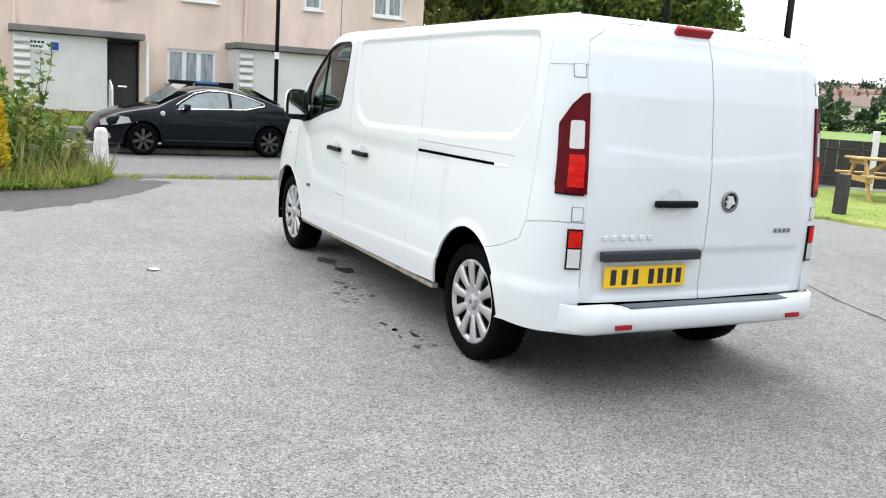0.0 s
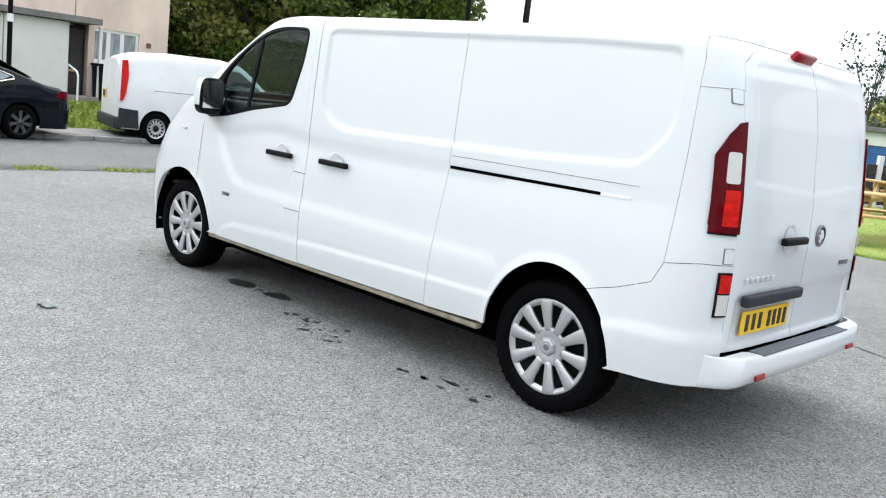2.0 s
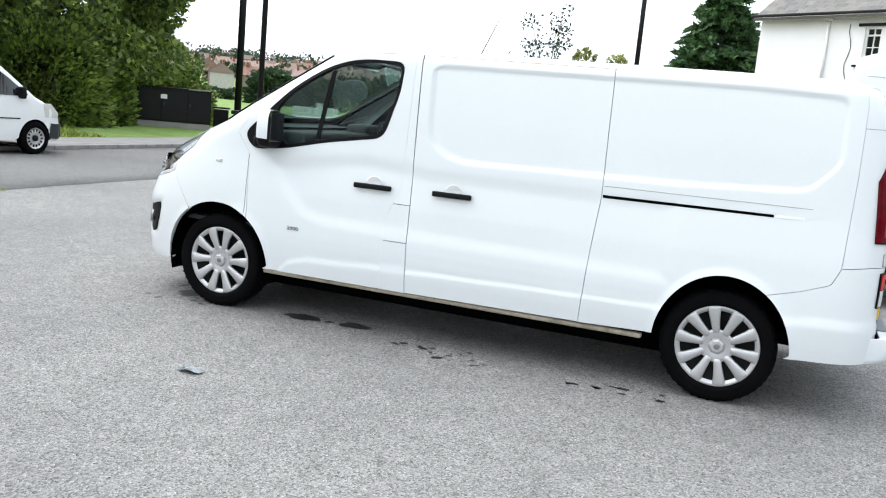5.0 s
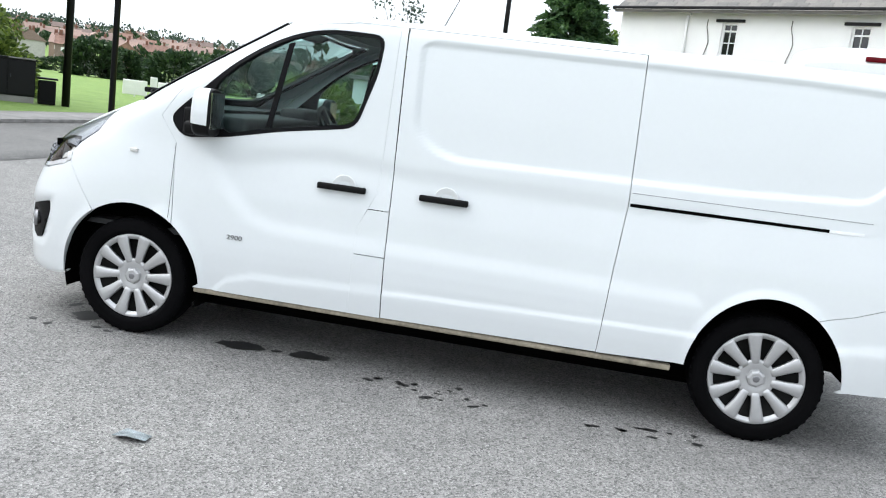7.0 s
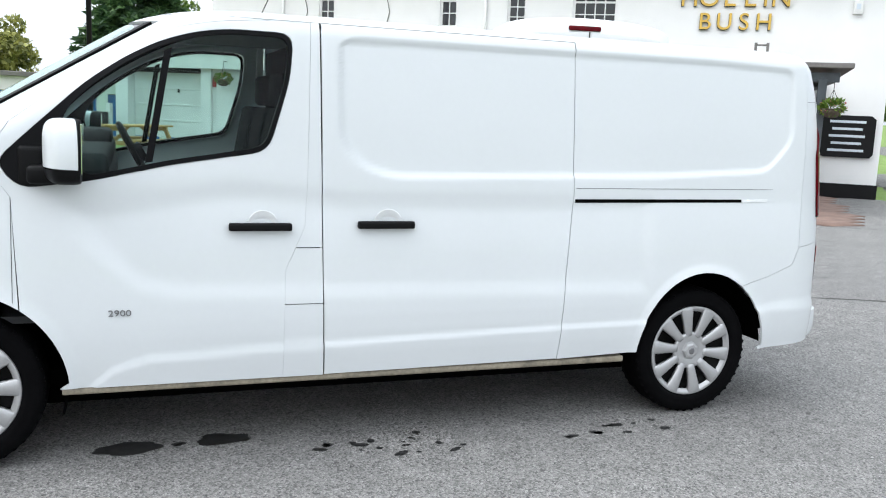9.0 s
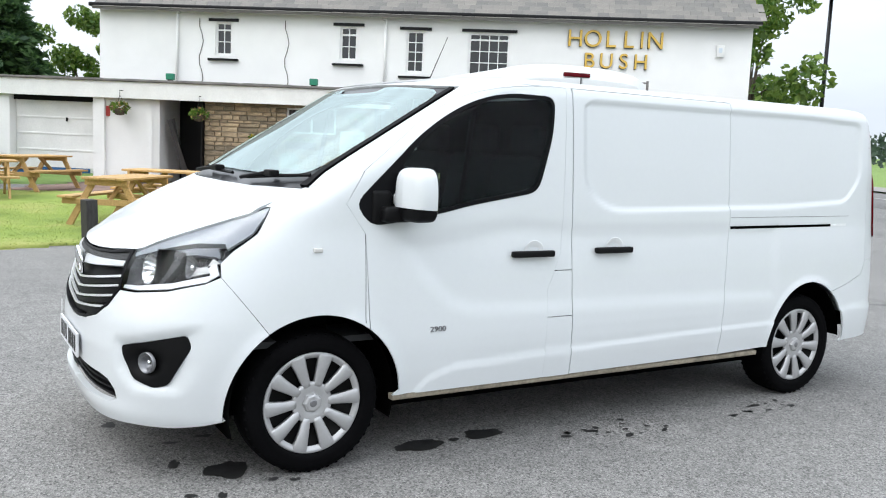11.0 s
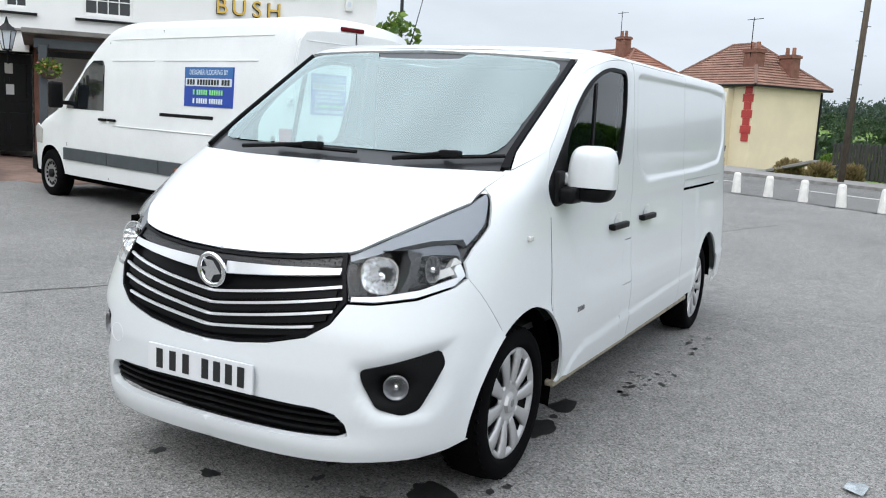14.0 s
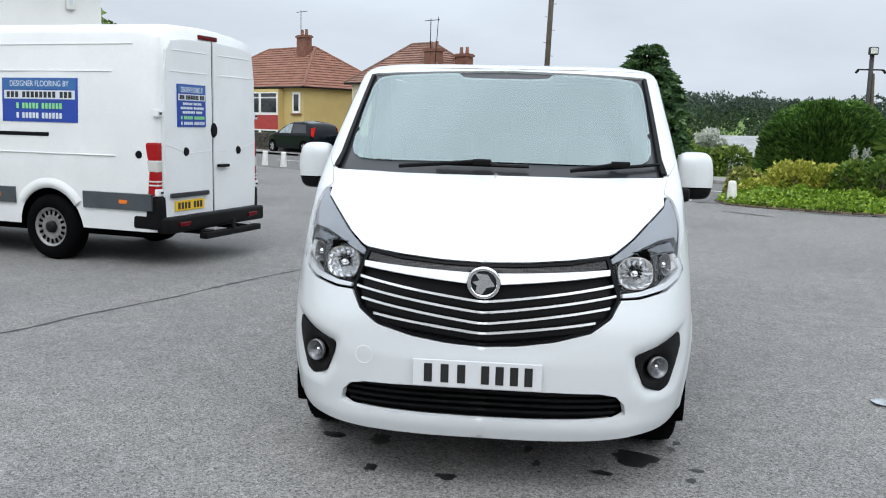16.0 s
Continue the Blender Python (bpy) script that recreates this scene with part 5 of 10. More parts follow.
def skin_panel(name, poly, material, parent, step=0.03, gap=0.002, depth=0.014, lift=0.0, relief=None, holes=(), middle=None, sides=(1, -1), label="", fold=True, fair=True):
    """A body panel: an outline on the skin, filled with small faces, its edges folded inwards. middle: the u of the line where both halves meet."""
    loops = [shrink(densify(poly, step), gap, middle)] + [shrink(densify(h, step), -gap, None) for h in holes]
    lo, hi = loops[0].min(0), loops[0].max(0)
    gx, gz = np.meshgrid(np.arange(lo[0] + step * 0.5, hi[0], step), np.arange(lo[1] + step * 0.5, hi[1], step))
    grid = np.stack([gx.ravel(), gz.ravel()], 1)
    ok = inside(grid, loops[0]) if len(grid) else np.zeros(0, bool)
    for h in loops[1:]:
        ok &= ~inside(grid, h)
    grid = grid[ok]
    for l in loops:
        if len(grid):
            grid = grid[edge_distance(grid, l) > step * 0.45]
    pts, edges, base = [], [], 0
    for l in loops:
        n = len(l)
        edges += [(base + k, base + (k + 1) % n) for k in range(n)]
        pts += [tuple(p) for p in l]
        base += n
    nb = base
    pts += [tuple(p) for p in grid]
    v2, _, f2, ov, _, _ = delaunay_2d_cdt([Vector(p) for p in pts], edges, [], 0, 1e-5)
    v2 = np.array([tuple(v) for v in v2])
    tri = np.array([f for f in f2 if len(f) == 3])
    cen = v2[tri].mean(1)
    ok = inside(cen, loops[0])
    for h in loops[1:]:
        ok &= ~inside(cen, h)
    tri = tri[ok]
    p3, nn = skin(v2[:, 0], v2[:, 1]), skin_normal(v2[:, 0], v2[:, 1])
    off = np.full(len(v2), lift)
    if relief:
        off = off + relief(p3)
    p3 = p3 + nn * off[:, None]
    made = []
    count = {}
    for f in tri:
        for k in range(3):
            e = (f[k], f[(k + 1) % 3])
            count[frozenset(e)] = e if frozenset(e) not in count else None
    rim = [e for e in count.values() if e is not None]
    if middle is not None:
        rim = [e for e in rim if not (abs(v2[e[0], 0] - middle) < 1e-6 and abs(v2[e[1], 0] - middle) < 1e-6)]
    verts, faces = p3.copy(), [tuple(f) for f in tri]
    # the skin's own orientation
    a, b, c = p3[tri[0][0]], p3[tri[0][1]], p3[tri[0][2]]
    if np.dot(np.cross(b - a, c - a), nn[tri[0][0]]) < 0:
        faces = [f[::-1] for f in faces]
    flip = faces[0] != tuple(tri[0])
    if fold:
        used = sorted({k for e in rim for k in e})
        idx = {k: len(verts) + j for j, k in enumerate(used)}
        idx2 = {k: len(verts) + len(used) + j for j, k in enumerate(used)}
        verts = np.concatenate([verts, p3[used], p3[used] - nn[used] * depth])
        for i, j in rim:
            q = (j, i, idx2[i], idx2[j])
            q = (idx[j], idx[i], idx2[i], idx2[j])
            faces.append(q[::-1] if flip else q)
    if middle is not None:
        m = verts * (1, -1, 1)
        n = len(verts)
        faces = faces + [tuple(k + n for k in f)[::-1] for f in faces]
        verts = np.concatenate([verts, m])
        ob = mesh_ob(name, verts, faces, material, parent, label)
        bm = bmesh.new()
        bm.from_mesh(ob.data)
        bmesh.ops.remove_doubles(bm, verts=[v for v in bm.verts if abs(v.co.y) < 2e-3], dist=3e-3)
        bm.to_mesh(ob.data)
        bm.free()
        return [ob]
    for s in sides:
        if s > 0:
            made.append(mesh_ob(name, verts, faces, material, parent, label))
        else:
            made.append(mesh_ob(name, verts * (1, -1, 1), [f[::-1] for f in faces], material, parent, label))
    return made


def arch(cx, cz, rx, rz, z0, z1, n=18):
    """Points of a wheel arch from height z0 ahead of the wheel, over it, to z1 behind it."""
    a0 = math.asin(np.clip((z0 - cz) / rz, -1, 1))
    a1 = math.pi - math.asin(np.clip((z1 - cz) / rz, -1, 1))
    return [(cx + rx * math.cos(a0 + (a1 - a0) * k / n), cz + rz * math.sin(a0 + (a1 - a0) * k / n)) for k in range(n + 1)]


van = thing("panel_van", "white long-wheelbase panel van parked on grey tarmac", "van")
FA = lambda z0, z1, n=18: [at_x(x, z) for x, z in arch(3.498, 0.335, 0.43, 0.435, z0, z1, n)]
X = at_x
PANEL_A = np.array(rounded([(1.95, 1.40), (1.96, 1.85), (0.0, 1.865), (-0.51, 1.845), (-0.525, 1.47), (-0.37, 1.30), (0.3, 1.262), (1.71, 1.238), (1.85, 1.29)], 0.07))
SILL = np.array([(3.0, 0.2), (2.98, 0.36), (2.90, 0.43), (2.76, 0.47), (2.19, 0.495), (0.86, 0.53), (0.30, 0.54), (0.30, 0.2)])
SWAGE = np.array([(3.16, 1.14), (2.99, 0.91), (2.83, 0.75), (2.68, 0.695), (2.2, 0.685), (0.3, 0.66), (0.3, 1.19), (1.9, 1.19), (2.4, 1.24), (2.9, 1.16)])


def side_relief(p):
    q = p[:, [0, 2]]
    out = np.zeros(len(q))
    side = (p[:, 1] > 0.6) & (p[:, 0] < 3.35) & (p[:, 0] > -0.7)
    for poly, amount, soft in ((PANEL_A, -0.012, 0.022), (SILL, 0.009, 0.018), (SWAGE, -0.009, 0.10)):
        d = edge_distance(q, poly)
        out += np.where(inside(q, poly), smooth_step(d / soft), 0) * amount * side
    # rolled lip over the wheel arches
    for cx, rx, rz in ((3.498, 0.43, 0.435), (-0.008, 0.390, 0.440)):
        r = np.hypot((q[:, 0] - cx) / rx, (q[:, 1] - 0.335) / rz)
        out += 0.008 * (1 - smooth_step((r - 1) / 0.12)) * side
    return out


# front wing, doors, sides
wing = [X(3.937, 0.9495)] + FA(0.696, 0.69, 16) + [X(3.27, 1.14), X(3.37, 1.28), X(3.272, 1.438), at_y(0.846, 1.345), X(3.6885, 1.2765), X(3.775, 1.14), X(3.885, 1.06), X(3.935, 1.01)]
skin_panel("front_wing", wing, M_PAINT, van, gap=0.0004, relief=side_relief)
WIN = rounded([(3.24, 1.175), (2.98, 1.207), (2.67, 1.277), (2.26, 1.345), (2.17, 1.65), (2.155, 1.85), (2.42, 1.852), (2.56, 1.832), (2.70, 1.787), (2.84, 1.712), (2.99, 1.605), (3.23, 1.375), (3.325, 1.28)], 0.07)
WIN = [X(x, z) for x, z in WIN]


def curve_through(pts, n=5):
    """A smooth line through points."""
    out = []
    for k in range(len(pts) - 1):
        p0, p1, p2, p3 = (np.array(pts[min(max(j, 0), len(pts) - 1)]) for j in (k - 1, k, k + 1, k + 2))
        for t in np.arange(n) / n:
            out.append(tuple(0.5 * (2 * p1 + (p2 - p0) * t + (2 * p0 - 5 * p1 + 4 * p2 - p3) * t * t + (3 * p1 - p0 - 3 * p2 + p3) * t ** 3)))
    return out + [tuple(pts[-1])]


DLINE = curve_through([(3.27, 1.437), (3.07, 1.594), (2.895, 1.726), (2.70, 1.824), (2.5, 1.874), (2.3, 1.896), (2.08, 1.903)])
DTOP = [X(*p) for p in DLINE]
DOOR = [X(3.27, 1.14), X(3.37, 1.28), *DTOP, X(2.09, 1.20), X(2.10, 1.02), X(2.14, 0.93), X(2.185, 0.83), X(2.19, 0.345), X(3.105, 0.345)] + FA(0.36, 0.69, 10)[::-1][:0]
back_arch = [p for p in arch(3.498, 0.335, 0.43, 0.435, 0.335, 0.335, 40) if p[0] < 3.27 and p[1] > 0.345][::-1]
DOOR = DOOR + [X(*p) for p in back_arch]
# White strip added behind the door seam, so the dark gap reads pale.
skin_panel("door_flange", [X(x, z + 0.02) for x, z in DLINE[1:]] + [X(x, z - 0.02) for x, z in DLINE[:0:-1]], M_PAINT, van, gap=0.0, lift=-0.0035, fold=False)
doors = skin_panel("front_door", DOOR, M_PAINT, van, gap=0.0006, step=0.02, relief=side_relief, holes=[WIN])
skin_panel("door_pillar", [X(2.08, 1.903), X(2.043, 1.905), X(2.022, 0.93), X(2.14, 0.93), X(2.10, 1.02), X(2.09, 1.20)], M_PAINT, van, gap=0.0002, relief=side_relief)
skin_panel("door_pillar", [X(2.14, 0.926), X(2.022, 0.926), X(2.017, 0.68), X(2.187, 0.68), X(2.185, 0.83)], M_PAINT, van, gap=0.0002, relief=side_relief)
skin_panel("door_pillar", [X(2.187, 0.676), X(2.017, 0.676), X(2.008, 0.345), X(2.19, 0.345)], M_PAINT, van, gap=0.0002, relief=side_relief)
slide = skin_panel("sliding_door", [X(2.041, 1.905), X(2.020, 0.93), X(2.015, 0.68), X(2.005, 0.345), X(0.83, 0.355), X(0.806, 0.80), X(0.779, 1.146), X(0.795, 1.905)], M_PAINT, van, step=0.014, gap=0.0030, relief=side_relief)
rear_arch = [p for p in arch(-0.008, 0.335, 0.390, 0.440, 0.335, 0.335, 40)]
ra_up = [X(*p) for p in rear_arch if p[1] > 0.34 and not (p[0] < -0.2 and p[1] < 0.70)][::-1]
ra_low = [X(*p) for p in rear_arch if p[1] > 0.34 and (p[0] < -0.2 and p[1] < 0.70)][::-1]
quarter = [X(0.795, 1.905), X(0.779, 1.146), X(0.806, 0.80), X(0.83, 0.355)] + ra_up[::-1] + [X(-0.2275, 0.7005), X(-0.39, 0.745), X(-0.552, 0.808), X(-0.594, 0.902), X(-0.606, 1.4), X(-0.601, 1.80), X(-0.585, 1.905)]
skin_panel("rear_quarter", quarter, M_PAINT, van, gap=0.0004, step=0.014, relief=side_relief)
corner = ra_low + [X(-0.2285, 0.699), X(-0.392, 0.744), X(-0.554, 0.807), X(-0.596, 0.902), X(-0.75, 0.925), at_r(0.77, 0.925), at_r(0.77, 0.380), X(-0.74, 0.370), X(-0.37, 0.350)]
SILLB = np.array([(-0.2, 0.3), (-0.2, 0.565), (-0.45, 0.59), (-1.0, 0.63), (-1.0, 0.3)])


def corner_relief(p):
    q = p[:, [0, 2]]
    d = edge_distance(q, SILLB)
    return np.where(inside(q, SILLB), smooth_step(d / 0.02), 0) * 0.012 + side_relief(p)


skin_panel("bumper_corner", corner, M_PAINT, van, gap=0.0009, relief=corner_relief, label="white rear bumper corner")
MR = -1.7
frame_poly = [X(-0.596, 0.904), X(-0.75, 0.927), at_r(0.77, 0.927), at_r(0.776, 1.66), at_r(0.756, 1.80), at_r(0.66, 1.862), (MR, 1.885), (MR, 1.93)] + [at_r(y, 1.93) for y in (0.3, 0.5, 0.6)] + [X(-0.58, 1.93), X(-0.585, 1.908), X(-0.602, 1.80), X(-0.607, 1.4)]
skin_panel("rear_frame", frame_poly, M_PAINT, van, middle=MR, gap=0.0003)
REARP = np.array(rounded([(0.70, 1.29), (0.675, 1.815), (-0.3, 1.845), (-0.3, 1.215)], 0.05))


def rear_relief(p):
    q = p[:, [1, 2]]
    out = np.where(inside(q, REARP), smooth_step(edge_distance(q, REARP) / 0.014), 0) * -0.0035
    out = out - 0.012 * smooth_step((0.80 - q[:, 1]) / 0.05) * smooth_step((0.72 - q[:, 0]) / 0.05) * smooth_step((q[:, 1] - 0.53) / 0.03)
    return out


rear_door = [at_r(0.7665, 0.525), at_r(0.775, 1.66), at_r(0.755, 1.799), at_r(0.659, 1.8605), at_r(0.3, 1.875), at_r(0.0025, 1.881), at_r(0.0025, 0.515)]
rdoors = skin_panel("rear_door", rear_door, M_PAINT, van, step=0.013, gap=0.0003, relief=rear_relief)

# roof
us = np.r_[np.linspace(-1.7, XR, 26)[:-1], np.linspace(XR, U1, 60)[:-1], np.linspace(U1, 4.9, 30)]
rows = [skin(us, np.full(len(us), z)) for z in (1.905, 1.915, 1.925, 1.933, 1.94)]
edge = rows[-1]
for t in np.linspace(0.08, 1, 12):
    p = edge.copy()
    p[:, 1] *= 1 - t
    ends = smooth_step(np.minimum((p[:, 0] + 0.57) / 0.5, (2.58 - p[:, 0]) / 0.5))
    p[:, 2] = 1.94 + 0.024 * (1 - (p[:, 1] / 0.76) ** 2) * ends
    rows.append(p)
rv = np.concatenate(rows)
nu = len(us)
rf = [(r * nu + k, r * nu + k + 1, (r + 1) * nu + k + 1, (r + 1) * nu + k) for r in range(len(rows) - 1) for k in range(nu - 1)]
rv, rf = np.concatenate([rv, rv * (1, -1, 1)]), [f[::-1] for f in rf] + [tuple(k + len(rv) for k in f) for f in rf]
roof = mesh_ob("roof", rv, rf, M_PAINT, van)
bm = bmesh.new()
bm.from_mesh(roof.data)
bmesh.ops.remove_doubles(bm, verts=bm.verts, dist=2e-3)
bmesh.ops.recalc_face_normals(bm, faces=bm.faces)
bm.to_mesh(roof.data)
bm.free()
# two roof channels
for s in (1, -1):
    part("roof_channel", bx(2.6, 0.012, 0.006, (0.75, 0.71 * s, 1.944), 0.002), M_PAINT2, van)

# nose
MF = 4.9
Y = at_y
bonnet = [(MF, 1.005), Y(0.18, 1.010), Y(0.36, 1.022), Y(0.525, 1.040), Y(0.551, 1.049), Y(0.621, 1.093), Y(0.681, 1.137), Y(0.758, 1.193), Y(0.803, 1.225), X(3.689, 1.277), Y(0.8455, 1.3435), Y(0.6, 1.342), Y(0.3, 1.342), (MF, 1.342)]


def bonnet_relief(p):
    y = np.abs(p[:, 1])
    return -0.010 * smooth_step((0.62 - y) / 0.12) * smooth_step((p[:, 2] - 1.02) / 0.05) * smooth_step((1.36 - p[:, 2]) / 0.05)


# Same added backing behind the bonnet edge, to lighten its gap.
skin_panel("wing_flange", [X(3.72, 1.262), X(3.66, 1.262), Y(0.862, 1.352), Y(0.826, 1.352)], M_PAINT, van, gap=0.0, lift=-0.006, fold=False)
skin_panel("bonnet", bonnet, M_PAINT, van, step=0.022, middle=MF, relief=bonnet_relief)
pillar = [Y(0.846, 1.350), Y(0.826, 1.42), Y(0.820, 1.60), Y(0.813, 1.75), Y(0.807, 1.868), (MF, 1.893), (MF, 1.925)] + [Y(y, 1.912) for y in (0.3, 0.5, 0.7)] + [X(x, z + 0.0015) for x, z in DLINE[::-1] if x > 2.25]
skin_panel("windscreen_pillar", pillar, M_PAINT, van, step=0.022, gap=0.0004, middle=MF)
screen_out = [(MF, 1.345), Y(0.3, 1.345), Y(0.6, 1.345), Y(0.840, 1.352), Y(0.821, 1.42), Y(0.815, 1.60), Y(0.808, 1.75), Y(0.801, 1.864), Y(0.4, 1.880), (MF, 1.890)]
screen_in = [(MF, 1.402), Y(0.3, 1.400), Y(0.55, 1.398), Y(0.66, 1.400), Y(0.712, 1.407), Y(0.747, 1.424), Y(0.766, 1.452), Y(0.772, 1.50), Y(0.774, 1.62), Y(0.770, 1.76), Y(0.765, 1.800), Y(0.748, 1.832), Y(0.715, 1.848), Y(0.65, 1.857), Y(0.4, 1.869), Y(0.27, 1.873), Y(0.235, 1.846), Y(0.15, 1.842), (MF, 1.842)]
surround = screen_out + screen_in[::-1]
skin_panel("windscreen_surround", surround, M_FRIT, van, step=0.022, middle=MF, gap=0.001, lift=-0.011, label="black windscreen surround")
skin_panel("pillar_trim", [Y(0.838, 1.353), Y(0.8195, 1.42), Y(0.8135, 1.60), Y(0.8065, 1.75), Y(0.7995, 1.858), Y(0.780, 1.858), Y(0.786, 1.75), Y(0.792, 1.60), Y(0.797, 1.42), Y(0.808, 1.353)], M_SATIN, van, step=0.018, gap=0.0, lift=0.009, depth=0.024, label="black pillar trim beside the windscreen")
for ob in skin_panel("windscreen", [p if p[0] == MF else (p[0] - 0.004, p[1]) for p in screen_in], M_SCREEN, van, step=0.022, middle=MF, gap=-0.002, lift=-0.002, fold=False, label="pale reflecting windscreen glass"):
    ob.visible_shadow = False
GR = [(MF, 1.000), Y(0.18, 1.004), Y(0.36, 1.016), Y(0.522, 1.038), Y(0.545, 0.96), Y(0.572, 0.872), Y(0.53, 0.79), Y(0.45, 0.735), Y(0.3, 0.695), Y(0.15, 0.673), (MF, 0.664)]
grille = thing("grille", "", "")
grille.parent = van
tagged(grille, "black grille with chrome strips")
skin_panel("backing", GR, M_SATIN, grille, step=0.03, gap=0.001, middle=MF, lift=-0.030, fold=False)
skin_panel("rim", GR + [(MF, 0.676)] + [Y(0.15, 0.685), Y(0.3, 0.707), Y(0.445, 0.747), Y(0.52, 0.797), Y(0.558, 0.872), Y(0.531, 0.96), Y(0.508, 1.024), Y(0.36, 1.004), Y(0.18, 0.993)] + [(MF, 0.989)], M_SATIN, grille, step=0.02, gap=0.0005, middle=MF, lift=0.002, depth=0.035)


def strip(name, zc, zo, y0, y1, h0, h1, material, lift, depth=0.02):
    ys = np.linspace(y0, y1, 14)
    zz = lambda y: zc + (zo - zc) * (y / 0.53) ** 1.15
    lo = [Y(float(y), zz(y)) for y in ys]
    hi = [Y(float(y), zz(y) + h0 + (h1 - h0) * (y - y0) / (y1 - y0)) for y in ys][::-1]
    if y0 == 0:
        lo[0], hi[-1] = (MF, lo[0][1]), (MF, hi[-1][1])
        skin_panel(name, lo + hi, material, grille, step=0.02, gap=0.0, middle=MF, lift=lift, depth=depth)
    else:
        skin_panel(name, lo + hi, material, grille, step=0.02, gap=0.0, lift=lift, depth=depth)


for zc, zo, y1 in ((0.842, 0.915, 0.548), (0.797, 0.872, 0.556), (0.752, 0.828, 0.530), (0.710, 0.778, 0.47)):
    strip("chrome_strip", zc, zo, 0, y1, 0.010, 0.010, M_SILVER, -0.004, 0.012)
    strip("slat", zc - 0.026, zo - 0.026, 0, y1 - 0.02, 0.022, 0.022, M_BLACK, -0.014, 0.02)
strip("chrome_bar", 0.915, 0.962, 0.055, 0.525, 0.046, 0.022, M_SILVER, 0.004)


# perforated black band above the chrome bar; the shade in its holes is painted as near-black dots
m_perf, t_, b_ = nodes_of("black_painted_holes")
vo = t_.nodes.new("ShaderNodeTexVoronoi")
vo.inputs["Scale"].default_value = 80
vo.inputs["Randomness"].default_value = 0.15
co_ = t_.nodes.new("ShaderNodeTexCoord")
link(t_, co_.outputs["Object"], vo.inputs["Vector"])
link(t_, ramp(t_, vo.outputs["Distance"], [(0.30, (0.002, 0.002, 0.002)), (0.40, (0.016, 0.016, 0.017))]), b_.inputs["Base Color"])
bump_in(t_, b_, ramp(t_, vo.outputs["Distance"], [(0.30, (0, 0, 0)), (0.42, (1, 1, 1))]), 0.8, 0.004)
b_.inputs["Roughness"].default_value = 0.45
skin_panel("mesh_band", [(MF, 0.952), Y(0.2, 0.958), Y(0.36, 0.975), Y(0.515, 0.993), Y(0.508, 1.026), Y(0.36, 1.006), Y(0.18, 0.994), (MF, 0.990)], m_perf, grille, step=0.02, gap=0.0, middle=MF, lift=-0.006)
nose_z = 0.928
bx0 = float(VF(nose_z)) + 0.012
badge = thing("front_badge", "", "")
badge.parent = van
part("ring", lathe([(0.052, 0), (0.070, 0), (0.072, 0.008), (0.066, 0.016), (0.056, 0.014), (0.052, 0.006)], 36), M_CHROME, badge, "", True, pose(bx0, 0, nose_z, 0, 0, -90) @ pose(0, 0, 0, -8))
part("disc", lathe([(0, 0.004), (0.053, 0.004), (0.053, 0.0)], 36), M_GREYP, badge, "", True, pose(bx0, 0, nose_z, 0, 0, -90) @ pose(0, 0, 0, -8))
part("emblem", join(prism([(-0.048, -0.012), (-0.016, 0.038), (0.036, 0.042), (0.018, 0.012), (0.048, 0.004), (0.028, -0.012), (0.034, -0.040), (0.006, -0.050), (-0.012, -0.020)], 0.010)), M_CHROME, badge, "plain chrome emblem", False, pose(bx0 + 0.008, 0, nose_z, 0, 0, -90) @ pose(0, 0, 0, -8))

# bumper
LG = [(MF, 0.345), Y(0.2, 0.347), Y(0.45, 0.352), Y(0.57, 0.357), Y(0.615, 0.375), Y(0.605, 0.42), Y(0.57, 0.458), Y(0.50, 0.474), Y(0.3, 0.478), (MF, 0.478)]
FOG = rounded([Y(0.652, 0.628), Y(0.74, 0.650), Y(0.868, 0.695), Y(0.880, 0.64), Y(0.822, 0.465), Y(0.78, 0.447), Y(0.705, 0.480), Y(0.66, 0.58)], 0.02)
front_arch = [p for p in arch(3.498, 0.335, 0.43, 0.435, 0.305, 0.335, 60) if p[0] > 3.74 and p[1] > 0.30]
bump_poly = [(MF, 0.661), Y(0.15, 0.670), Y(0.3, 0.692), Y(0.452, 0.732), Y(0.533, 0.787), Y(0.576, 0.862), Y(0.66, 0.862), Y(0.78, 0.880), Y(0.86, 0.918), X(3.938, 0.9492), X(3.740, 0.6952)] + [X(*p) for p in front_arch[::-1] if p[1] < 0.685] + [X(3.90, 0.312), X(4.0, 0.290), Y(0.8, 0.274), Y(0.5, 0.264), Y(0.2, 0.259), (MF, 0.259)] + LG


def bumper_relief(p):
    y, z = np.abs(p[:, 1]), p[:, 2]
    out = 0.010 * smooth_step((0.40 - z) / 0.10) * (1 - smooth_step((y - 0.6) / 0.2))
    fp = np.array([(0.60, 0.66), (0.74, 0.69), (0.905, 0.745), (0.905, 0.55), (0.86, 0.42), (0.70, 0.42), (0.62, 0.52)])
    q = np.stack([y, z], 1)
    out = out - 0.022 * np.where(inside(q, fp), smooth_step(edge_distance(q, fp) / 0.05), 0)
    r = np.hypot((p[:, 0] - 3.498) / 0.43, (z - 0.335) / 0.435)
    return out + 0.008 * (1 - smooth_step((r - 1) / 0.12)) * (p[:, 0] < 4.15)


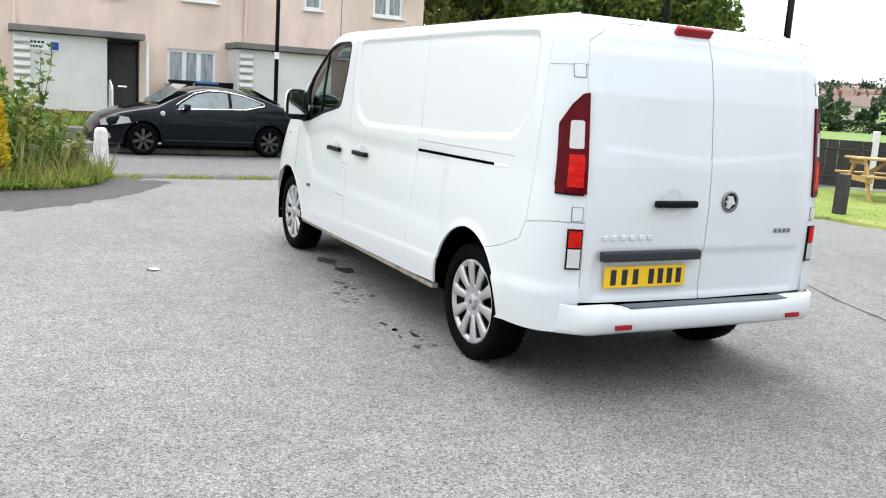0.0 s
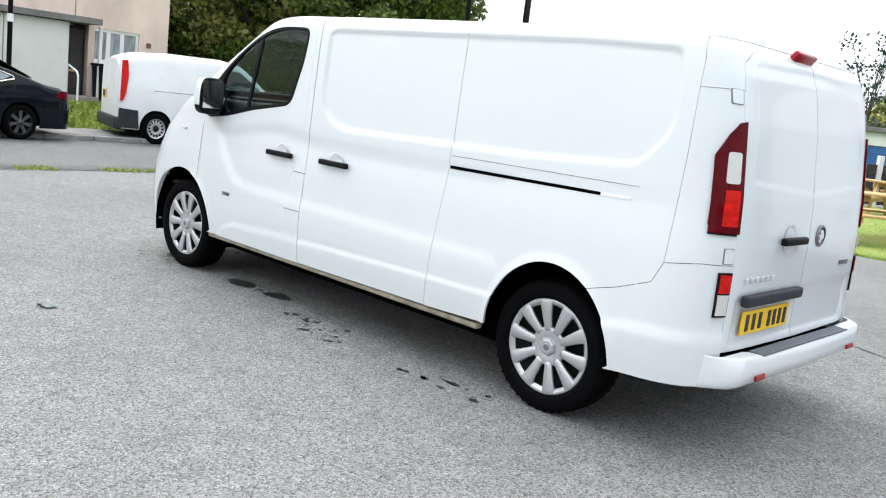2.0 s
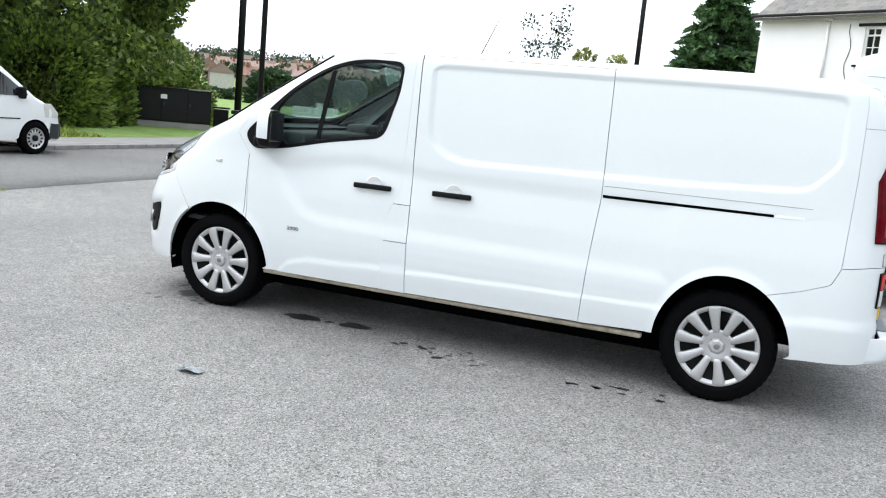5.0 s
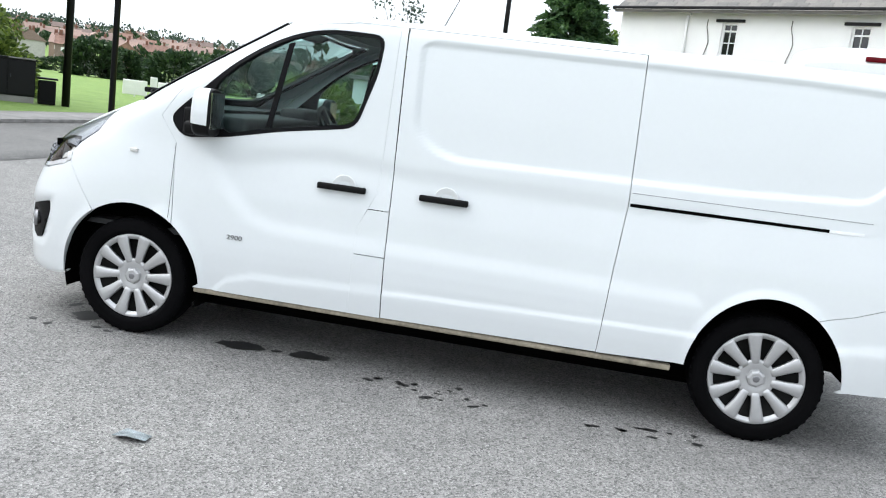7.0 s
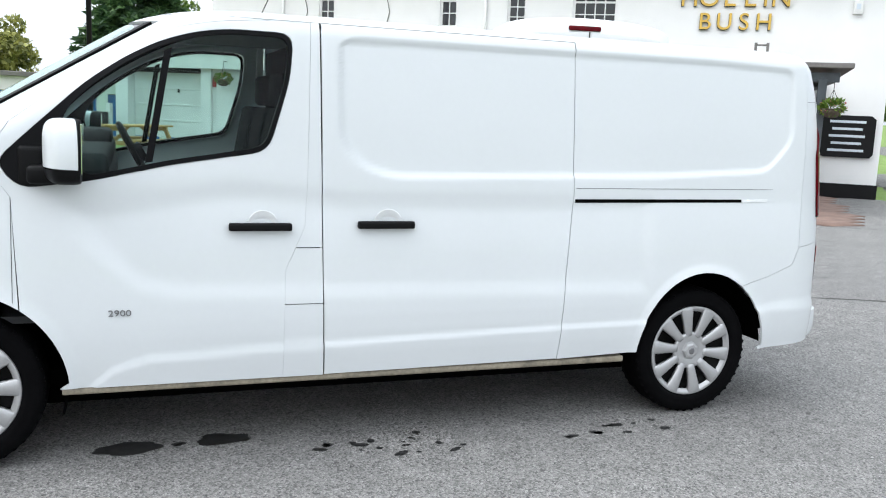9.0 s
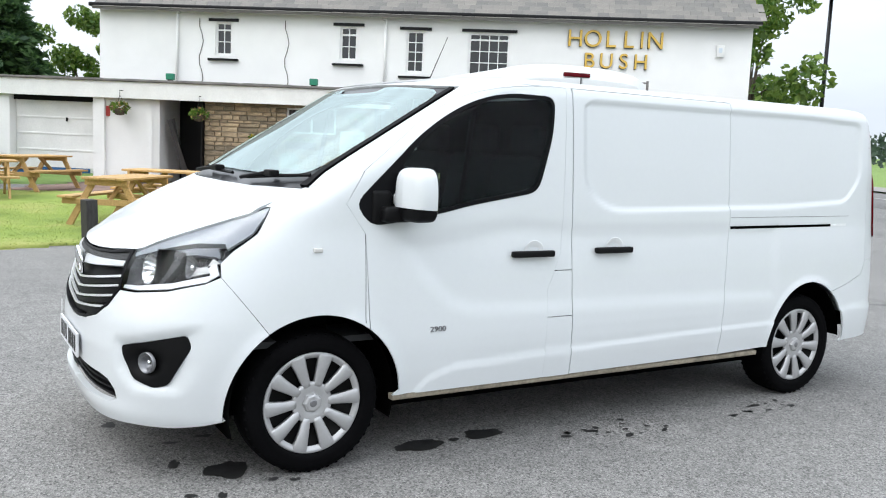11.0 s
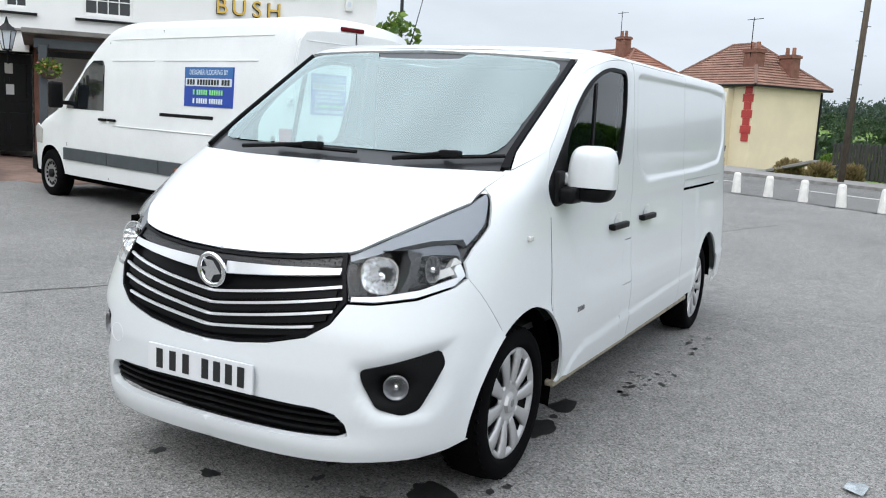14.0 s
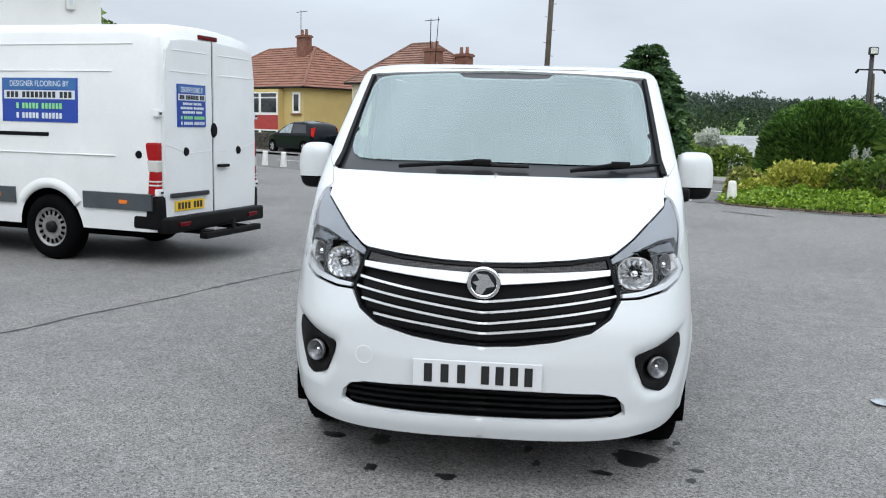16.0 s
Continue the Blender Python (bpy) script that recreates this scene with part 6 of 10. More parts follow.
skin_panel("front_bumper", bump_poly, M_PAINT, van, gap=0.0006, step=0.022, middle=MF, holes=[FOG], relief=bumper_relief, depth=0.03)
skin_panel("lower_grille", LG, M_BLACK, van, step=0.03, middle=MF, gap=-0.01, lift=-0.055, fold=False, label="black lower grille")
for z in (0.372, 0.400, 0.428, 0.455):
    o = 0.60 - abs(z - 0.40) * 0.6
    skin_panel("lower_slat", [(MF, z), Y(0.3, z), Y(o, z + 0.002), Y(o, z + 0.012), Y(0.3, z + 0.011), (MF, z + 0.010)], M_BLACK, van, step=0.03, gap=0.0, middle=MF, lift=-0.022, depth=0.03)
skin_panel("bumper_lip", [(MF, 0.249), Y(0.5, 0.254), Y(0.8, 0.262), X(4.0, 0.276), X(3.92, 0.294), X(3.9, 0.313), X(4.0, 0.293), Y(0.8, 0.277), Y(0.5, 0.267), (MF, 0.262)], M_PAINT2, van, step=0.03, gap=0.0, middle=MF, lift=-0.004)
for s in (1, -1):
    fog = thing("fog_lamp_housing", "", "")
    fog.parent = van
    tagged(fog, "black fog lamp housing")
    skin_panel("bezel", FOG, M_BLACK, fog, step=0.02, gap=0.001, lift=-0.012, depth=0.03, sides=(s,), relief=lambda p: -0.045 * smooth_step(1 - np.hypot((np.abs(p[:, 1]) - 0.752) / 0.085, (p[:, 2] - 0.565) / 0.085)) * 1.2)
    q = skin(*[np.array([v]) for v in Y(0.748, 0.562)])[0]
    mm = Matrix.Translation((q[0] - 0.035, q[1] * s, q[2])) @ pose(0, 0, 0, 0, 0, -90 + 28 * s)
    part("reflector", lathe([(0, -0.03), (0.02, -0.024), (0.036, -0.004), (0.044, 0.018), (0.047, 0.018), (0.047, 0.0)], 28), M_BADGE, fog, "", True, mm)
    part("lens", lathe([(0, 0.030), (0.03, 0.027), (0.047, 0.020)], 28), M_LENS, fog, "", True, mm)
    part("bulb", lathe([(0, 0.006), (0.012, 0.002), (0.014, -0.02)], 16), M_CHROME, fog, "", True, mm)

# headlamps
HL = [Y(0.528, 1.034), Y(0.545, 0.96), Y(0.580, 0.868), Y(0.66, 0.868), Y(0.78, 0.886), Y(0.86, 0.922), X(3.935, 0.955), X(3.945, 1.01), X(3.895, 1.06), X(3.785, 1.14), X(3.693, 1.273), Y(0.803, 1.223), Y(0.758, 1.191), Y(0.681, 1.135), Y(0.621, 1.091), Y(0.551, 1.047)]
m_hl_dark = surface("headlamp_housing", (0.018, 0.019, 0.021), 0.25, metal=0.2, wear=0.3, scale=14)
m_hl_grey = surface("headlamp_grey_and_sheen", (0.23, 0.245, 0.27), 0.3, metal=0.1, wear=0.08)
m_hl_mid = surface("headlamp_brow", (0.11, 0.12, 0.14), 0.3, metal=0.2, wear=0.1)
M_REFL = surface("crystal_reflector", (0.70, 0.71, 0.72), 0.14, metal=0.8, wear=0.1, coat=0.3)


def bowl(hw, hh, depth, seg=28):
    """A squarish faceted reflector bowl that opens along y."""
    rings = []
    bm = bmesh.new()
    for t in (1.06, 1.0, 0.86, 0.66, 0.42, 0.2):
        ring = []
        for k in range(seg):
            a = 2 * math.pi * (k + 0.5) / seg
            c, d = math.cos(a), math.sin(a)
            n = (abs(c) ** 2.6 + abs(d) ** 2.6) ** (-1 / 2.6)
            yy = 0.0 if t > 1 else -depth * (1 - t * t) + (0.007 if k % 2 else 0) * (t < 0.95)
            ring.append(bm.verts.new((hw * c * n * t, yy, hh * d * n * t)))
        rings.append(ring)
    for p, q in zip(rings, rings[1:]):
        for k in range(seg):
            bm.faces.new((p[k], p[(k + 1) % seg], q[(k + 1) % seg], q[k]))
    bm.faces.new(rings[-1])
    bmesh.ops.recalc_face_normals(bm, faces=bm.faces)
    return bm


for s in (1, -1):
    hl = thing("headlamp", "", "")
    hl.parent = van
    tagged(hl, "clear headlamp with chrome reflectors")
    skin_panel("housing", HL, m_hl_dark, hl, step=0.02, gap=0.002, lift=-0.022, depth=0.012, sides=(s,), relief=lambda p: -0.05 * smooth_step(edge_distance(np.stack([p[:, 1] * 0.9 - p[:, 0] * 0.44, p[:, 2]], 1), [(y * 0.9 - x * 0.44, z) for x, y, z in (skin(np.array([u]), np.array([z]))[0] for u, z in HL)]) / 0.06))
    for ob in skin_panel("lens", HL, M_LENS, hl, step=0.03, gap=0.001, lift=0.001, fold=False, sides=(s,)):
        ob.visible_shadow = False
    # pale upper blade along the bonnet (its grey includes painted sky sheen), darker brow, chrome lower strip,
    # indicator
    skin_panel("upper_blade", [Y(0.541, 1.010), Y(0.60, 1.032), Y(0.68, 1.068), Y(0.76, 1.092), Y(0.84, 1.096), X(3.905, 1.072), X(3.795, 1.145), X(3.703, 1.262), Y(0.800, 1.216), Y(0.755, 1.184), Y(0.678, 1.128), Y(0.618, 1.084), Y(0.551, 1.040), Y(0.534, 1.030)], m_hl_grey, hl, step=0.018, gap=0.0, lift=-0.009, depth=0.05, sides=(s,), label="grey upper blade with the lens's sky sheen in its colour")
    skin_panel("brow", [Y(0.700, 1.060), Y(0.76, 1.076), Y(0.83, 1.080), X(3.935, 1.046), X(3.950, 1.015), Y(0.868, 1.015), Y(0.845, 1.040), Y(0.79, 1.047), Y(0.73, 1.038)], m_hl_mid, hl, step=0.015, gap=0.0, lift=-0.020, depth=0.04, sides=(s,))
    skin_panel("chrome_strip", [Y(0.584, 0.874), Y(0.66, 0.874), Y(0.78, 0.892), Y(0.86, 0.927), X(3.945, 0.960), X(3.952, 1.005), X(3.972, 1.000), X(3.985, 0.985), Y(0.86, 0.956), Y(0.78, 0.917), Y(0.66, 0.893), Y(0.584, 0.889)], M_SILVER, hl, step=0.012, gap=0.0, lift=-0.005, depth=0.05, sides=(s,), label="bright lower strip")
    skin_panel("indicator", [Y(0.815, 0.950), Y(0.862, 0.972), X(3.990, 0.995), X(3.965, 1.030), Y(0.862, 1.010), Y(0.815, 0.990)], M_CLEARW, hl, step=0.015, gap=0.001, lift=-0.016, depth=0.05, sides=(s,))
    for y0, z0, hw_, hh_, dp, turn in ((0.640, 0.962, 0.072, 0.066, 0.055, 8), (0.785, 0.985, 0.026, 0.048, 0.045, 28)):
        q = skin(*[np.array([v]) for v in Y(y0, z0)])[0]
        mm = Matrix.Translation((q[0] - 0.026, q[1] * s, q[2])) @ pose(0, 0, 0, 0, 0, -90 + turn * s) @ pose(0, 0, 0, 10)
        part("reflector", bowl(hw_, hh_, dp), M_REFL if hw_ > 0.05 else M_BADGE, hl, "faceted chrome reflector bowl", False, mm)
        part("bulb", lathe([(0, -0.004), (0.012, -0.007), (0.016, -0.02), (0.016, -dp)], 14), M_CHROME, hl, "", True, mm)
    skin_panel("divider", [Y(0.722, 0.890), Y(0.742, 0.895), Y(0.758, 0.97), Y(0.752, 1.050), Y(0.700, 1.062), Y(0.728, 1.02), Y(0.735, 0.96)], m_hl_dark, hl, step=0.015, gap=0.0, lift=-0.014, depth=0.04, sides=(s,))


# windows of the cab
GLS = rounded([(2.985, 1.230), (2.67, 1.300), (2.278, 1.366), (2.192, 1.65), (2.177, 1.830), (2.42, 1.832), (2.55, 1.813), (2.69, 1.768), (2.83, 1.692), (2.96, 1.597), (3.06, 1.495), (3.09, 1.40), (3.03, 1.29)], 0.055)
GLS = [X(x, z) for x, z in GLS]
for n, s in enumerate((1, -1)):
    d = doors[n]
    skin_panel("window_trim", WIN, M_SATIN, d, step=0.02, gap=0.0015, holes=[GLS], lift=0.002, depth=0.03, sides=(s,), label="black window trim")
    for ob in skin_panel("window", GLS, M_GLASS, d, step=0.05, gap=-0.006, lift=-0.008, fold=False, sides=(s,), label="tinted door glass"):
        ob.visible_shadow = False
    skin_panel("window_bar", [X(2.765, 1.285), X(2.735, 1.291), X(2.655, 1.76), X(2.685, 1.748)], M_SATIN, d, gap=0.0, lift=-0.002, sides=(s,))
    for x0, x1, z, host in ((2.43, 2.16, 1.022, d), (1.865, 1.60, 1.030, slide[n])):
        y0 = float(VW(z)) - 0.008
        cup = lathe([(0, -0.012), (0.04, -0.010), (0.064, 0.002), (0.068, 0.002), (0.066, 0.0)], 26)
        bmesh.ops.bisect_plane(cup, geom=cup.verts[:] + cup.edges[:] + cup.faces[:], plane_co=(0, 0, -0.004), plane_no=(0, 0, -1), clear_outer=True)
        part("handle_cup", cup, M_PAINT2, host, "", True, Matrix.Translation(((x0 + x1) / 2 - 0.01, (y0 + 0.006) * s, z + 0.004)) @ pose(0, 0, 0, 0, 0, 0 if s > 0 else 180))
        part("handle", bx(x0 - x1, 0.030, 0.034, ((x0 + x1) / 2, (y0 + 0.020) * s, z), 0.010, 3), M_BLACK, host, "black door handle", True)
        part("handle_foot", bx(0.03, 0.04, 0.026, (x0 - 0.02, (y0 + 0.012) * s, z), 0.006), M_BLACK, host)
    # door mirror
    mir = thing("door_mirror", "", "")
    mir.parent = van
    tagged(mir, "white-capped door mirror with black base")
    sh = bmesh.new()
    bmesh.ops.create_icosphere(sh, subdivisions=5, radius=1)
    for v in sh.verts:
        c = v.co
        k = (abs(c.x) ** 4.0 + abs(c.y) ** 4.0 + abs(c.z) ** 4.0) ** (-1 / 4.0)
        c *= k
        w = 1 - 0.10 * max(0, c.z)
        c.x, c.y, c.z = c.x * 0.085 * (1 - 0.18 * abs(c.y)), c.y * 0.105 * w, c.z * 0.128
        c.x += 0.03 * (c.y / 0.105) * -1 * 0.6
        if c.x < -0.055:
            c.x = -0.055
    both = Matrix.Translation((3.055, 1.048 * s, 1.332)) @ Matrix.Diagonal((1, s, 1, 1))
    low = sh.copy()
    bmesh.ops.bisect_plane(sh, geom=sh.verts[:] + sh.edges[:] + sh.faces[:], plane_co=(0, 0, -0.064), plane_no=(0.05, 0, -1), clear_outer=True)
    bmesh.ops.bisect_plane(low, geom=low.verts[:] + low.edges[:] + low.faces[:], plane_co=(0, 0, -0.064), plane_no=(0.05, 0, 1), clear_outer=True)
    for v in low.verts:
        v.co.xy *= 0.965
    back = sh.copy()
    bmesh.ops.bisect_plane(sh, geom=sh.verts[:] + sh.edges[:] + sh.faces[:], plane_co=(-0.022, 0, 0), plane_no=(1, 0.25, 0), clear_inner=True)
    bmesh.ops.bisect_plane(back, geom=back.verts[:] + back.edges[:] + back.faces[:], plane_co=(-0.022, 0, 0), plane_no=(1, 0.25, 0), clear_outer=True)
    bmesh.ops.transform(sh, matrix=both, verts=sh.verts)
    bmesh.ops.transform(back, matrix=both, verts=back.verts)
    bmesh.ops.transform(low, matrix=both, verts=low.verts)
    if s < 0:
        bmesh.ops.reverse_faces(sh, faces=sh.faces)
        bmesh.ops.reverse_faces(back, faces=back.faces)
        bmesh.ops.reverse_faces(low, faces=low.faces)
    part("cap", sh, M_PAINT, mir, "white mirror cap", True)
    part("housing", back, M_BLACK, mir, "black mirror housing", True)
    part("lower_housing", low, M_BLACK, mir, "", True)
    part("arm", join(bx(0.15, 0.12, 0.075, (3.13, 0.955 * s, 1.235), 0.025, 3), bx(0.10, 0.05, 0.16, (3.19, 0.925 * s, 1.265), 0.02, 3)), M_BLACK, mir, "", True)
    part("cap_foot", bx(0.085, 0.13, 0.058, (3.085, 0.985 * s, 1.304), 0.018, 3), M_PAINT, mir, "white foot of the mirror cap", True)
    part("mirror_glass", bx(0.004, 0.165, 0.19, (2.996, 1.050 * s, 1.345), 0.001), M_CHROME, mir, "mirror glass")
    skin_panel("wing_seam", [X(3.2715, 1.14), X(3.2690, 1.14), X(3.2690, 0.72), X(3.2715, 0.72)], M_GREYP, van, step=0.02, gap=0.0, lift=0.0012, depth=0.003, sides=(s,), relief=side_relief)
    # side repeater, model number
    q = skin(*[np.array([v]) for v in X(3.512, 1.069)])[0]
    part("side_repeater", bx(0.045, 0.016, 0.022, (q[0], (q[1] + 0.004) * s, q[2]), 0.006, 3), M_CLEARW, van, "small clear side repeater", True)
    # rail of the sliding door
    rail = skin_panel("door_rail", [X(0.772, 1.134), X(-0.205, 1.142), X(-0.205, 1.158), X(0.772, 1.152)], M_UNDER, van, step=0.02, gap=0.0, lift=0.0015, depth=0.004, sides=(s,), relief=side_relief, label="black sliding door rail")
    skin_panel("rail_seam", [X(0.770, 1.2035), X(-0.40, 1.2105), X(-0.405, 1.213), X(0.770, 1.2065)], M_BADGE, van, step=0.02, gap=0.0, lift=0.0012, depth=0.003, sides=(s,), relief=side_relief)
    skin_panel("rail_end", [X(-0.208, 1.142), X(-0.37, 1.146), X(-0.37, 1.160), X(-0.208, 1.158)], M_PAINT2, van, step=0.02, gap=0.0, lift=0.0025, depth=0.006, sides=(s,), relief=side_relief)
    # sill
    part("sill", bx(2.66, 0.05, 0.032, (1.77, 0.925 * s, 0.330), 0.010), M_DIRT, van, "dirt-stained sill", True)
    # tail lamps
    TL = [X(-0.742, 1.068), at_r(0.772, 1.066), at_r(0.768, 1.552), at_r(0.800, 1.545), at_r(0.842, 1.495), X(-0.712, 1.40), X(-0.722, 1.30), X(-0.733, 1.18)]
    lamp = thing("tail_lamp", "", "")
    lamp.parent = van
    tagged(lamp, "tall red tail lamp with clear reversing lens")
    skin_panel("lens", TL, M_DRED, lamp, step=0.015, gap=0.0, lift=0.012, depth=0.02, sides=(s,))
    skin_panel("brake_lens", [at_r(0.858, 1.098), at_r(0.790, 1.098), at_r(0.788, 1.255), at_r(0.850, 1.255)], M_ORED, lamp, step=0.012, gap=0.0, lift=0.0135, depth=0.006, sides=(s,))
    skin_panel("reversing_lens", rounded([at_r(0.852, 1.283), at_r(0.793, 1.283), at_r(0.791, 1.418), at_r(0.846, 1.418)], 0.014), M_CLEARW, lamp, step=0.012, gap=0.0, lift=0.0135, depth=0.006, sides=(s,))
    skin_panel("side_lens", [X(-0.735, 1.10), at_r(0.86, 1.10), at_r(0.862, 1.40), X(-0.724, 1.33)], M_DRED, lamp, step=0.015, gap=0.001, lift=0.0128, depth=0.006, sides=(s,))
    skin_panel("seal", [X(-0.742, 1.060), at_r(0.784, 1.058), at_r(0.784, 1.066), X(-0.742, 1.068)], M_SATIN, lamp, step=0.02, gap=0.0, lift=0.009, sides=(s,))
    low_lamp = thing("low_lamp", "", "")
    low_lamp.parent = van
    tagged(low_lamp, "small lower lamp, red over clear")
    for za, zb, mm_, nm in ((0.800, 0.890, M_ORED, "red_lens"), (0.700, 0.800, M_CLEARW, "clear_lens")):
        skin_panel(nm, [at_r(0.845, za), at_r(0.780, za), at_r(0.780, zb), at_r(0.845, zb)], mm_, low_lamp, step=0.015, gap=0.004, lift=0.014, depth=0.012, sides=(s,))
    skin_panel("bezel", [at_r(0.848, 0.695), at_r(0.777, 0.695), at_r(0.777, 0.895), at_r(0.848, 0.895)], M_SATIN, low_lamp, step=0.02, gap=0.0, lift=0.0105, depth=0.01, sides=(s,))
    for za, zb in ((1.625, 1.685), (0.935, 1.000)):
        skin_panel("hinge_seam", rounded([at_r(0.836, za - 0.003), at_r(0.78, za - 0.003), at_r(0.78, zb + 0.003), at_r(0.836, zb + 0.003)], 0.008), M_BADGE, van, step=0.02, gap=0.0, lift=0.002, depth=0.004, sides=(s,))
        skin_panel("hinge_cover", rounded([at_r(0.832, za), at_r(0.785, za), at_r(0.785, zb), at_r(0.832, zb)], 0.008), M_PAINT, van, step=0.02, gap=0.0, lift=0.006, depth=0.010, sides=(s,))
    skin_panel("panel_seam", [X(-0.604, 1.6795), X(-0.604, 1.682), X(-0.75, 1.6855), at_r(0.835, 1.6865), at_r(0.835, 1.684), X(-0.75, 1.683)], M_BADGE, van, step=0.02, gap=0.0, lift=0.0012, depth=0.003, sides=(s,))
    # wheels' inner arches
    for cx in (3.498, 0.02):
        wl = lathe([(0.428, 0.045), (0.44, 0.02), (0.44, -0.30), (0.0, -0.30)], 40)
        bmesh.ops.bisect_plane(wl, geom=wl.verts[:] + wl.edges[:] + wl.faces[:], plane_co=(0, 0, -0.12 if cx > 1 else 0.035), plane_no=(0, 0, -1), clear_outer=True)
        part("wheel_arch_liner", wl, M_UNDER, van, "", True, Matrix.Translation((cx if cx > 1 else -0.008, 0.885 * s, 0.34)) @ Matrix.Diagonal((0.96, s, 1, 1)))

# rear step bumper
prof = [(0.0, 0.505), (-0.062, 0.507), (-0.074, 0.500), (-0.080, 0.44), (-0.076, 0.40), (-0.05, 0.378), (0.06, 0.372)]
ys = np.r_[np.linspace(-0.90, -0.6, 14), np.linspace(-0.5, 0.5, 9), np.linspace(0.6, 0.90, 14)]
v, f = [], []
for y in ys:
    k = abs(y) / 0.90
    inn = 0.11 * max(0, (k - 0.86) / 0.14) ** 2
    lift = 0.0 if abs(y) < 0.52 else 0.016 * min(1, (abs(y) - 0.52) / 0.06)
    for dx, z in prof:
        xx = -0.875 + dx * (1 - 0.95 * s01((k - 0.80) / 0.17)) + inn + 0.012 * k + 0.03 * s01((k - 0.93) / 0.07)
        v.append((xx, y, z + (lift if z > 0.48 else 0) + 0.0))
n = len(prof)
for a in range(len(ys) - 1):
    for b in range(n - 1):
        f.append((a * n + b, a * n + b + 1, (a + 1) * n + b + 1, (a + 1) * n + b))
f += [tuple(range(n)), tuple(range((len(ys) - 1) * n, len(ys) * n))[::-1]]
mesh_ob("rear_bumper", v, f, M_PAINT, van, "white rear step bumper")
part("step_pad", bx(0.075, 1.10, 0.008, (-0.902, -0.02, 0.512), 0.003), M_STEP, van, "grey rubber step pad")
for s in (1, -1):
    part("reflector", bx(0.012, 0.10, 0.026, (-0.953, 0.585 * s - 0.02, 0.418), 0.004), M_RED, van, "red bumper reflector")
part("plate_lamp_bar", bx(0.04, 0.63, 0.052, (-0.868, 0.362, 0.762), 0.012, 3), M_GREYP, van, "dark grey number plate lamp bar", True)
plate = part("rear_plate", bx(0.008, 0.52, 0.111, (-0.852, 0.378, 0.652), 0.003), M_YELLOW, van, "yellow number plate with black bars")


def plate_bars(host, mm):
    for k, c in enumerate((-0.215, -0.155, -0.095, -0.035, 0.065, 0.135, 0.205)):
        part("bar", bx(0.034, 0.003, 0.079, (c, 0, 0), 0.001, 1), M_INK, host, "", False, mm)


plate_bars(plate, Matrix.Translation((-0.857, 0.378, 0.652)) @ pose(0, 0, 0, 0, 0, 90))
part("rear_handle_cup", lathe([(0, -0.012), (0.04, -0.010), (0.066, 0.002), (0.07, 0.002)], 26), M_PAINT2, van, "", True, pose(-0.851, 0.245, 1.034, 0, 0, 90))
part("rear_handle", bx(0.032, 0.27, 0.036, (-0.878, 0.245, 1.026), 0.011, 3), M_BLACK, van, "black rear door handle", True)
rb = thing("rear_badge", "", "")
rb.parent = van
part("ring", lathe([(0.042, 0), (0.056, 0), (0.057, 0.008), (0.050, 0.012), (0.044, 0.010)], 32), M_BADGE, rb, "", True, pose(-0.848, -0.14, 1.036, 0, 0, 90))
part("disc", lathe([(0, 0.003), (0.044, 0.003), (0.044, 0.0)], 24), M_GREYP, rb, "", True, pose(-0.848, -0.14, 1.036, 0, 0, 90))
part("emblem", prism([(-0.036, -0.012), (-0.012, 0.030), (0.030, 0.034), (0.014, 0.010), (0.036, 0.002), (0.020, -0.010), (0.026, -0.032), (0.004, -0.038), (-0.010, -0.016)], 0.010, 'XZ', (0, 0.006, 0)), M_SILVER, rb, "plain silver emblem", False, pose(-0.848, -0.14, 1.036, 0, 0, 90))
for k in range(6):
    part("badge_bar", bx(0.006, 0.030, 0.026, (-0.853, 0.655 - 0.056 * k, 0.853), 0.003, 1), M_SILVER, rdoors[0])
for k in range(4):
    part("badge_bar", bx(0.006, 0.022, 0.026, (-0.853, -0.50 - 0.034 * k, 0.878), 0.003, 1), M_BADGE, rdoors[1])
part("high_brake_lamp", bx(0.03, 0.235, 0.085, (-0.690, 0.10, 1.882), 0.010, 3, Matrix.Rotation(radians(-38), 4, 'Y')), M_RED, van, "red high-level brake lamp", True)
lettering("model_number", "2900", 0.037, M_BADGE, doors[0], Matrix.Translation((2.87, float(VW(0.66)) + 0.001, 0.652)) @ pose(0, 0, 0, 90, 0, 180), 0.004, "grey 2900 badge", squeeze=1.25)
fplate = part("front_plate", bx(0.010, 0.54, 0.115, (4.434, -0.014, 0.545), 0.003), M_WPLATE, van, "white number plate with black bars")
plate_bars(fplate, Matrix.Translation((4.4405, -0.014, 0.547)) @ pose(0, 0, 0, 0, 0, -90))
part("tow_cover", lathe([(0.036, 0), (0.038, 0.002), (0.040, 0)], 28), M_PAINT2, van, "", True, Matrix.Translation((4.402, -0.50, 0.60)) @ pose(0, 0, 0, 0, 0, -98))

# aerial and wipers
part("aerial", join(rod((2.155, -0.50, 1.950), (2.003, -0.501, 2.29), 0.004, 6, 0.002), bx(0.06, 0.04, 0.02, (2.155, -0.50, 1.953), 0.008)), M_BLACK, van, "thin black roof aerial")


def on_screen(y, z, up):
    u = at_y(abs(y), z)
    a = np.array([u[0]]), np.array([u[1]])
    p = skin(*a)[0] + skin_normal(*a)[0] * up
    return Vector((p[0], p[1] * (1 if y >= 0 else -1), p[2]))


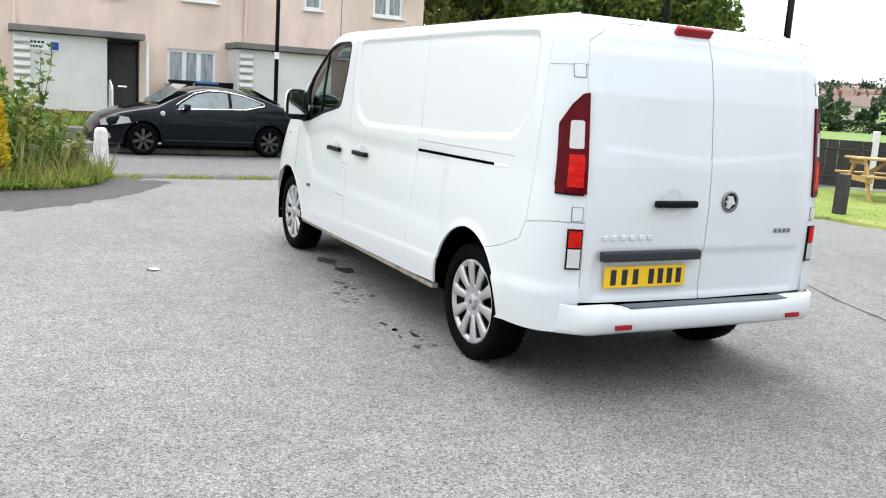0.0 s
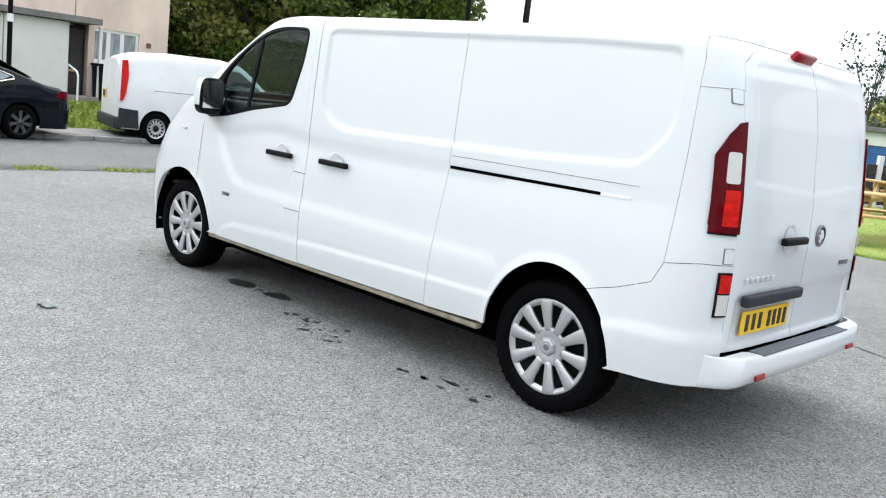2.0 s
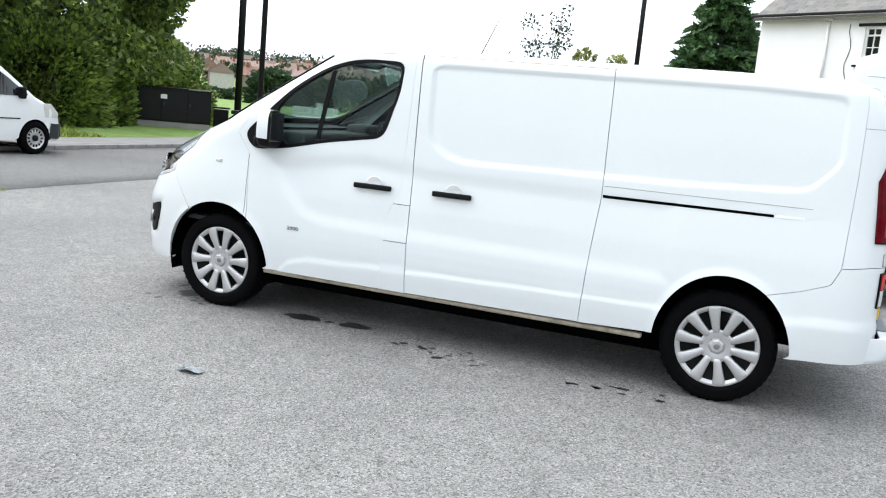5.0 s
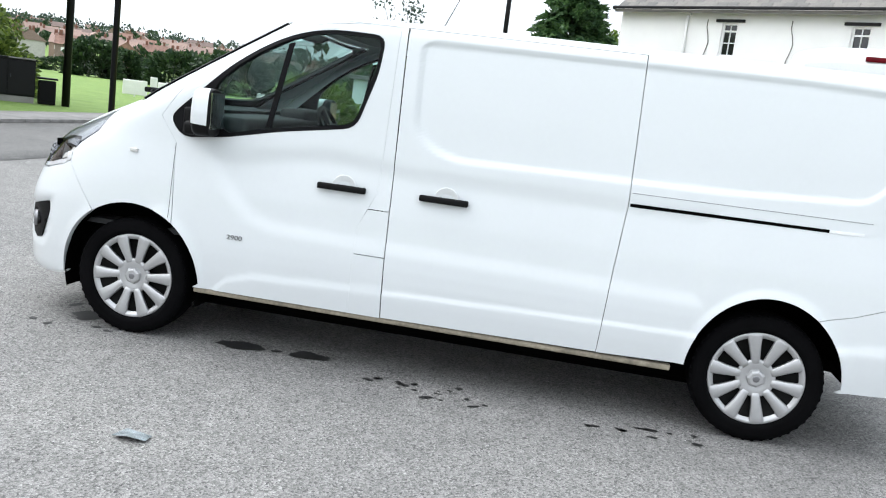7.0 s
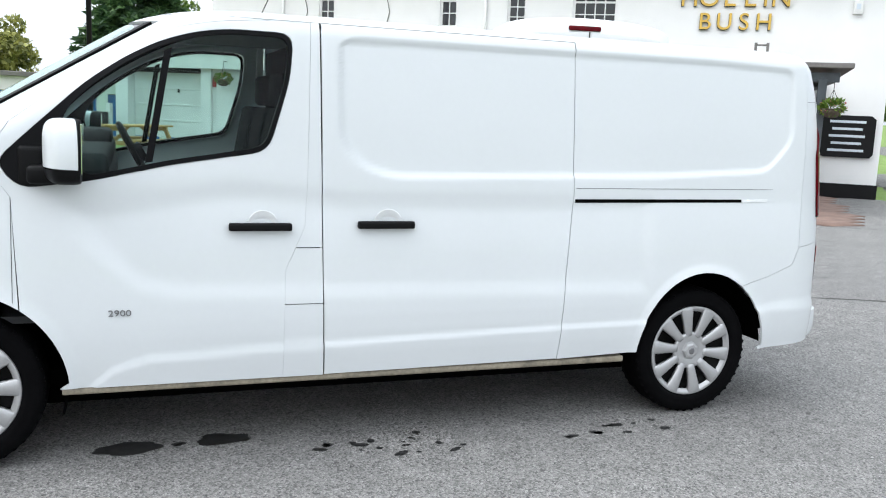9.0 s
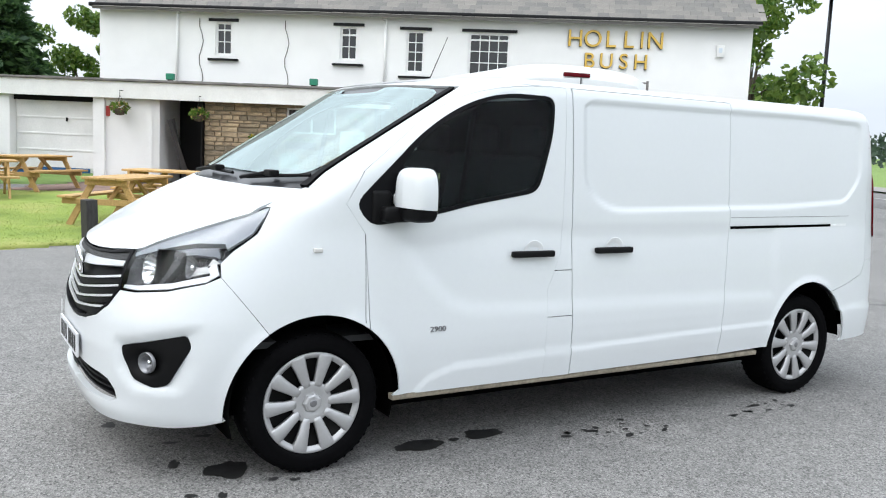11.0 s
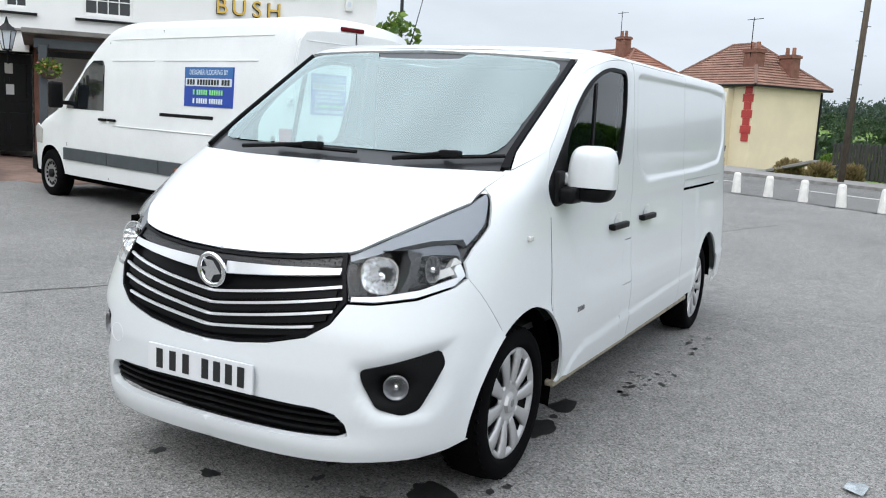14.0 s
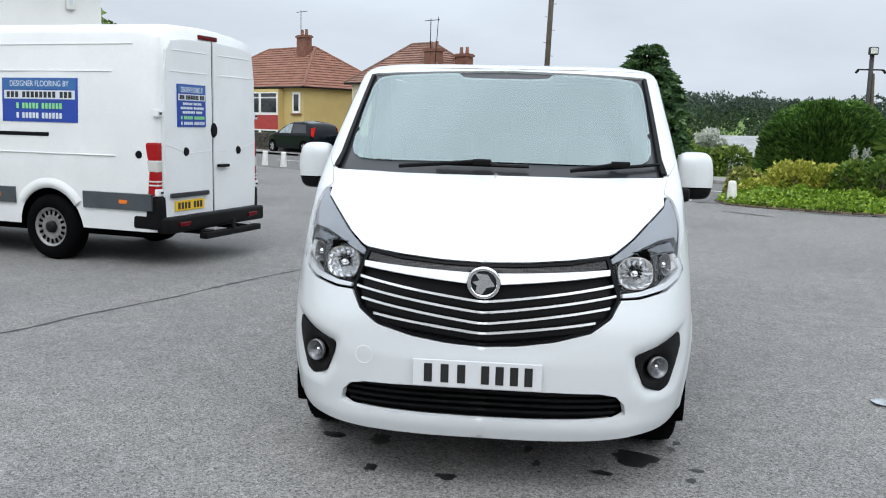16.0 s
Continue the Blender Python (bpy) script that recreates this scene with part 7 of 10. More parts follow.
for ya, za, yb, zb, yc, zc in ((0.36, 1.352, 0.80, 1.395, 0.40, 1.362), (-0.48, 1.352, 0.16, 1.372, -0.30, 1.376)):
    wip = thing("wiper", "", "")
    wip.parent = van
    tagged(wip, "black windscreen wiper")
    ym = (yb + yc) / 2
    part("blade", tube([on_screen(yc + (yb - yc) * k / 6, zc + (zb - zc) * k / 6, 0.012) for k in range(7)], 0.009), M_BLACK, wip)
    part("arm", join(rod(on_screen(ya, za, 0.02), on_screen(ym, (zb + zc) / 2, 0.035), 0.010, 6), bx(0.05, 0.09, 0.03, on_screen(ym, (zb + zc) / 2, 0.03), 0.008)), M_BLACK, wip)
part("cowl", prism([(3.30, -0.72), (3.60, -0.5), (3.66, 0), (3.60, 0.5), (3.30, 0.72), (3.2, 0.72), (3.2, -0.72)], 0.02, 'XY', (0, 0, 1.325)), M_BLACK, van)

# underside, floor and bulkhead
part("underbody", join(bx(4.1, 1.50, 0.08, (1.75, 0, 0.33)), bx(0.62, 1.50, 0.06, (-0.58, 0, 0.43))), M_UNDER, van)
# Unseen boxes added low under the floor to block light and darken the ground.
part("chassis", join(bx(3.3, 1.25, 0.20, (1.75, 0, 0.27), 0.03, 1), bx(0.45, 1.0, 0.12, (-0.22, 0, 0.38), 0.03, 1)), M_UNDER, van, "unseen chassis boxes added to deepen the shade under the van")
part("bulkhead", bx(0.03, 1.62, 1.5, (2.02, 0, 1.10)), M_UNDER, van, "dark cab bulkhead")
part("cab_floor", bx(1.9, 1.7, 0.03, (2.98, 0, 0.62)), M_DASH, van)
part("headlining", bx(0.7, 1.4, 0.02, (2.30, 0, 1.885)), surface("grey_headlining", (0.22, 0.22, 0.21), 0.9), van)
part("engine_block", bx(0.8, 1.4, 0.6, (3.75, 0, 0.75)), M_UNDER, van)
dash = thing("dashboard", "", "")
dash.parent = van
part("top", bx(0.62, 1.66, 0.10, (3.22, 0, 1.265), 0.035, 3), M_DASH, dash, "", True)
part("front", bx(0.30, 1.62, 0.40, (3.05, 0, 1.05), 0.05, 3), M_DASH, dash, "", True)
part("binnacle", bx(0.20, 0.42, 0.10, (3.02, -0.42, 1.33), 0.04, 3), M_DASH, dash, "", True)
part("steering_wheel", join(lathe([(0.185 + 0.016 * math.cos(a), 0.016 * math.sin(a)) for a in np.linspace(0, 2 * math.pi, 9)], 36, 'Z'), bx(0.36, 0.05, 0.03), bx(0.05, 0.2, 0.03, (0, -0.09, 0)), cyl(0.06, 0.05, 0.05, 16)), M_BLACK, van, "black steering wheel", True, Matrix.Translation((2.80, -0.42, 1.24)) @ pose(0, 0, 0, 0, -62, 0))


def seat(y, w):
    st = thing("seat", "", "")
    st.parent = van
    tagged(st, "dark cloth van seat")
    part("cushion", bx(0.5, w, 0.16, (2.50, y, 0.88), 0.05, 3), M_SEAT, st, "", True)
    part("backrest", bx(0.14, w, 0.62, (2.18, y, 1.22), 0.05, 3, Matrix.Rotation(radians(-10), 4, 'Y')), M_SEAT, st, "", True)
    part("headrest", bx(0.09, 0.25, 0.17, (2.09, y, 1.62), 0.035, 3), M_SEAT, st, "", True)


seat(-0.45, 0.48)
seat(0.12, 0.44)
seat(0.58, 0.40)


def van_wheel(y_sign, x, steer=0.0):
    w = thing("wheel", "", "")
    w.parent = van
    tagged(w, "black tyre with silver multi-spoke cover")
    base = Matrix.Translation((x, 0.815 * y_sign, 0.338)) @ pose(0, 0, 0, 0, 0, 0 if y_sign > 0 else 180)
    tyre = lathe([(0.238, 0.060), (0.243, 0.086), (0.252, 0.100), (0.272, 0.110), (0.276, 0.1085), (0.290, 0.111), (0.318, 0.105), (0.333, 0.088), (0.3395, 0.05), (0.341, 0.0), (0.3395, -0.05), (0.333, -0.088), (0.30, -0.108), (0.24, -0.09)], 64)
    part("tyre", tyre, M_TYRE, w, "", True, base)
    gr = bmesh.new()
    for k in range(44):
        for yy, sk in ((0.070, 28), (0.0, -20), (-0.070, 28)):
            b = bx(0.016, 0.052, 0.008, (0, yy, 0.3305 if yy else 0.3362), rot=Matrix.Rotation(radians(sk), 4, 'Z'))
            bmesh.ops.transform(b, matrix=Matrix.Rotation(2 * math.pi * (k + (0.5 if yy == 0 else 0)) / 44, 4, 'Y'), verts=b.verts)
            me = bpy.data.meshes.new("t")
            b.to_mesh(me)
            b.free()
            gr.from_mesh(me)
            bpy.data.meshes.remove(me)
    part("tread", gr, M_TYRE, w, "", False, base)
    part("rim", lathe([(0.244, 0.08), (0.225, 0.05), (0.20, 0.03), (0.10, 0.02), (0.0, 0.02)], 32), M_STEEL, w, "", True, base)
    cover = [lathe([(0.214, 0.076), (0.226, 0.088), (0.240, 0.094), (0.246, 0.088), (0.243, 0.078)], 66), lathe([(0.0, 0.080), (0.050, 0.080), (0.058, 0.0835), (0.090, 0.085), (0.099, 0.083), (0.101, 0.070)], 50)]
    for k in range(10):
        sp = bmesh.new()
        out = []
        for r, hw, h, sh in ((0.075, 0.0215, 0.084, 0.0), (0.100, 0.0225, 0.087, 0.001), (0.135, 0.0255, 0.0915, 0.003), (0.170, 0.0295, 0.094, 0.005), (0.205, 0.0345, 0.095, 0.006), (0.228, 0.0385, 0.094, 0.006), (0.241, 0.0405, 0.091, 0.006)):
            out.append([sp.verts.new((sh + c * hw, h - (0.007 if abs(c) > 0.9 else 0), r)) for c in (-1, -0.78, 0.78, 1)])
        for p, q in zip(out, out[1:]):
            for j in range(3):
                sp.faces.new((p[j], p[j + 1], q[j + 1], q[j]))
        r = bmesh.ops.extrude_face_region(sp, geom=sp.faces[:])
        for v in [e for e in r["geom"] if isinstance(e, bmesh.types.BMVert)]:
            v.co.y -= 0.014
        bmesh.ops.recalc_face_normals(sp, faces=sp.faces)
        bmesh.ops.transform(sp, matrix=Matrix.Rotation(2 * math.pi * k / 10 + steer, 4, 'Y'), verts=sp.verts)
        part("spoke", sp, M_HUB, w, "", True, base)
    part("wheel_cover", join(*cover), M_HUB, w, "silver wheel cover ring", True, base)
    cap = part("cap", lathe([(0, 0.098), (0.034, 0.098), (0.044, 0.094), (0.050, 0.080)], 7), M_HUB, w, "silver centre cap", False, base)
    part("cap_emblem", lathe([(0, 0.1005), (0.010, 0.1005), (0.016, 0.100), (0.018, 0.098)], 20), M_BADGE, cap, "", True, base)


for x in (0.0, 3.498):
    for ys_ in (1, -1):
        van_wheel(ys_, x, radians(-17 if x > 1 else 9))


# ---- parked vehicles ----
def lerp_tab(tab):
    xs, ys = [p[0] for p in tab], [p[1] for p in tab]
    return lambda x: float(np.interp(x, xs, ys))


def shell(x0, x1, hub_f, hub_r, hubz, arch, sill, H, hw, cap, nose=0.0):
    """The painted skin of a vehicle: both sides with wheel arches, roof, and a closed nose and tail."""
    xs = sorted(set(np.round(np.r_[np.linspace(x0, x1, 46), hub_r + arch * np.cos(np.linspace(0, math.pi, 15)), hub_f + arch * np.cos(np.linspace(0, math.pi, 15))], 4)))
    rows = []
    for x in xs:
        zb = sill
        for hub in (hub_f, hub_r):
            if abs(x - hub) < arch:
                zb = max(zb, hubz + math.sqrt(arch ** 2 - (x - hub) ** 2))
        top = H(x)
        zw = max(top - cap, zb + 0.05)
        sec = [(hw(x, zb + (zw - zb) * k / 12), zb + (zw - zb) * k / 12) for k in range(13)]
        wt = sec[-1][0]
        for k in range(1, 9):
            a = math.pi / 2 * k / 8
            sec.append((wt * (1 - (1 - math.cos(a)) ** 1.0) if k < 8 else 0.0, zw + (top - zw) * math.sin(a) ** 0.8))
        rows.append([(x, y, z) for y, z in sec] + [(x, -y, z) for y, z in sec[-2::-1]])
    bm = bmesh.new()
    vs = [[bm.verts.new(p) for p in r] for r in rows]
    for a, b in zip(vs, vs[1:]):
        for k in range(len(a) - 1):
            bm.faces.new((a[k], b[k], b[k + 1], a[k + 1]))
    bm.faces.new(vs[0])
    bm.faces.new(vs[-1][::-1])
    bmesh.ops.recalc_face_normals(bm, faces=bm.faces)
    return bm


def decal(pts, hw, off=0.006, thick=0.012, side=1, dens=0.12):
    """A plate that lies on the side skin, from its outline in x and z."""
    p2 = []
    for (a, b), (c, d) in zip(pts, pts[1:] + pts[:1]):
        n = max(1, int(math.hypot(c - a, d - b) / dens))
        p2 += [(a + (c - a) * k / n, b + (d - b) * k / n) for k in range(n)]
    bm = bmesh.new()
    hi = [bm.verts.new((x, side * (hw(x, z) + off), z)) for x, z in p2]
    lo = [bm.verts.new((x, side * (hw(x, z) + off - thick), z)) for x, z in p2]
    bm.faces.new(hi)
    for k in range(len(hi)):
        j = (k + 1) % len(hi)
        bm.faces.new((hi[k], lo[k], lo[j], hi[j]))
    bmesh.ops.triangulate(bm, faces=[f for f in bm.faces if len(f.verts) > 4])
    bmesh.ops.recalc_face_normals(bm, faces=bm.faces)
    return bm


def band(x0, x1, z0, z1, hw, off=0.006, side=1, n=12):
    """A long strip on the side skin."""
    bm = bmesh.new()
    cols = []
    for k in range(n + 1):
        x = x0 + (x1 - x0) * k / n
        cols.append([bm.verts.new((x, side * (hw(x, z) + o), z)) for z, o in ((z0, -0.01), (z0 + 0.006, off), (z1 - 0.006, off), (z1, -0.01))])
    for a, b in zip(cols, cols[1:]):
        for k in range(3):
            bm.faces.new((a[k], b[k], b[k + 1], a[k + 1]))
    bm.faces.new(cols[0])
    bm.faces.new(cols[-1][::-1])
    bmesh.ops.recalc_face_normals(bm, faces=bm.faces)
    return bm


def road_wheel(host, x, y, z, r, rim, wid, side, spokes, mat, style, label=""):
    w = part("wheel", lathe([(rim, wid / 2), (rim + 0.02, wid / 2 + 0.012), (r - 0.04, wid / 2 + 0.008), (r - 0.008, wid / 2 - 0.02), (r, wid / 2 - 0.05), (r, -wid / 2 + 0.04), (r - 0.05, -wid / 2), (rim, -wid / 2)], 36), M_TYRE, host, label, True)
    w.matrix_local = Matrix.Translation((x, y, z)) @ (Matrix() if side > 0 else Matrix.Rotation(math.pi, 4, 'Z'))
    f = wid / 2
    if style == "steel":
        part("rim", lathe([(rim + 0.004, f), (rim - 0.015, f - 0.004), (rim - 0.03, f - 0.035), (rim * 0.72, f - 0.02), (rim * 0.5, f - 0.012), (rim * 0.34, f - 0.03), (0.0, f - 0.028)], 36), mat, w, "", True)
        for k in range(spokes):
            a = 6.283 * k / spokes
            # Near-black blocks on the closed rim stand for the shade in its holes.
            part("vent_hole_shade", bx(0.052, 0.012, 0.030, (rim * 0.74, f - 0.017, 0), 0.005, 1), M_UNDER, w).matrix_local = Matrix.Rotation(a, 4, 'Y')
        part("hub", lathe([(rim * 0.30, f - 0.03), (rim * 0.28, f + 0.012), (rim * 0.16, f + 0.022), (0.0, f + 0.022)], 20), M_STEEL, w, "", True)
    else:
        part("rim", lathe([(rim + 0.006, f), (rim - 0.014, f + 0.002), (rim - 0.03, f - 0.05), (rim - 0.05, f - 0.10), (0.02, f - 0.11)], 36), M_STEEL, w, "", True)
        for k in range(spokes):
            sp = prism([(-0.022, 0.03), (0.022, 0.03), (0.035, rim - 0.01), (-0.035, rim - 0.01)], 0.03, 'XZ', (0, f - 0.022, 0))
            part("spoke", sp, mat, w).matrix_local = Matrix.Rotation(6.283 * k / spokes, 4, 'Y')
        part("hub", lathe([(0.055, f - 0.03), (0.05, f), (0.0, f + 0.004)], 18), mat, w, "", True)
    return w


def plate_bars(host, m, mat, w=0.52, h=0.11, groups=(4, 3)):
    p = part("number_plate", bx(w, 0.012, h, (0, 0, 0), 0.004, 1), mat, host, "number plate with dark bars")
    p.matrix_local = m
    n = sum(groups) + 0.7
    x = -w * 0.43
    for g in groups:
        for k in range(g):
            part("bar", bx(w * 0.86 / n * 0.62, 0.004, h * 0.64, (x + w * 0.43 / n, -0.008, 0)), M_INK, p)
            x += w * 0.86 / n
        x += w * 0.86 / n * 0.7
    return p


M_STEELW = surface("dull_steel_wheel", (0.27, 0.27, 0.27), 0.45, metal=0.4, wear=0.25, scale=9)
# large white trade van
VM = Matrix(((-0.2334, 0.9724, 0, -1.11 - 0.9724 * 0.875), (-0.9724, -0.2334, 0, -5.085 + 0.2334 * 0.875), (0, 0, 1, 0), (0, 0, 0, 1)))
trade_van = thing("trade_van", "large white panel van with blue trade signs parked by the pub", "van", VM)
vH = lerp_tab([(-1.42, 2.53), (-1.2, 2.59), (2.2, 2.62), (2.55, 2.56), (2.9, 2.36), (3.3, 2.08), (3.7, 1.76), (4.08, 1.45), (4.5, 1.28), (4.9, 1.13), (5.15, 0.98), (5.28, 0.80), (5.33, 0.62)])
vW = lerp_tab([(-1.42, 0.93), (-1.36, 0.962), (3.9, 0.962), (4.5, 0.97), (4.95, 0.90), (5.2, 0.78), (5.33, 0.60)])
vP = lerp_tab([(0.3, 0.955), (0.42, 0.975), (0.6, 0.99), (1.1, 1.0), (1.17, 1.0), (1.2, 0.992), (1.45, 0.985), (2.04, 0.962), (2.06, 0.952), (2.3, 0.925), (2.6, 0.90)])


def v_hw(x, z):
    return vW(x) * vP(z) * (1 - 0.10 * s01((x - 2.9) / 1.3) * s01((z - 1.3) / 0.8))


part("body", shell(-1.42, 5.33, 4.325, 0.0, 0.36, 0.43, 0.38, vH, v_hw, 0.16), M_PAINT2, trade_van, "dusty white painted body", True)
part("underbody", bx(6.3, 1.66, 0.5, (1.95, 0, 0.55)), M_UNDER, trade_van)
for sd in (1, -1):
    for a, b, nm in ((-1.36, -0.47, "side_stripe"), (0.47, 1.17, "side_stripe"), (1.19, 2.53, "side_stripe"), (2.56, 3.86, "side_stripe")):
        part(nm, band(a, b, 0.60, 0.785, v_hw, 0.02, sd), M_GREYPAINT, trade_van, "dark grey rubbing strip")
    for x in (-1.0, 0.72):
        part("side_marker", decal([(x - 0.05, 0.67), (x + 0.05, 0.67), (x + 0.05, 0.71), (x - 0.05, 0.71)], v_hw, 0.026, 0.01, sd), M_AMBER, trade_van)
    for x, za, zb in ((1.20, 0.40, 2.44), (2.56, 0.40, 2.3), (3.78, 0.80, 1.40)):
        part("door_seam", band(x - 0.006, x + 0.006, za, zb, v_hw, 0.002, sd, 1), M_INK, trade_van)
    for (x, z, w) in ((-0.9, 1.17, 3.3), (-0.85, 2.05, 2.0), (1.35, 2.05, 1.1), (-1.1, 2.33, 3.6)):
        part("crease", band(x, x + w, z - 0.009, z + 0.009, v_hw, 0.009, sd, 8), M_PAINT2, trade_van)
    part("slide_rail", band(-0.02, 1.18, 1.345, 1.395, v_hw, 0.006, sd), M_SATIN, trade_van, "black sliding door rail")
    lip = bmesh.new()
    arcs = []
    for k in range(23):
        t_ = 0.62 + 1.9 * k / 22
        arcs.append([lip.verts.new((r * math.cos(t_), sd * (v_hw(r * math.cos(t_), 0.36 + r * math.sin(t_)) + o), 0.36 + r * math.sin(t_))) for r, o in ((0.43, 0.0), (0.435, 0.022), (0.50, 0.020), (0.545, -0.002))])
    for p, q in zip(arcs, arcs[1:]):
        for j in range(3):
            lip.faces.new((p[j], q[j], q[j + 1], p[j + 1]))
    part("wheel_arch_lip", lip, M_PAINT2, trade_van, "", True)
    win = part("cab_window", decal([(2.66, 1.36), (2.66, 1.98), (2.72, 2.05), (2.98, 2.05), (3.22, 1.93), (3.62, 1.60), (3.78, 1.42), (3.74, 1.36)], v_hw, 0.006, 0.01, sd), M_PANE, trade_van, "dark cab door glass")
    part("window_divider", band(3.42, 3.46, 1.38, 1.74, v_hw, 0.012, sd, 1), M_SATIN, win)
    for x in (2.40, 2.66):
        part("door_handle", bx(0.20, 0.035, 0.035, (x, sd * (v_hw(x, 1.24) + 0.02), 1.24), 0.012, 2), M_SATIN, trade_van, "black pull handle")
    part("round_lock", lathe([(0.0, 0.012), (0.036, 0.010), (0.042, 0.0)], 18), M_SATIN, trade_van).matrix_local = Matrix.Translation((-1.20, sd * v_hw(-1.2, 1.19), 1.19)) @ (Matrix() if sd > 0 else Matrix.Rotation(math.pi, 4, 'Z'))
    mir = part("wing_mirror", bx(0.10, 0.20, 0.38, (3.72, sd * 1.14, 1.55), 0.045, 3), M_BLACK, trade_van, "black wing mirror", True)
    part("mirror_arm", bx(0.08, 0.16, 0.06, (3.70, sd * 1.00, 1.44), 0.02, 2), M_BLACK, mir)
    lamp = part("tail_lamp", bx(0.16, 0.13, 0.56, (-1.345, sd * 0.884, 1.04), 0.02, 2), M_RED, trade_van, "red and white tail lamp")
    part("white_lens", bx(0.164, 0.134, 0.125, (-1.346, sd * 0.885, 1.075), 0.015, 2), M_CLEARW, lamp)
    part("white_lens", bx(0.164, 0.134, 0.022, (-1.346, sd * 0.885, 0.875), 0.006, 1), M_CLEARW, lamp)
    part("white_lens", bx(0.164, 0.134, 0.022, (-1.346, sd * 0.885, 0.915), 0.006, 1), M_CLEARW, lamp)
    part("headlamp", decal([(4.62, 0.80), (4.55, 1.02), (4.80, 1.10), (5.05, 0.98), (5.06, 0.80)], v_hw, 0.008, 0.02, sd), M_CLEARW, trade_van, "clear headlamp")
    for wx in (0.0, 4.325):
        road_wheel(trade_van, wx, sd * 0.84, 0.36, 0.36, 0.215, 0.23, sd, 16, M_STEELW, "steel", "dark tyre on a silver steel wheel")
# rear doors
VR = -1.42
for sd in (1, -1):
    def ry(y, z):
        return (y, z)
    out = [(sd * 0.008, 0.52), (sd * 0.86, 0.52), (sd * 0.875, 0.78), (sd * 0.875, 1.35), (sd * 0.86, 2.05), (sd * 0.82, 2.28), (sd * 0.74, 2.37), (sd * 0.55, 2.40), (sd * 0.008, 2.42)]
    door = part("rear_door", prism(out, 0.036, 'YZ', (VR - 0.016, 0, 0)), M_PAINT2, trade_van, "white rear door")
    bmd = bmesh.new()
    bmd.from_mesh(door.data)
    bmesh.ops.bevel(bmd, geom=[e for e in bmd.edges if abs(e.verts[0].co.x - e.verts[1].co.x) < 1e-5 and e.verts[0].co.x < VR - 0.03], offset=0.012, segments=2, affect='EDGES')
    bmd.to_mesh(door.data)
    bmd.free()
    part("pressing", bx(0.012, 0.66, 0.014, (VR - 0.034, sd * 0.44, 2.06), 0.004, 1), M_PAINT2, door)
    part("pressing", bx(0.012, 0.62, 0.012, (VR - 0.034, sd * 0.42, 2.28), 0.004, 1), M_PAINT2, door)
    part("pressing", join(rod((VR - 0.030, sd * 0.06, 1.22), (VR - 0.030, sd * 0.45, 1.20), 0.008, 6), rod((VR - 0.030, sd * 0.45, 1.20), (VR - 0.030, sd * 0.84, 1.30), 0.008, 6)), M_PAINT2, door)
    part("round_lock", lathe([(0.0, 0.014), (0.040, 0.012), (0.048, 0.0)], 20), M_SATIN, door, "black round lock").matrix_local = Matrix.Translation((VR - 0.034, sd * 0.50, 1.22)) @ Matrix.Rotation(radians(90), 4, 'Z')
    for z in (0.80, 1.62):
        hg = part("hinge", bx(0.05, 0.12, 0.075, (VR + 0.005, sd * 0.90, z), 0.012, 2), M_PAINT2, door)
        part("bolt", cyl(0.012, 0.012, 0.02, 8, Matrix.Translation((VR - 0.02, sd * 0.91, z)) @ Matrix.Rotation(radians(-90), 4, 'Y')), M_GREYP, hg)
part("door_gap", bx(0.012, 0.010, 1.9, (VR - 0.022, 0, 1.47)), M_INK, trade_van)
part("oval_lock", lathe([(0.0, 0.016), (0.050, 0.014), (0.058, 0.0)], 20), M_SATIN, trade_van, "black oval lock").matrix_local = Matrix.Translation((VR - 0.036, -0.01, 1.45)) @ Matrix.Rotation(radians(90), 4, 'Z') @ Matrix.Diagonal((1, 1, 1.45, 1))
hd = part("door_handle", bx(0.045, 0.20, 0.035, (VR - 0.06, -0.16, 1.05), 0.012, 2), M_SATIN, trade_van, "black rear handle")
part("recess", lathe([(0.0, 0.004), (0.06, 0.003), (0.07, 0.0)], 20), M_PAINT2, hd).matrix_local = Matrix.Translation((VR - 0.036, -0.16, 1.06)) @ Matrix.Rotation(radians(90), 4, 'Z')
part("plate_lamp_strip", bx(0.04, 0.66, 0.05, (VR - 0.05, 0.46, 0.76), 0.01, 2), M_GREYP, trade_van, "dark grey strip over the plate")
plate_bars(trade_van, Matrix.Translation((VR - 0.042, 0.46, 0.645)) @ Matrix.Rotation(radians(-90), 4, 'Z'), M_YELLOW)
part("rear_bumper", join(bx(0.16, 1.86, 0.17, (-1.46, 0, 0.455), 0.035, 3), bx(0.36, 0.16, 0.36, (-1.27, 0.868, 0.585), 0.045, 4), bx(0.36, 0.16, 0.36, (-1.27, -0.868, 0.585), 0.045, 4)), M_BLACK, trade_van, "dark plastic rear bumper", True)
for sd in (1, -1):
    part("reflector", bx(0.02, 0.20, 0.05, (-1.545, sd * 0.66, 0.455), 0.008, 1), M_DRED, trade_van)
step = part("tow_bar", bx(0.10, 1.10, 0.07, (-1.62, -0.10, 0.31), 0.015, 2), M_BLACK, trade_van, "black towing step")
for y in (-0.4, 0.25):
    part("bracket", bx(0.40, 0.05, 0.06, (-1.42, y, 0.33), 0.008, 1), M_BLACK, step)
part("tow_ball", join(cyl(0.025, 0.02, 0.12, 12, Matrix.Translation((-1.66, -0.08, 0.34))), cyl(0.06, 0.06, 0.02, 12, Matrix.Translation((-1.60, 0.36, 0.345)))), M_STEEL, step)
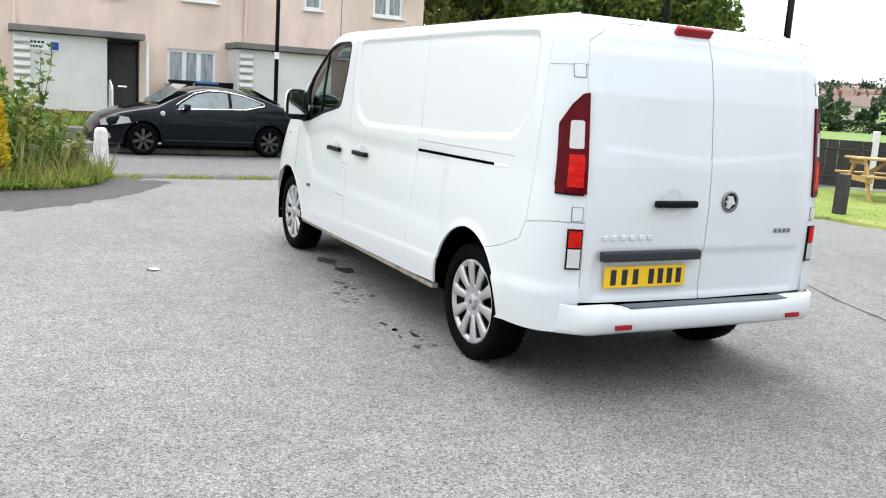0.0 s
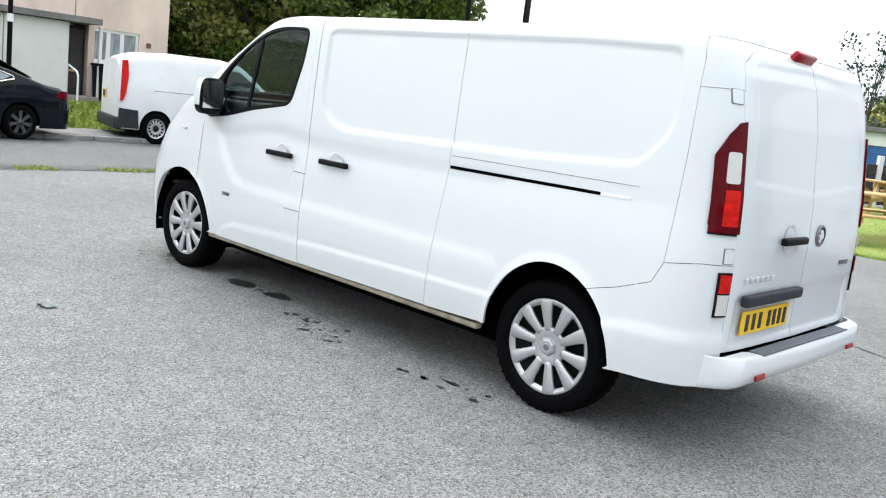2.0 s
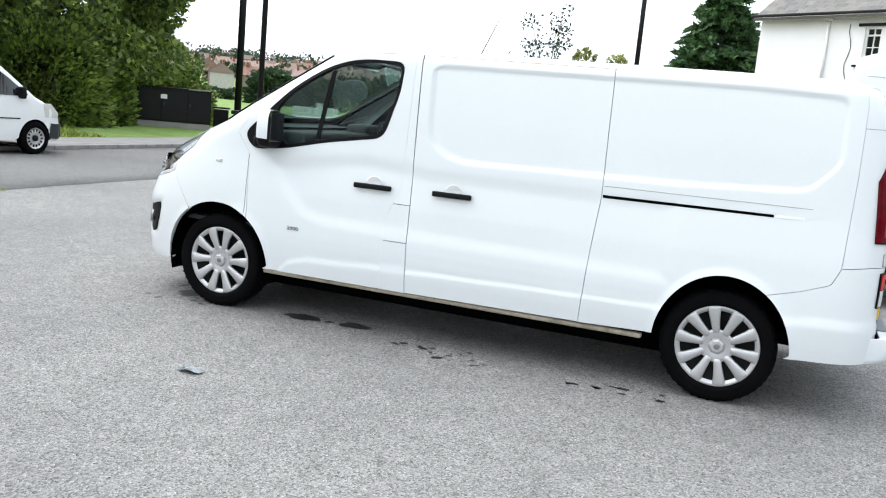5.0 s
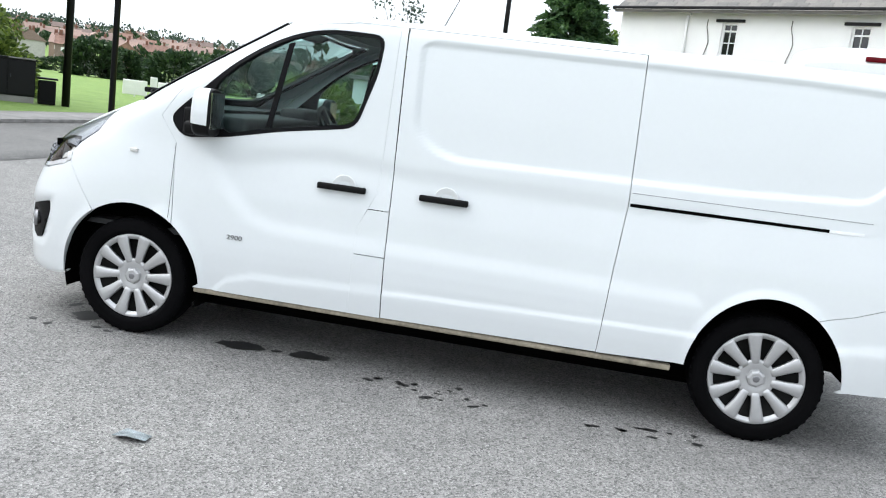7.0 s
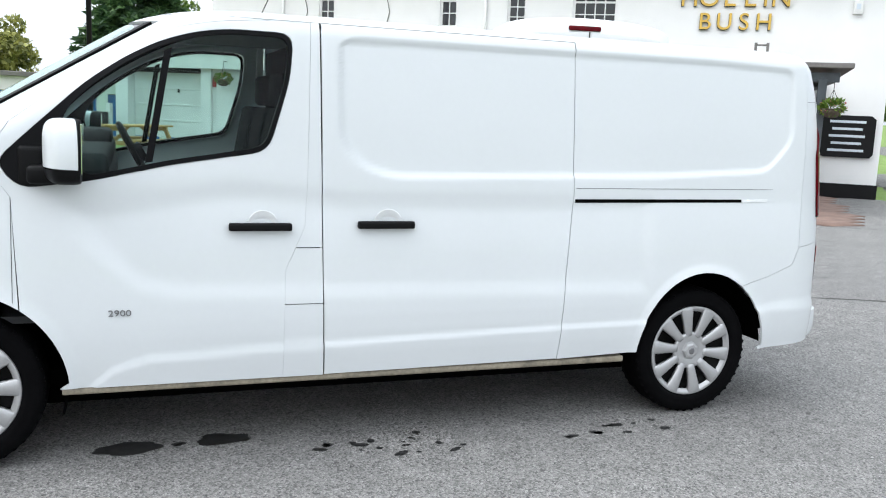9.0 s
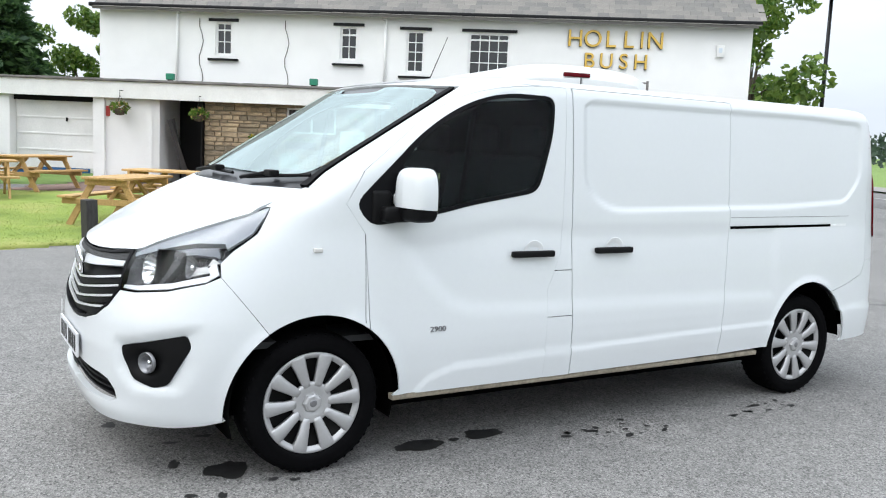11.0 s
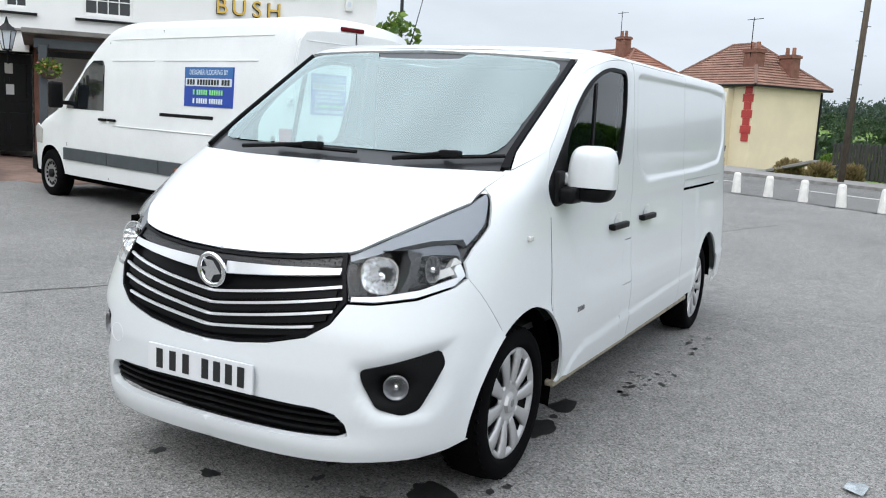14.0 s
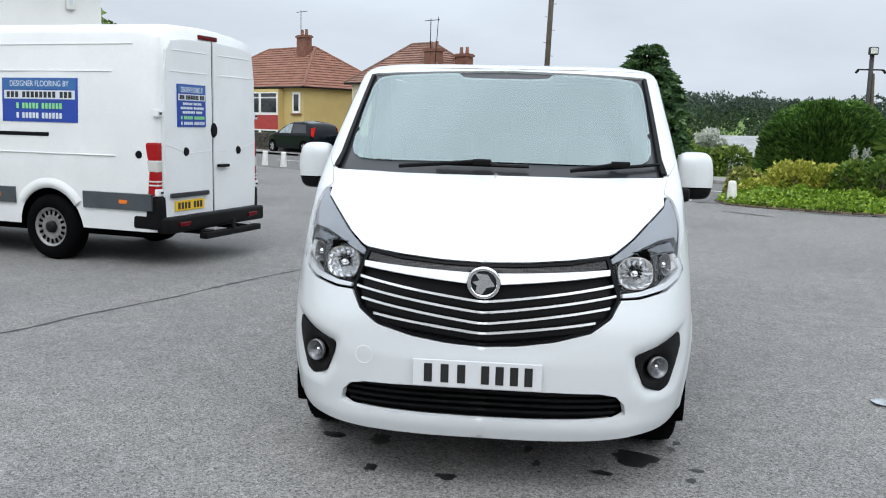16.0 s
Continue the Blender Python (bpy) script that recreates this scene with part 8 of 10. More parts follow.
part("high_brake_lamp", bx(0.06, 0.34, 0.05, (-1.415, 0.05, 2.455), 0.014, 2), M_DRED, trade_van, "dark red high brake lamp")
part("windscreen", (lambda b: (bmesh.ops.recalc_face_normals(b, faces=b.faces), b)[1])(join(*[prism([(-0.84 + 0.06 * (1 - k), 0)] + [(-0.84, 0.0), (-0.74, 0.98), (0.74, 0.98), (0.84, 0.0)], 0.01, 'XY') for k in (1,)])), M_PANE, trade_van, "dark windscreen").matrix_local = Matrix.Translation((4.06, 0, 1.485)) @ Matrix.Rotation(radians(90), 4, 'Z') @ Matrix.Rotation(radians(40.5), 4, 'X')
part("grille", bx(0.05, 1.1, 0.30, (5.29, 0, 0.78), 0.03, 2), M_BLACK, trade_van, "black front grille")
part("front_bumper", bx(0.25, 1.60, 0.26, (5.24, 0, 0.46), 0.06, 3), M_BLACK, trade_van, "dark plastic front bumper", True)


def trade_sign(m, w, h, rows, lit, nm):
    s = part("trade_sign", bx(w, 0.008, h, (0, 0, 0)), M_SIGNB, trade_van, nm)
    s.matrix_local = m
    for z0, z1, mat, x0, x1, bars, bm_ in rows:
        if mat is not None:
            part("stripe", bx((x1 - x0) * w, 0.004, (z1 - z0) * h, (((x0 + x1) / 2 - 0.5) * w, -0.006, ((z0 + z1) / 2 - 0.5) * h)), mat, s)
        n = sum(bars)
        if n:
            u = (x1 - x0 - 0.06) * w / (n + 0.7 * (len(bars) - 1))
            x = (x0 + 0.03 - 0.5) * w
            for g in bars:
                for k in range(g):
                    part("bar", bx(u * 0.66, 0.004, (z1 - z0) * h * 0.68, (x + u / 2, -0.010, ((z0 + z1) / 2 - 0.5) * h)), bm_, s)
                    x += u
                x += 0.7 * u
    if lit:
        lettering("heading", lit, h * 0.185, M_PALEV, s, Matrix.Translation((0, -0.007, h * 0.31)) @ Matrix.Rotation(radians(90), 4, 'X'), 0.002, "", squeeze=0.88 * w / (h * 0.185 * 12.6))
    return s


SIDE_ROWS = [(0.74, 0.985, M_BLUE, 0.01, 0.99, (), None), (0.52, 0.72, M_PALEV, 0.03, 0.97, (3, 8, 3), M_INK), (0.27, 0.46, None, 0.16, 0.84, (1, 5, 6), M_GREENV), (0.05, 0.24, None, 0.16, 0.84, (1, 5, 6), M_PALEV)]
BACK_ROWS = [(0.80, 0.97, M_BLUE, 0.01, 0.99, (), None), (0.62, 0.77, M_PALEV, 0.03, 0.97, (3, 8, 3), M_INK), (0.50, 0.585, None, 0.14, 0.86, (7, 6), M_PALEV), (0.40, 0.485, None, 0.06, 0.94, (8, 7), M_PALEV), (0.30, 0.385, None, 0.12, 0.88, (8, 4), M_PALEV), (0.16, 0.27, None, 0.06, 0.97, (1, 5, 6), M_GREENV), (0.03, 0.14, None, 0.06, 0.97, (1, 5, 6), M_PALEV)]
trade_sign(Matrix.Translation((0.10, v_hw(0.2, 1.73) + 0.004, 1.735)) @ Matrix.Rotation(math.pi, 4, 'Z') @ Matrix.Rotation(radians(-1.8), 4, 'X'), 1.03, 0.47, SIDE_ROWS, "DESIGNER FLOORING BY", "blue and white magnetic trade sign")
trade_sign(Matrix.Translation((VR - 0.040, 0.40, 1.71)) @ Matrix.Rotation(radians(-90), 4, 'Z'), 0.50, 0.45, BACK_ROWS, "DESIGNER FLOORING BY", "blue trade sign on the rear door")

# Sky reflection and light seen through are put into these pale base colours.
M_SKYGLASS = surface("car_glass_sky_in_colour", (0.34, 0.37, 0.38), 0.05, wear=0.2, scale=2, coat=1.0)
M_CARGLASS = surface("car_glass_daylight_in_colour", (0.16, 0.20, 0.21), 0.03, wear=0.35, scale=2, coat=1.0)
# black saloon


def car_at(front, rear, half):
    """Puts a vehicle so that its near (left) wheels stand at two points on the ground."""
    f, r = Vector((*front, 0)), Vector((*rear, 0))
    d = (f - r).normalized()
    lft = Vector((-d.y, d.x, 0))
    o = r - lft * half
    return Matrix(((d.x, lft.x, 0, o.x), (d.y, lft.y, 0, o.y), (0, 0, 1, 0), (0, 0, 0, 1)))


WB = 2.737
mid = (Vector((12.95, 0.95)) + Vector((13.10, -1.45))) / 2
dirn = (Vector((12.95, 0.95)) - Vector((13.10, -1.45))).normalized()
CF, CR_ = mid + dirn * 1.22, mid - dirn * 1.22
saloon = thing("saloon_car", "black four-door saloon car with chrome window line parked at the kerb", "car", car_at(CF, CR_, 0.79) @ Matrix.Diagonal((0.892, 1, 0.94, 1)))
cH = lerp_tab([(-1.04, 0.72), (-1.0, 0.93), (-0.85, 1.00), (-0.55, 1.04), (-0.30, 1.12), (0.15, 1.28), (0.55, 1.375), (1.0, 1.42), (1.4, 1.415), (1.7, 1.35), (2.05, 1.20), (2.42, 1.02), (2.8, 0.96), (3.2, 0.87), (3.5, 0.74), (3.62, 0.60), (3.70, 0.45)])
cBelt = lerp_tab([(-1.04, 0.9), (-0.3, 1.0), (0.5, 0.98), (2.2, 0.90), (3.7, 0.8)])
cW = lerp_tab([(-1.04, 0.72), (-0.9, 0.86), (-0.5, 0.915), (0.3, 0.93), (2.4, 0.93), (3.0, 0.90), (3.35, 0.80), (3.6, 0.62), (3.70, 0.5)])
cP = lerp_tab([(0.2, 0.95), (0.35, 0.985), (0.6, 1.0), (0.8, 0.985), (0.95, 0.96)])


def c_hw(x, z):
    b = cBelt(x)
    return cW(x) * (cP(z) if z < b else cP(b) * (1 - 0.34 * ((z - b) / 0.5) ** 1.15))


part("body", shell(-1.04, 3.70, WB, 0.0, 0.315, 0.37, 0.22, cH, c_hw, 0.10), M_CARBLACK, saloon, "glossy black body", True)
part("underbody", bx(4.2, 1.5, 0.3, (1.3, 0, 0.40)), M_UNDER, saloon)
for sd in (1, -1):
    part("door_window", decal([(0.62, 0.995), (0.30, 1.06), (0.18, 1.12), (0.55, 1.235), (0.85, 1.29), (0.86, 0.99)], c_hw, 0.016, 0.02, sd, 0.07), M_CARGLASS, saloon, "reflective rear side window")
    part("door_window", decal([(0.93, 0.985), (0.92, 1.295), (1.30, 1.30), (1.60, 1.24), (1.98, 1.03), (2.02, 0.945)], c_hw, 0.016, 0.02, sd, 0.07), M_CARGLASS, saloon, "reflective front side window")
    part("pillar", decal([(0.865, 0.99), (0.865, 1.29), (0.915, 1.29), (0.925, 0.99)], c_hw, 0.018, 0.02, sd), M_SATIN, saloon)
    for a, b in (((2.06, 0.935), (0.55, 0.985)), ((0.55, 0.985), (0.12, 1.07)), ((0.12, 1.07), (0.14, 1.125)), ((0.14, 1.125), (0.55, 1.26)), ((0.55, 1.26), (0.95, 1.325)), ((0.95, 1.325), (1.32, 1.33)), ((1.32, 1.33), (1.64, 1.265)), ((1.64, 1.265), (2.06, 1.02))):
        n = 4
        pts = [(a[0] + (b[0] - a[0]) * k / n, a[1] + (b[1] - a[1]) * k / n) for k in range(n + 1)]
        part("chrome_trim", join(*[rod((p[0], sd * (c_hw(*p) + 0.014), p[1]), (q[0], sd * (c_hw(*q) + 0.014), q[1]), 0.0095, 6) for p, q in zip(pts, pts[1:])]), M_CHROME, saloon, "chrome window trim")
    for x in (0.42, 1.42):
        part("door_handle", bx(0.17, 0.03, 0.025, (x, sd * (c_hw(x, 0.84) + 0.015), 0.84), 0.008, 2), M_CARBLACK, saloon)
    for x, za, zb in ((-0.02 + 0.42 * 0 + 0.15, 0.70, 0.98), (0.90, 0.32, 0.98), (2.08, 0.34, 0.92)):
        part("door_seam", band(x - 0.004, x + 0.004, za, zb, c_hw, 0.001, sd, 1), M_INK, saloon)
    part("sill_line", band(0.42, 2.30, 0.30, 0.325, c_hw, 0.004, sd), M_ALLOY, saloon)
    mir = part("wing_mirror", bx(0.11, 0.20, 0.13, (1.86, sd * 1.00, 0.985), 0.04, 3), M_CARBLACK, saloon, "", True)
    part("headlamp", decal([(2.98, 0.64), (3.02, 0.74), (3.28, 0.77), (3.55, 0.66), (3.54, 0.56), (3.30, 0.58)], c_hw, 0.006, 0.02, sd, 0.06), M_HUB, saloon, "silvery glassy headlamp")
    part("fog_surround", decal([(3.36, 0.32), (3.38, 0.42), (3.62, 0.40), (3.62, 0.32)], c_hw, 0.006, 0.02, sd, 0.06), M_HUB, saloon)
    part("tail_lamp", decal([(-0.98, 0.78), (-0.99, 0.93), (-0.80, 0.92), (-0.66, 0.82), (-0.80, 0.79)], c_hw, 0.008, 0.02, sd, 0.06), M_DRED, saloon, "dark red tail lamp")
    for wx in (0.0, WB):
        road_wheel(saloon, wx, sd * 0.80, 0.315, 0.325, 0.225, 0.22, sd, 7, M_ALLOY, "alloy", "dark seven-spoke alloy wheel")
part("badge", lathe([(0.0, 0.008), (0.045, 0.006), (0.05, 0)], 16), M_CHROME, saloon).matrix_local = Matrix.Translation((2.34, c_hw(2.34, 0.84), 0.84))
part("windscreen", prism([(-0.66, 0), (-0.56, 0.72), (0.56, 0.72), (0.66, 0)], 0.01, 'XY'), M_SKYGLASS, saloon, "pale reflecting windscreen").matrix_local = Matrix.Translation((2.38, 0, 1.055)) @ Matrix.Rotation(radians(90), 4, 'Z') @ Matrix.Rotation(radians(31), 4, 'X')
part("rear_window", prism([(-0.60, 0), (-0.52, 0.66), (0.52, 0.66), (0.60, 0)], 0.01, 'XY'), M_PANE, saloon).matrix_local = Matrix.Translation((-0.34, 0, 1.115)) @ Matrix.Rotation(radians(-90), 4, 'Z') @ Matrix.Rotation(radians(25), 4, 'X')

# small white van at the kerb
svan = thing("small_van", "small white delivery van with dark bumpers parked at the kerb", "van", car_at(Vector((12.8, -6.44)), Vector((13.4, -4.15)), -0.80) @ Matrix.Diagonal((0.86, 1, 0.97, 1)))
sWB = 2.75
sH = lerp_tab([(-0.80, 1.50), (-0.72, 1.66), (-0.4, 1.76), (0.4, 1.82), (1.6, 1.82), (1.95, 1.76), (2.3, 1.52), (2.75, 1.17), (3.1, 1.02), (3.38, 0.86), (3.5, 0.66), (3.56, 0.45)])
sW = lerp_tab([(-0.80, 0.82), (-0.6, 0.91), (2.6, 0.92), (3.1, 0.87), (3.4, 0.74), (3.56, 0.5)])
sP = lerp_tab([(0.2, 0.95), (0.45, 0.985), (0.8, 1.0), (1.05, 0.995), (1.5, 0.93), (1.9, 0.86)])


def s_hw(x, z):
    return sW(x) * sP(z) * (1 - 0.10 * s01((x - 1.8) / 1.0) * s01((z - 1.0) / 0.6))


part("body", shell(-0.80, 3.56, sWB, 0.0, 0.31, 0.36, 0.26, sH, s_hw, 0.14), M_PAINT2, svan, "white painted body", True)
part("underbody", bx(3.9, 1.5, 0.3, (1.35, 0, 0.42)), M_UNDER, svan)
for sd in (1, -1):
    part("bumper_side", decal([(-0.80, 0.28), (-0.80, 0.66), (-0.42, 0.64), (-0.38, 0.28)], s_hw, 0.035, 0.06, sd), M_GREYP, svan, "dark grey bumper corner")
    part("front_bumper_side", decal([(3.10, 0.30), (3.14, 0.60), (3.50, 0.58), (3.50, 0.30)], s_hw, 0.035, 0.06, sd, 0.06), M_GREYP, svan, "dark grey bumper corner")
    part("tail_lamp", decal([(-0.79, 0.80), (-0.785, 1.15), (-0.765, 1.58), (-0.66, 1.60), (-0.64, 1.30), (-0.68, 0.98), (-0.73, 0.82)], s_hw, 0.03, 0.05, sd, 0.5), M_ORED, svan, "tall bright red tail lamp")
    # A thin black strip stands for the shade line of this crease.
    part("crease", band(-0.1, 1.2, 1.045, 1.06, s_hw, 0.004, sd), M_SATIN, svan)
    part("cab_window", decal([(1.52, 1.10), (1.52, 1.56), (1.60, 1.62), (1.86, 1.60), (2.16, 1.42), (2.56, 1.14), (2.54, 1.10)], s_hw, 0.016, 0.02, sd, 0.07), M_PANE, svan, "dark cab window")
    part("window_divider", band(2.20, 2.235, 1.12, 1.36, s_hw, 0.012, sd, 1), M_PAINT2, svan)
    part("rub_strip", band(1.45, 2.40, 0.66, 0.69, s_hw, 0.012, sd), M_GREYP, svan)
    for x in (1.46, 2.50):
        part("door_seam", band(x - 0.004, x + 0.004, 0.36, 1.1 if x > 2 else 1.6, s_hw, 0.001, sd, 1), M_INK, svan)
    part("headlamp", decal([(2.98, 0.72), (2.94, 0.98), (3.12, 0.98), (3.36, 0.80), (3.36, 0.70)], s_hw, 0.008, 0.02, sd, 0.06), M_CLEARW, svan)
    part("wing_mirror", bx(0.10, 0.18, 0.22, (2.40, sd * 0.98, 1.16), 0.04, 3), M_BLACK, svan, "", True)
    for wx in (0.0, sWB):
        road_wheel(svan, wx, sd * 0.81, 0.31, 0.32, 0.20, 0.21, sd, 14, M_HUB, "steel", "tyre on a silver steel wheel")
for sd in (1, -1):
    part("rear_door", prism([(sd * 0.006, 0.42), (sd * 0.74, 0.42), (sd * 0.76, 1.0), (sd * 0.70, 1.50), (sd * 0.58, 1.60), (sd * 0.006, 1.62)], 0.04, 'YZ', (-0.81, 0, 0)), M_PAINT2, svan, "white rear door")
part("rear_bumper", bx(0.16, 1.70, 0.24, (-0.82, 0, 0.36), 0.05, 3), M_GREYP, svan, "dark grey rear bumper", True)
plate_bars(svan, Matrix.Translation((-0.84, 0.42, 0.88)) @ Matrix.Rotation(radians(-90), 4, 'Z'), M_YELLOW, 0.30, 0.19, (4,))
part("front_bumper", bx(0.14, 1.1, 0.30, (3.52, 0, 0.45), 0.05, 3), M_GREYP, svan, "", True)


# ---- terrace across the side road ----
TM = Matrix(((0, 1, 0, 19.9), (-1, 0, 0, 0), (0, 0, 1, 0), (0, 0, 0, 1)))
terrace = thing("terrace", "pink rendered two-storey terrace with flat roof", "building", TM)
UPW = [(-10.9, -10.0, 3.30, 4.2, 2), (-7.4, -6.9, 3.3, 4.2, 1), (-4.6, -3.7, 3.32, 4.2, 2), (-1.04, -0.54, 3.37, 4.26, 1), (0.98, 1.88, 3.46, 4.31, 2), (4.25, 4.77, 3.54, 4.38, 1), (6.30, 7.23, 3.55, 4.38, 2)]
LOW = [(0.59, 1.86, 1.31, 2.19, 3), (5.81, 7.08, 1.42, 2.27, 3), (-5.0, -3.7, 1.3, 2.18, 3)]
part("wall", wall_with_holes(-14.0, 7.9, -0.2, 4.80, [w[:4] for w in UPW + LOW], 0.0, 0.28), M_PINK, terrace, "pink pebble-dash wall")
part("end_wall", bx(0.28, 7.4, 5.0, (7.76, 3.98, 2.3)), M_PINK, terrace)
part("back_wall", bx(21.9, 0.28, 5.0, (-3.05, 7.8, 2.3)), M_PINK, terrace)
part("roof", bx(22.3, 8.3, 0.10, (-3.05, 3.9, 4.86)), M_GREYCON, terrace, "flat grey roof")
part("roof_edge", bx(22.4, 0.08, 0.13, (-3.05, -0.10, 4.87), 0.01, 1), M_FASCIA, terrace, "white roof edge trim")
part("roof_edge", bx(0.08, 8.3, 0.126, (8.08, 3.9, 4.87), 0.01, 1), M_FASCIA, terrace, "white roof edge trim")
for x0, x1, z0, z1, n in UPW + LOW:
    window(terrace, x0, x1, z0, z1, n, 1, y=0.07, frame=0.075, bar=0.11, pane=M_NET, sill=None, label="white framed window with net curtains")
    part("sill", bx(x1 - x0 + 0.10, 0.13, 0.05, ((x0 + x1) / 2, -0.03, z0 - 0.03), 0.008, 1), M_UPVC, terrace, "white window sill")
for x, z in ((-1.5, 4.3), (0.2, 4.2), (2.25, 4.25), (5.15, 4.3), (7.55, 4.2), (7.35, 2.0), (2.25, 2.1)):
    part("air_vent", bx(0.13, 0.03, 0.13, (x, -0.012, z), 0.006, 1), M_BRICKR, terrace, "dark square air vent")
for x, z in ((0.15, 4.05), (5.7, 4.25)):
    part("wall_lamp", join(bx(0.10, 0.10, 0.10, (x, -0.05, z), 0.02, 2), cyl(0.05, 0.06, 0.06, 12, Matrix.Translation((x, -0.10, z - 0.08)))), M_FASCIA, terrace, "white security lamp")
for x in (2.62, -3.0):
    part("soil_pipe", rod((x, -0.06, 2.4), (x, -0.06, 4.8), 0.045, 10), M_PINK, terrace, "painted drain pipe")
for x in (5.35, -9.2):
    part("wall_joint", bx(0.02, 0.012, 2.4, (x, -0.002, 3.6)), M_GREYCON, terrace)


def porch(x0, x1, xd0, xd1, door_left, zf, sign):
    z1 = 2.28
    p = part("porch", bx(x1 - x0, 1.2, z1 - 0.0, ((x0 + x1) / 2, -0.60, z1 / 2), 0.006, 1), M_PALEBRICK, terrace, "pale painted brick porch")
    can = part("porch_roof", bx(abs(xd1 - x0) + 0.16, 1.42, 0.15, ((x0 + xd1) / 2, -0.66, z1 + 0.09), 0.012, 1), M_GREYCON, p, "weathered concrete porch roof")
    part("plinth", bx(x1 - x0 + 0.03, 1.22, 0.50, ((x0 + x1) / 2, -0.605, 0.27)), M_BRICKR, p, "brick plinth")
    part("door_frame", bx(xd1 - xd0, 0.07, 1.66, ((xd0 + xd1) / 2, -0.55, 1.40)), M_BLACKPAINT, p)
    part("front_door", bx(xd1 - xd0 - 0.10, 0.06, 1.58, ((xd0 + xd1) / 2, -0.60, 1.38), 0.006, 1), M_DWOOD, p, "dark brown front door")
    for k in range(3):
        part("door_panel", bx((xd1 - xd0) * 0.6, 0.02, 0.38, ((xd0 + xd1) / 2, -0.635, 0.90 + 0.48 * k), 0.01, 1), M_DWOOD, p)
    part("letter_plate", bx(0.22, 0.015, 0.05, ((xd0 + xd1) / 2, -0.65, 1.15), 0.004, 1), M_CHROME, p)
    part("side_wall", bx(0.16, 0.75, 2.1, (xd1 + 0.10, -0.375, 1.25)), M_PINK, p)
    part("porch_post", bx(0.075, 0.075, 1.85, (xd1 + 0.16, -1.10, 1.35), 0.008, 1), M_FASCIA, p, "white porch post")
    part("door_step", bx(abs(xd1 - xd0) + 0.3, 0.9, 0.24, ((xd0 + xd1) / 2, -0.75, 0.45), 0.015, 1), M_PAVE, p)
    ring = [(0.0, 0.0), (0.0, 0.85), (0.08, 0.93), (0.55, 0.80), (0.62, 0.70), (0.62, 0.0)]
    part("handrail", join(*[rod((xd0 + 0.04, -1.0 - a[0], 0.35 + a[1]), (xd0 + 0.04, -1.0 - b[0], 0.35 + b[1]), 0.026, 8) for a, b in zip(ring, ring[1:])]), M_FASCIA, p, "white tubular handrail")
    if sign:
        s = part("street_sign", bx(0.76, 0.02, 0.26, (-2.44, -1.215, 2.02), 0.004, 1), M_PAPER, p, "white sign with grey bars and a blue square")
        part("blue_square", bx(0.17, 0.008, 0.18, (-2.16, -1.228, 2.00)), M_SIGNB, s)
        for z, w in ((2.07, 0.42), (1.97, 0.34)):
            for k in range(5):
                part("bar", bx(w / 7, 0.006, 0.05, (-2.74 + k * w / 5.2, -1.227, z)), M_GREYP, s)
    return p


porch(-3.05, -1.0, -0.97, -0.22, True, 0.5, True)
q2 = porch(2.17, 4.70, 4.73, 5.35, True, 0.5, False)
for x in (-2.98, 2.25):
    for k in range(9):
        part("louvre_block", bx(0.36, 0.10, 0.13, (x + 0.12, -1.23, 0.62 + 0.185 * k), 0.02, 1, Matrix.Rotation(radians(-24), 4, 'X')), M_PALEBRICK, q2 if x > 0 else terrace, "stepped concrete screen block")
part("brick_joint", bx(0.02, 0.02, 1.7, (3.22, -1.20, 1.4)), M_GREYCON, q2)


def wheelie_bin(x, y, body, lid, label):
    t = thing("wheelie_bin", label, "bin", Matrix.Translation((x, y, land(x, y))), "bins")
    bm = bx(0.50, 0.54, 0.92, (0, 0, 0.52), 0.03, 2)
    for v in bm.verts:
        s = 0.84 + 0.16 * (v.co.z / 1.0)
        v.co.x *= s
        v.co.y *= s
    part("body", bm, body, t)
    part("lid", bx(0.56, 0.60, 0.07, (0.0, 0, 1.01), 0.03, 2), lid, t)
    part("grip", rod((0.27, -0.2, 0.97), (0.27, 0.2, 0.97), 0.018, 8), body, t)
    for s in (1, -1):
        part("wheel", rod((0.2, s * 0.22, 0.1), (0.2, s * 0.27, 0.1), 0.10, 14), M_BLACK, t)


wheelie_bin(19.45, -0.88, M_BLACK, M_BLACK, "black wheelie bin beside the terrace wall")
wheelie_bin(19.45, -1.52, M_BLACK, M_BLUE, "black wheelie bin with a blue lid")
wheelie_bin(19.45, -2.06, M_BLACK, M_BLACK, "black wheelie bin beside the terrace wall")
wheelie_bin(18.9, -5.75, M_BLACK, M_BLACK, "black wheelie bin beside the porch")
gp = np.stack([np.random.RandomState(8).uniform(15.1, 18.6, 9000), np.random.RandomState(9).uniform(-11, 7, 9000)], 1)
v, f = cards(np.array([(a, b, land(a, b) + 0.06) for a, b in gp]), 0.07, np.tile((0, 0, 1.0), (len(gp), 1)), 7, 3.2, 0.5)
tagged(quads("grass_verge", v, f, M_BLADE), "rough grass in front of the terrace", "grass", kind="stuff")
low_wall = thing("garden_wall", "low grey wall in front of the terrace", "wall", kind="structure")
for a, b in ((-9.0, -4.4), (-2.0, 2.6)):
    part("wall_run", bx(0.22, b - a, 0.34, (15.3, (a + b) / 2, 0.17), 0.02, 1), M_GREYCON, low_wall)


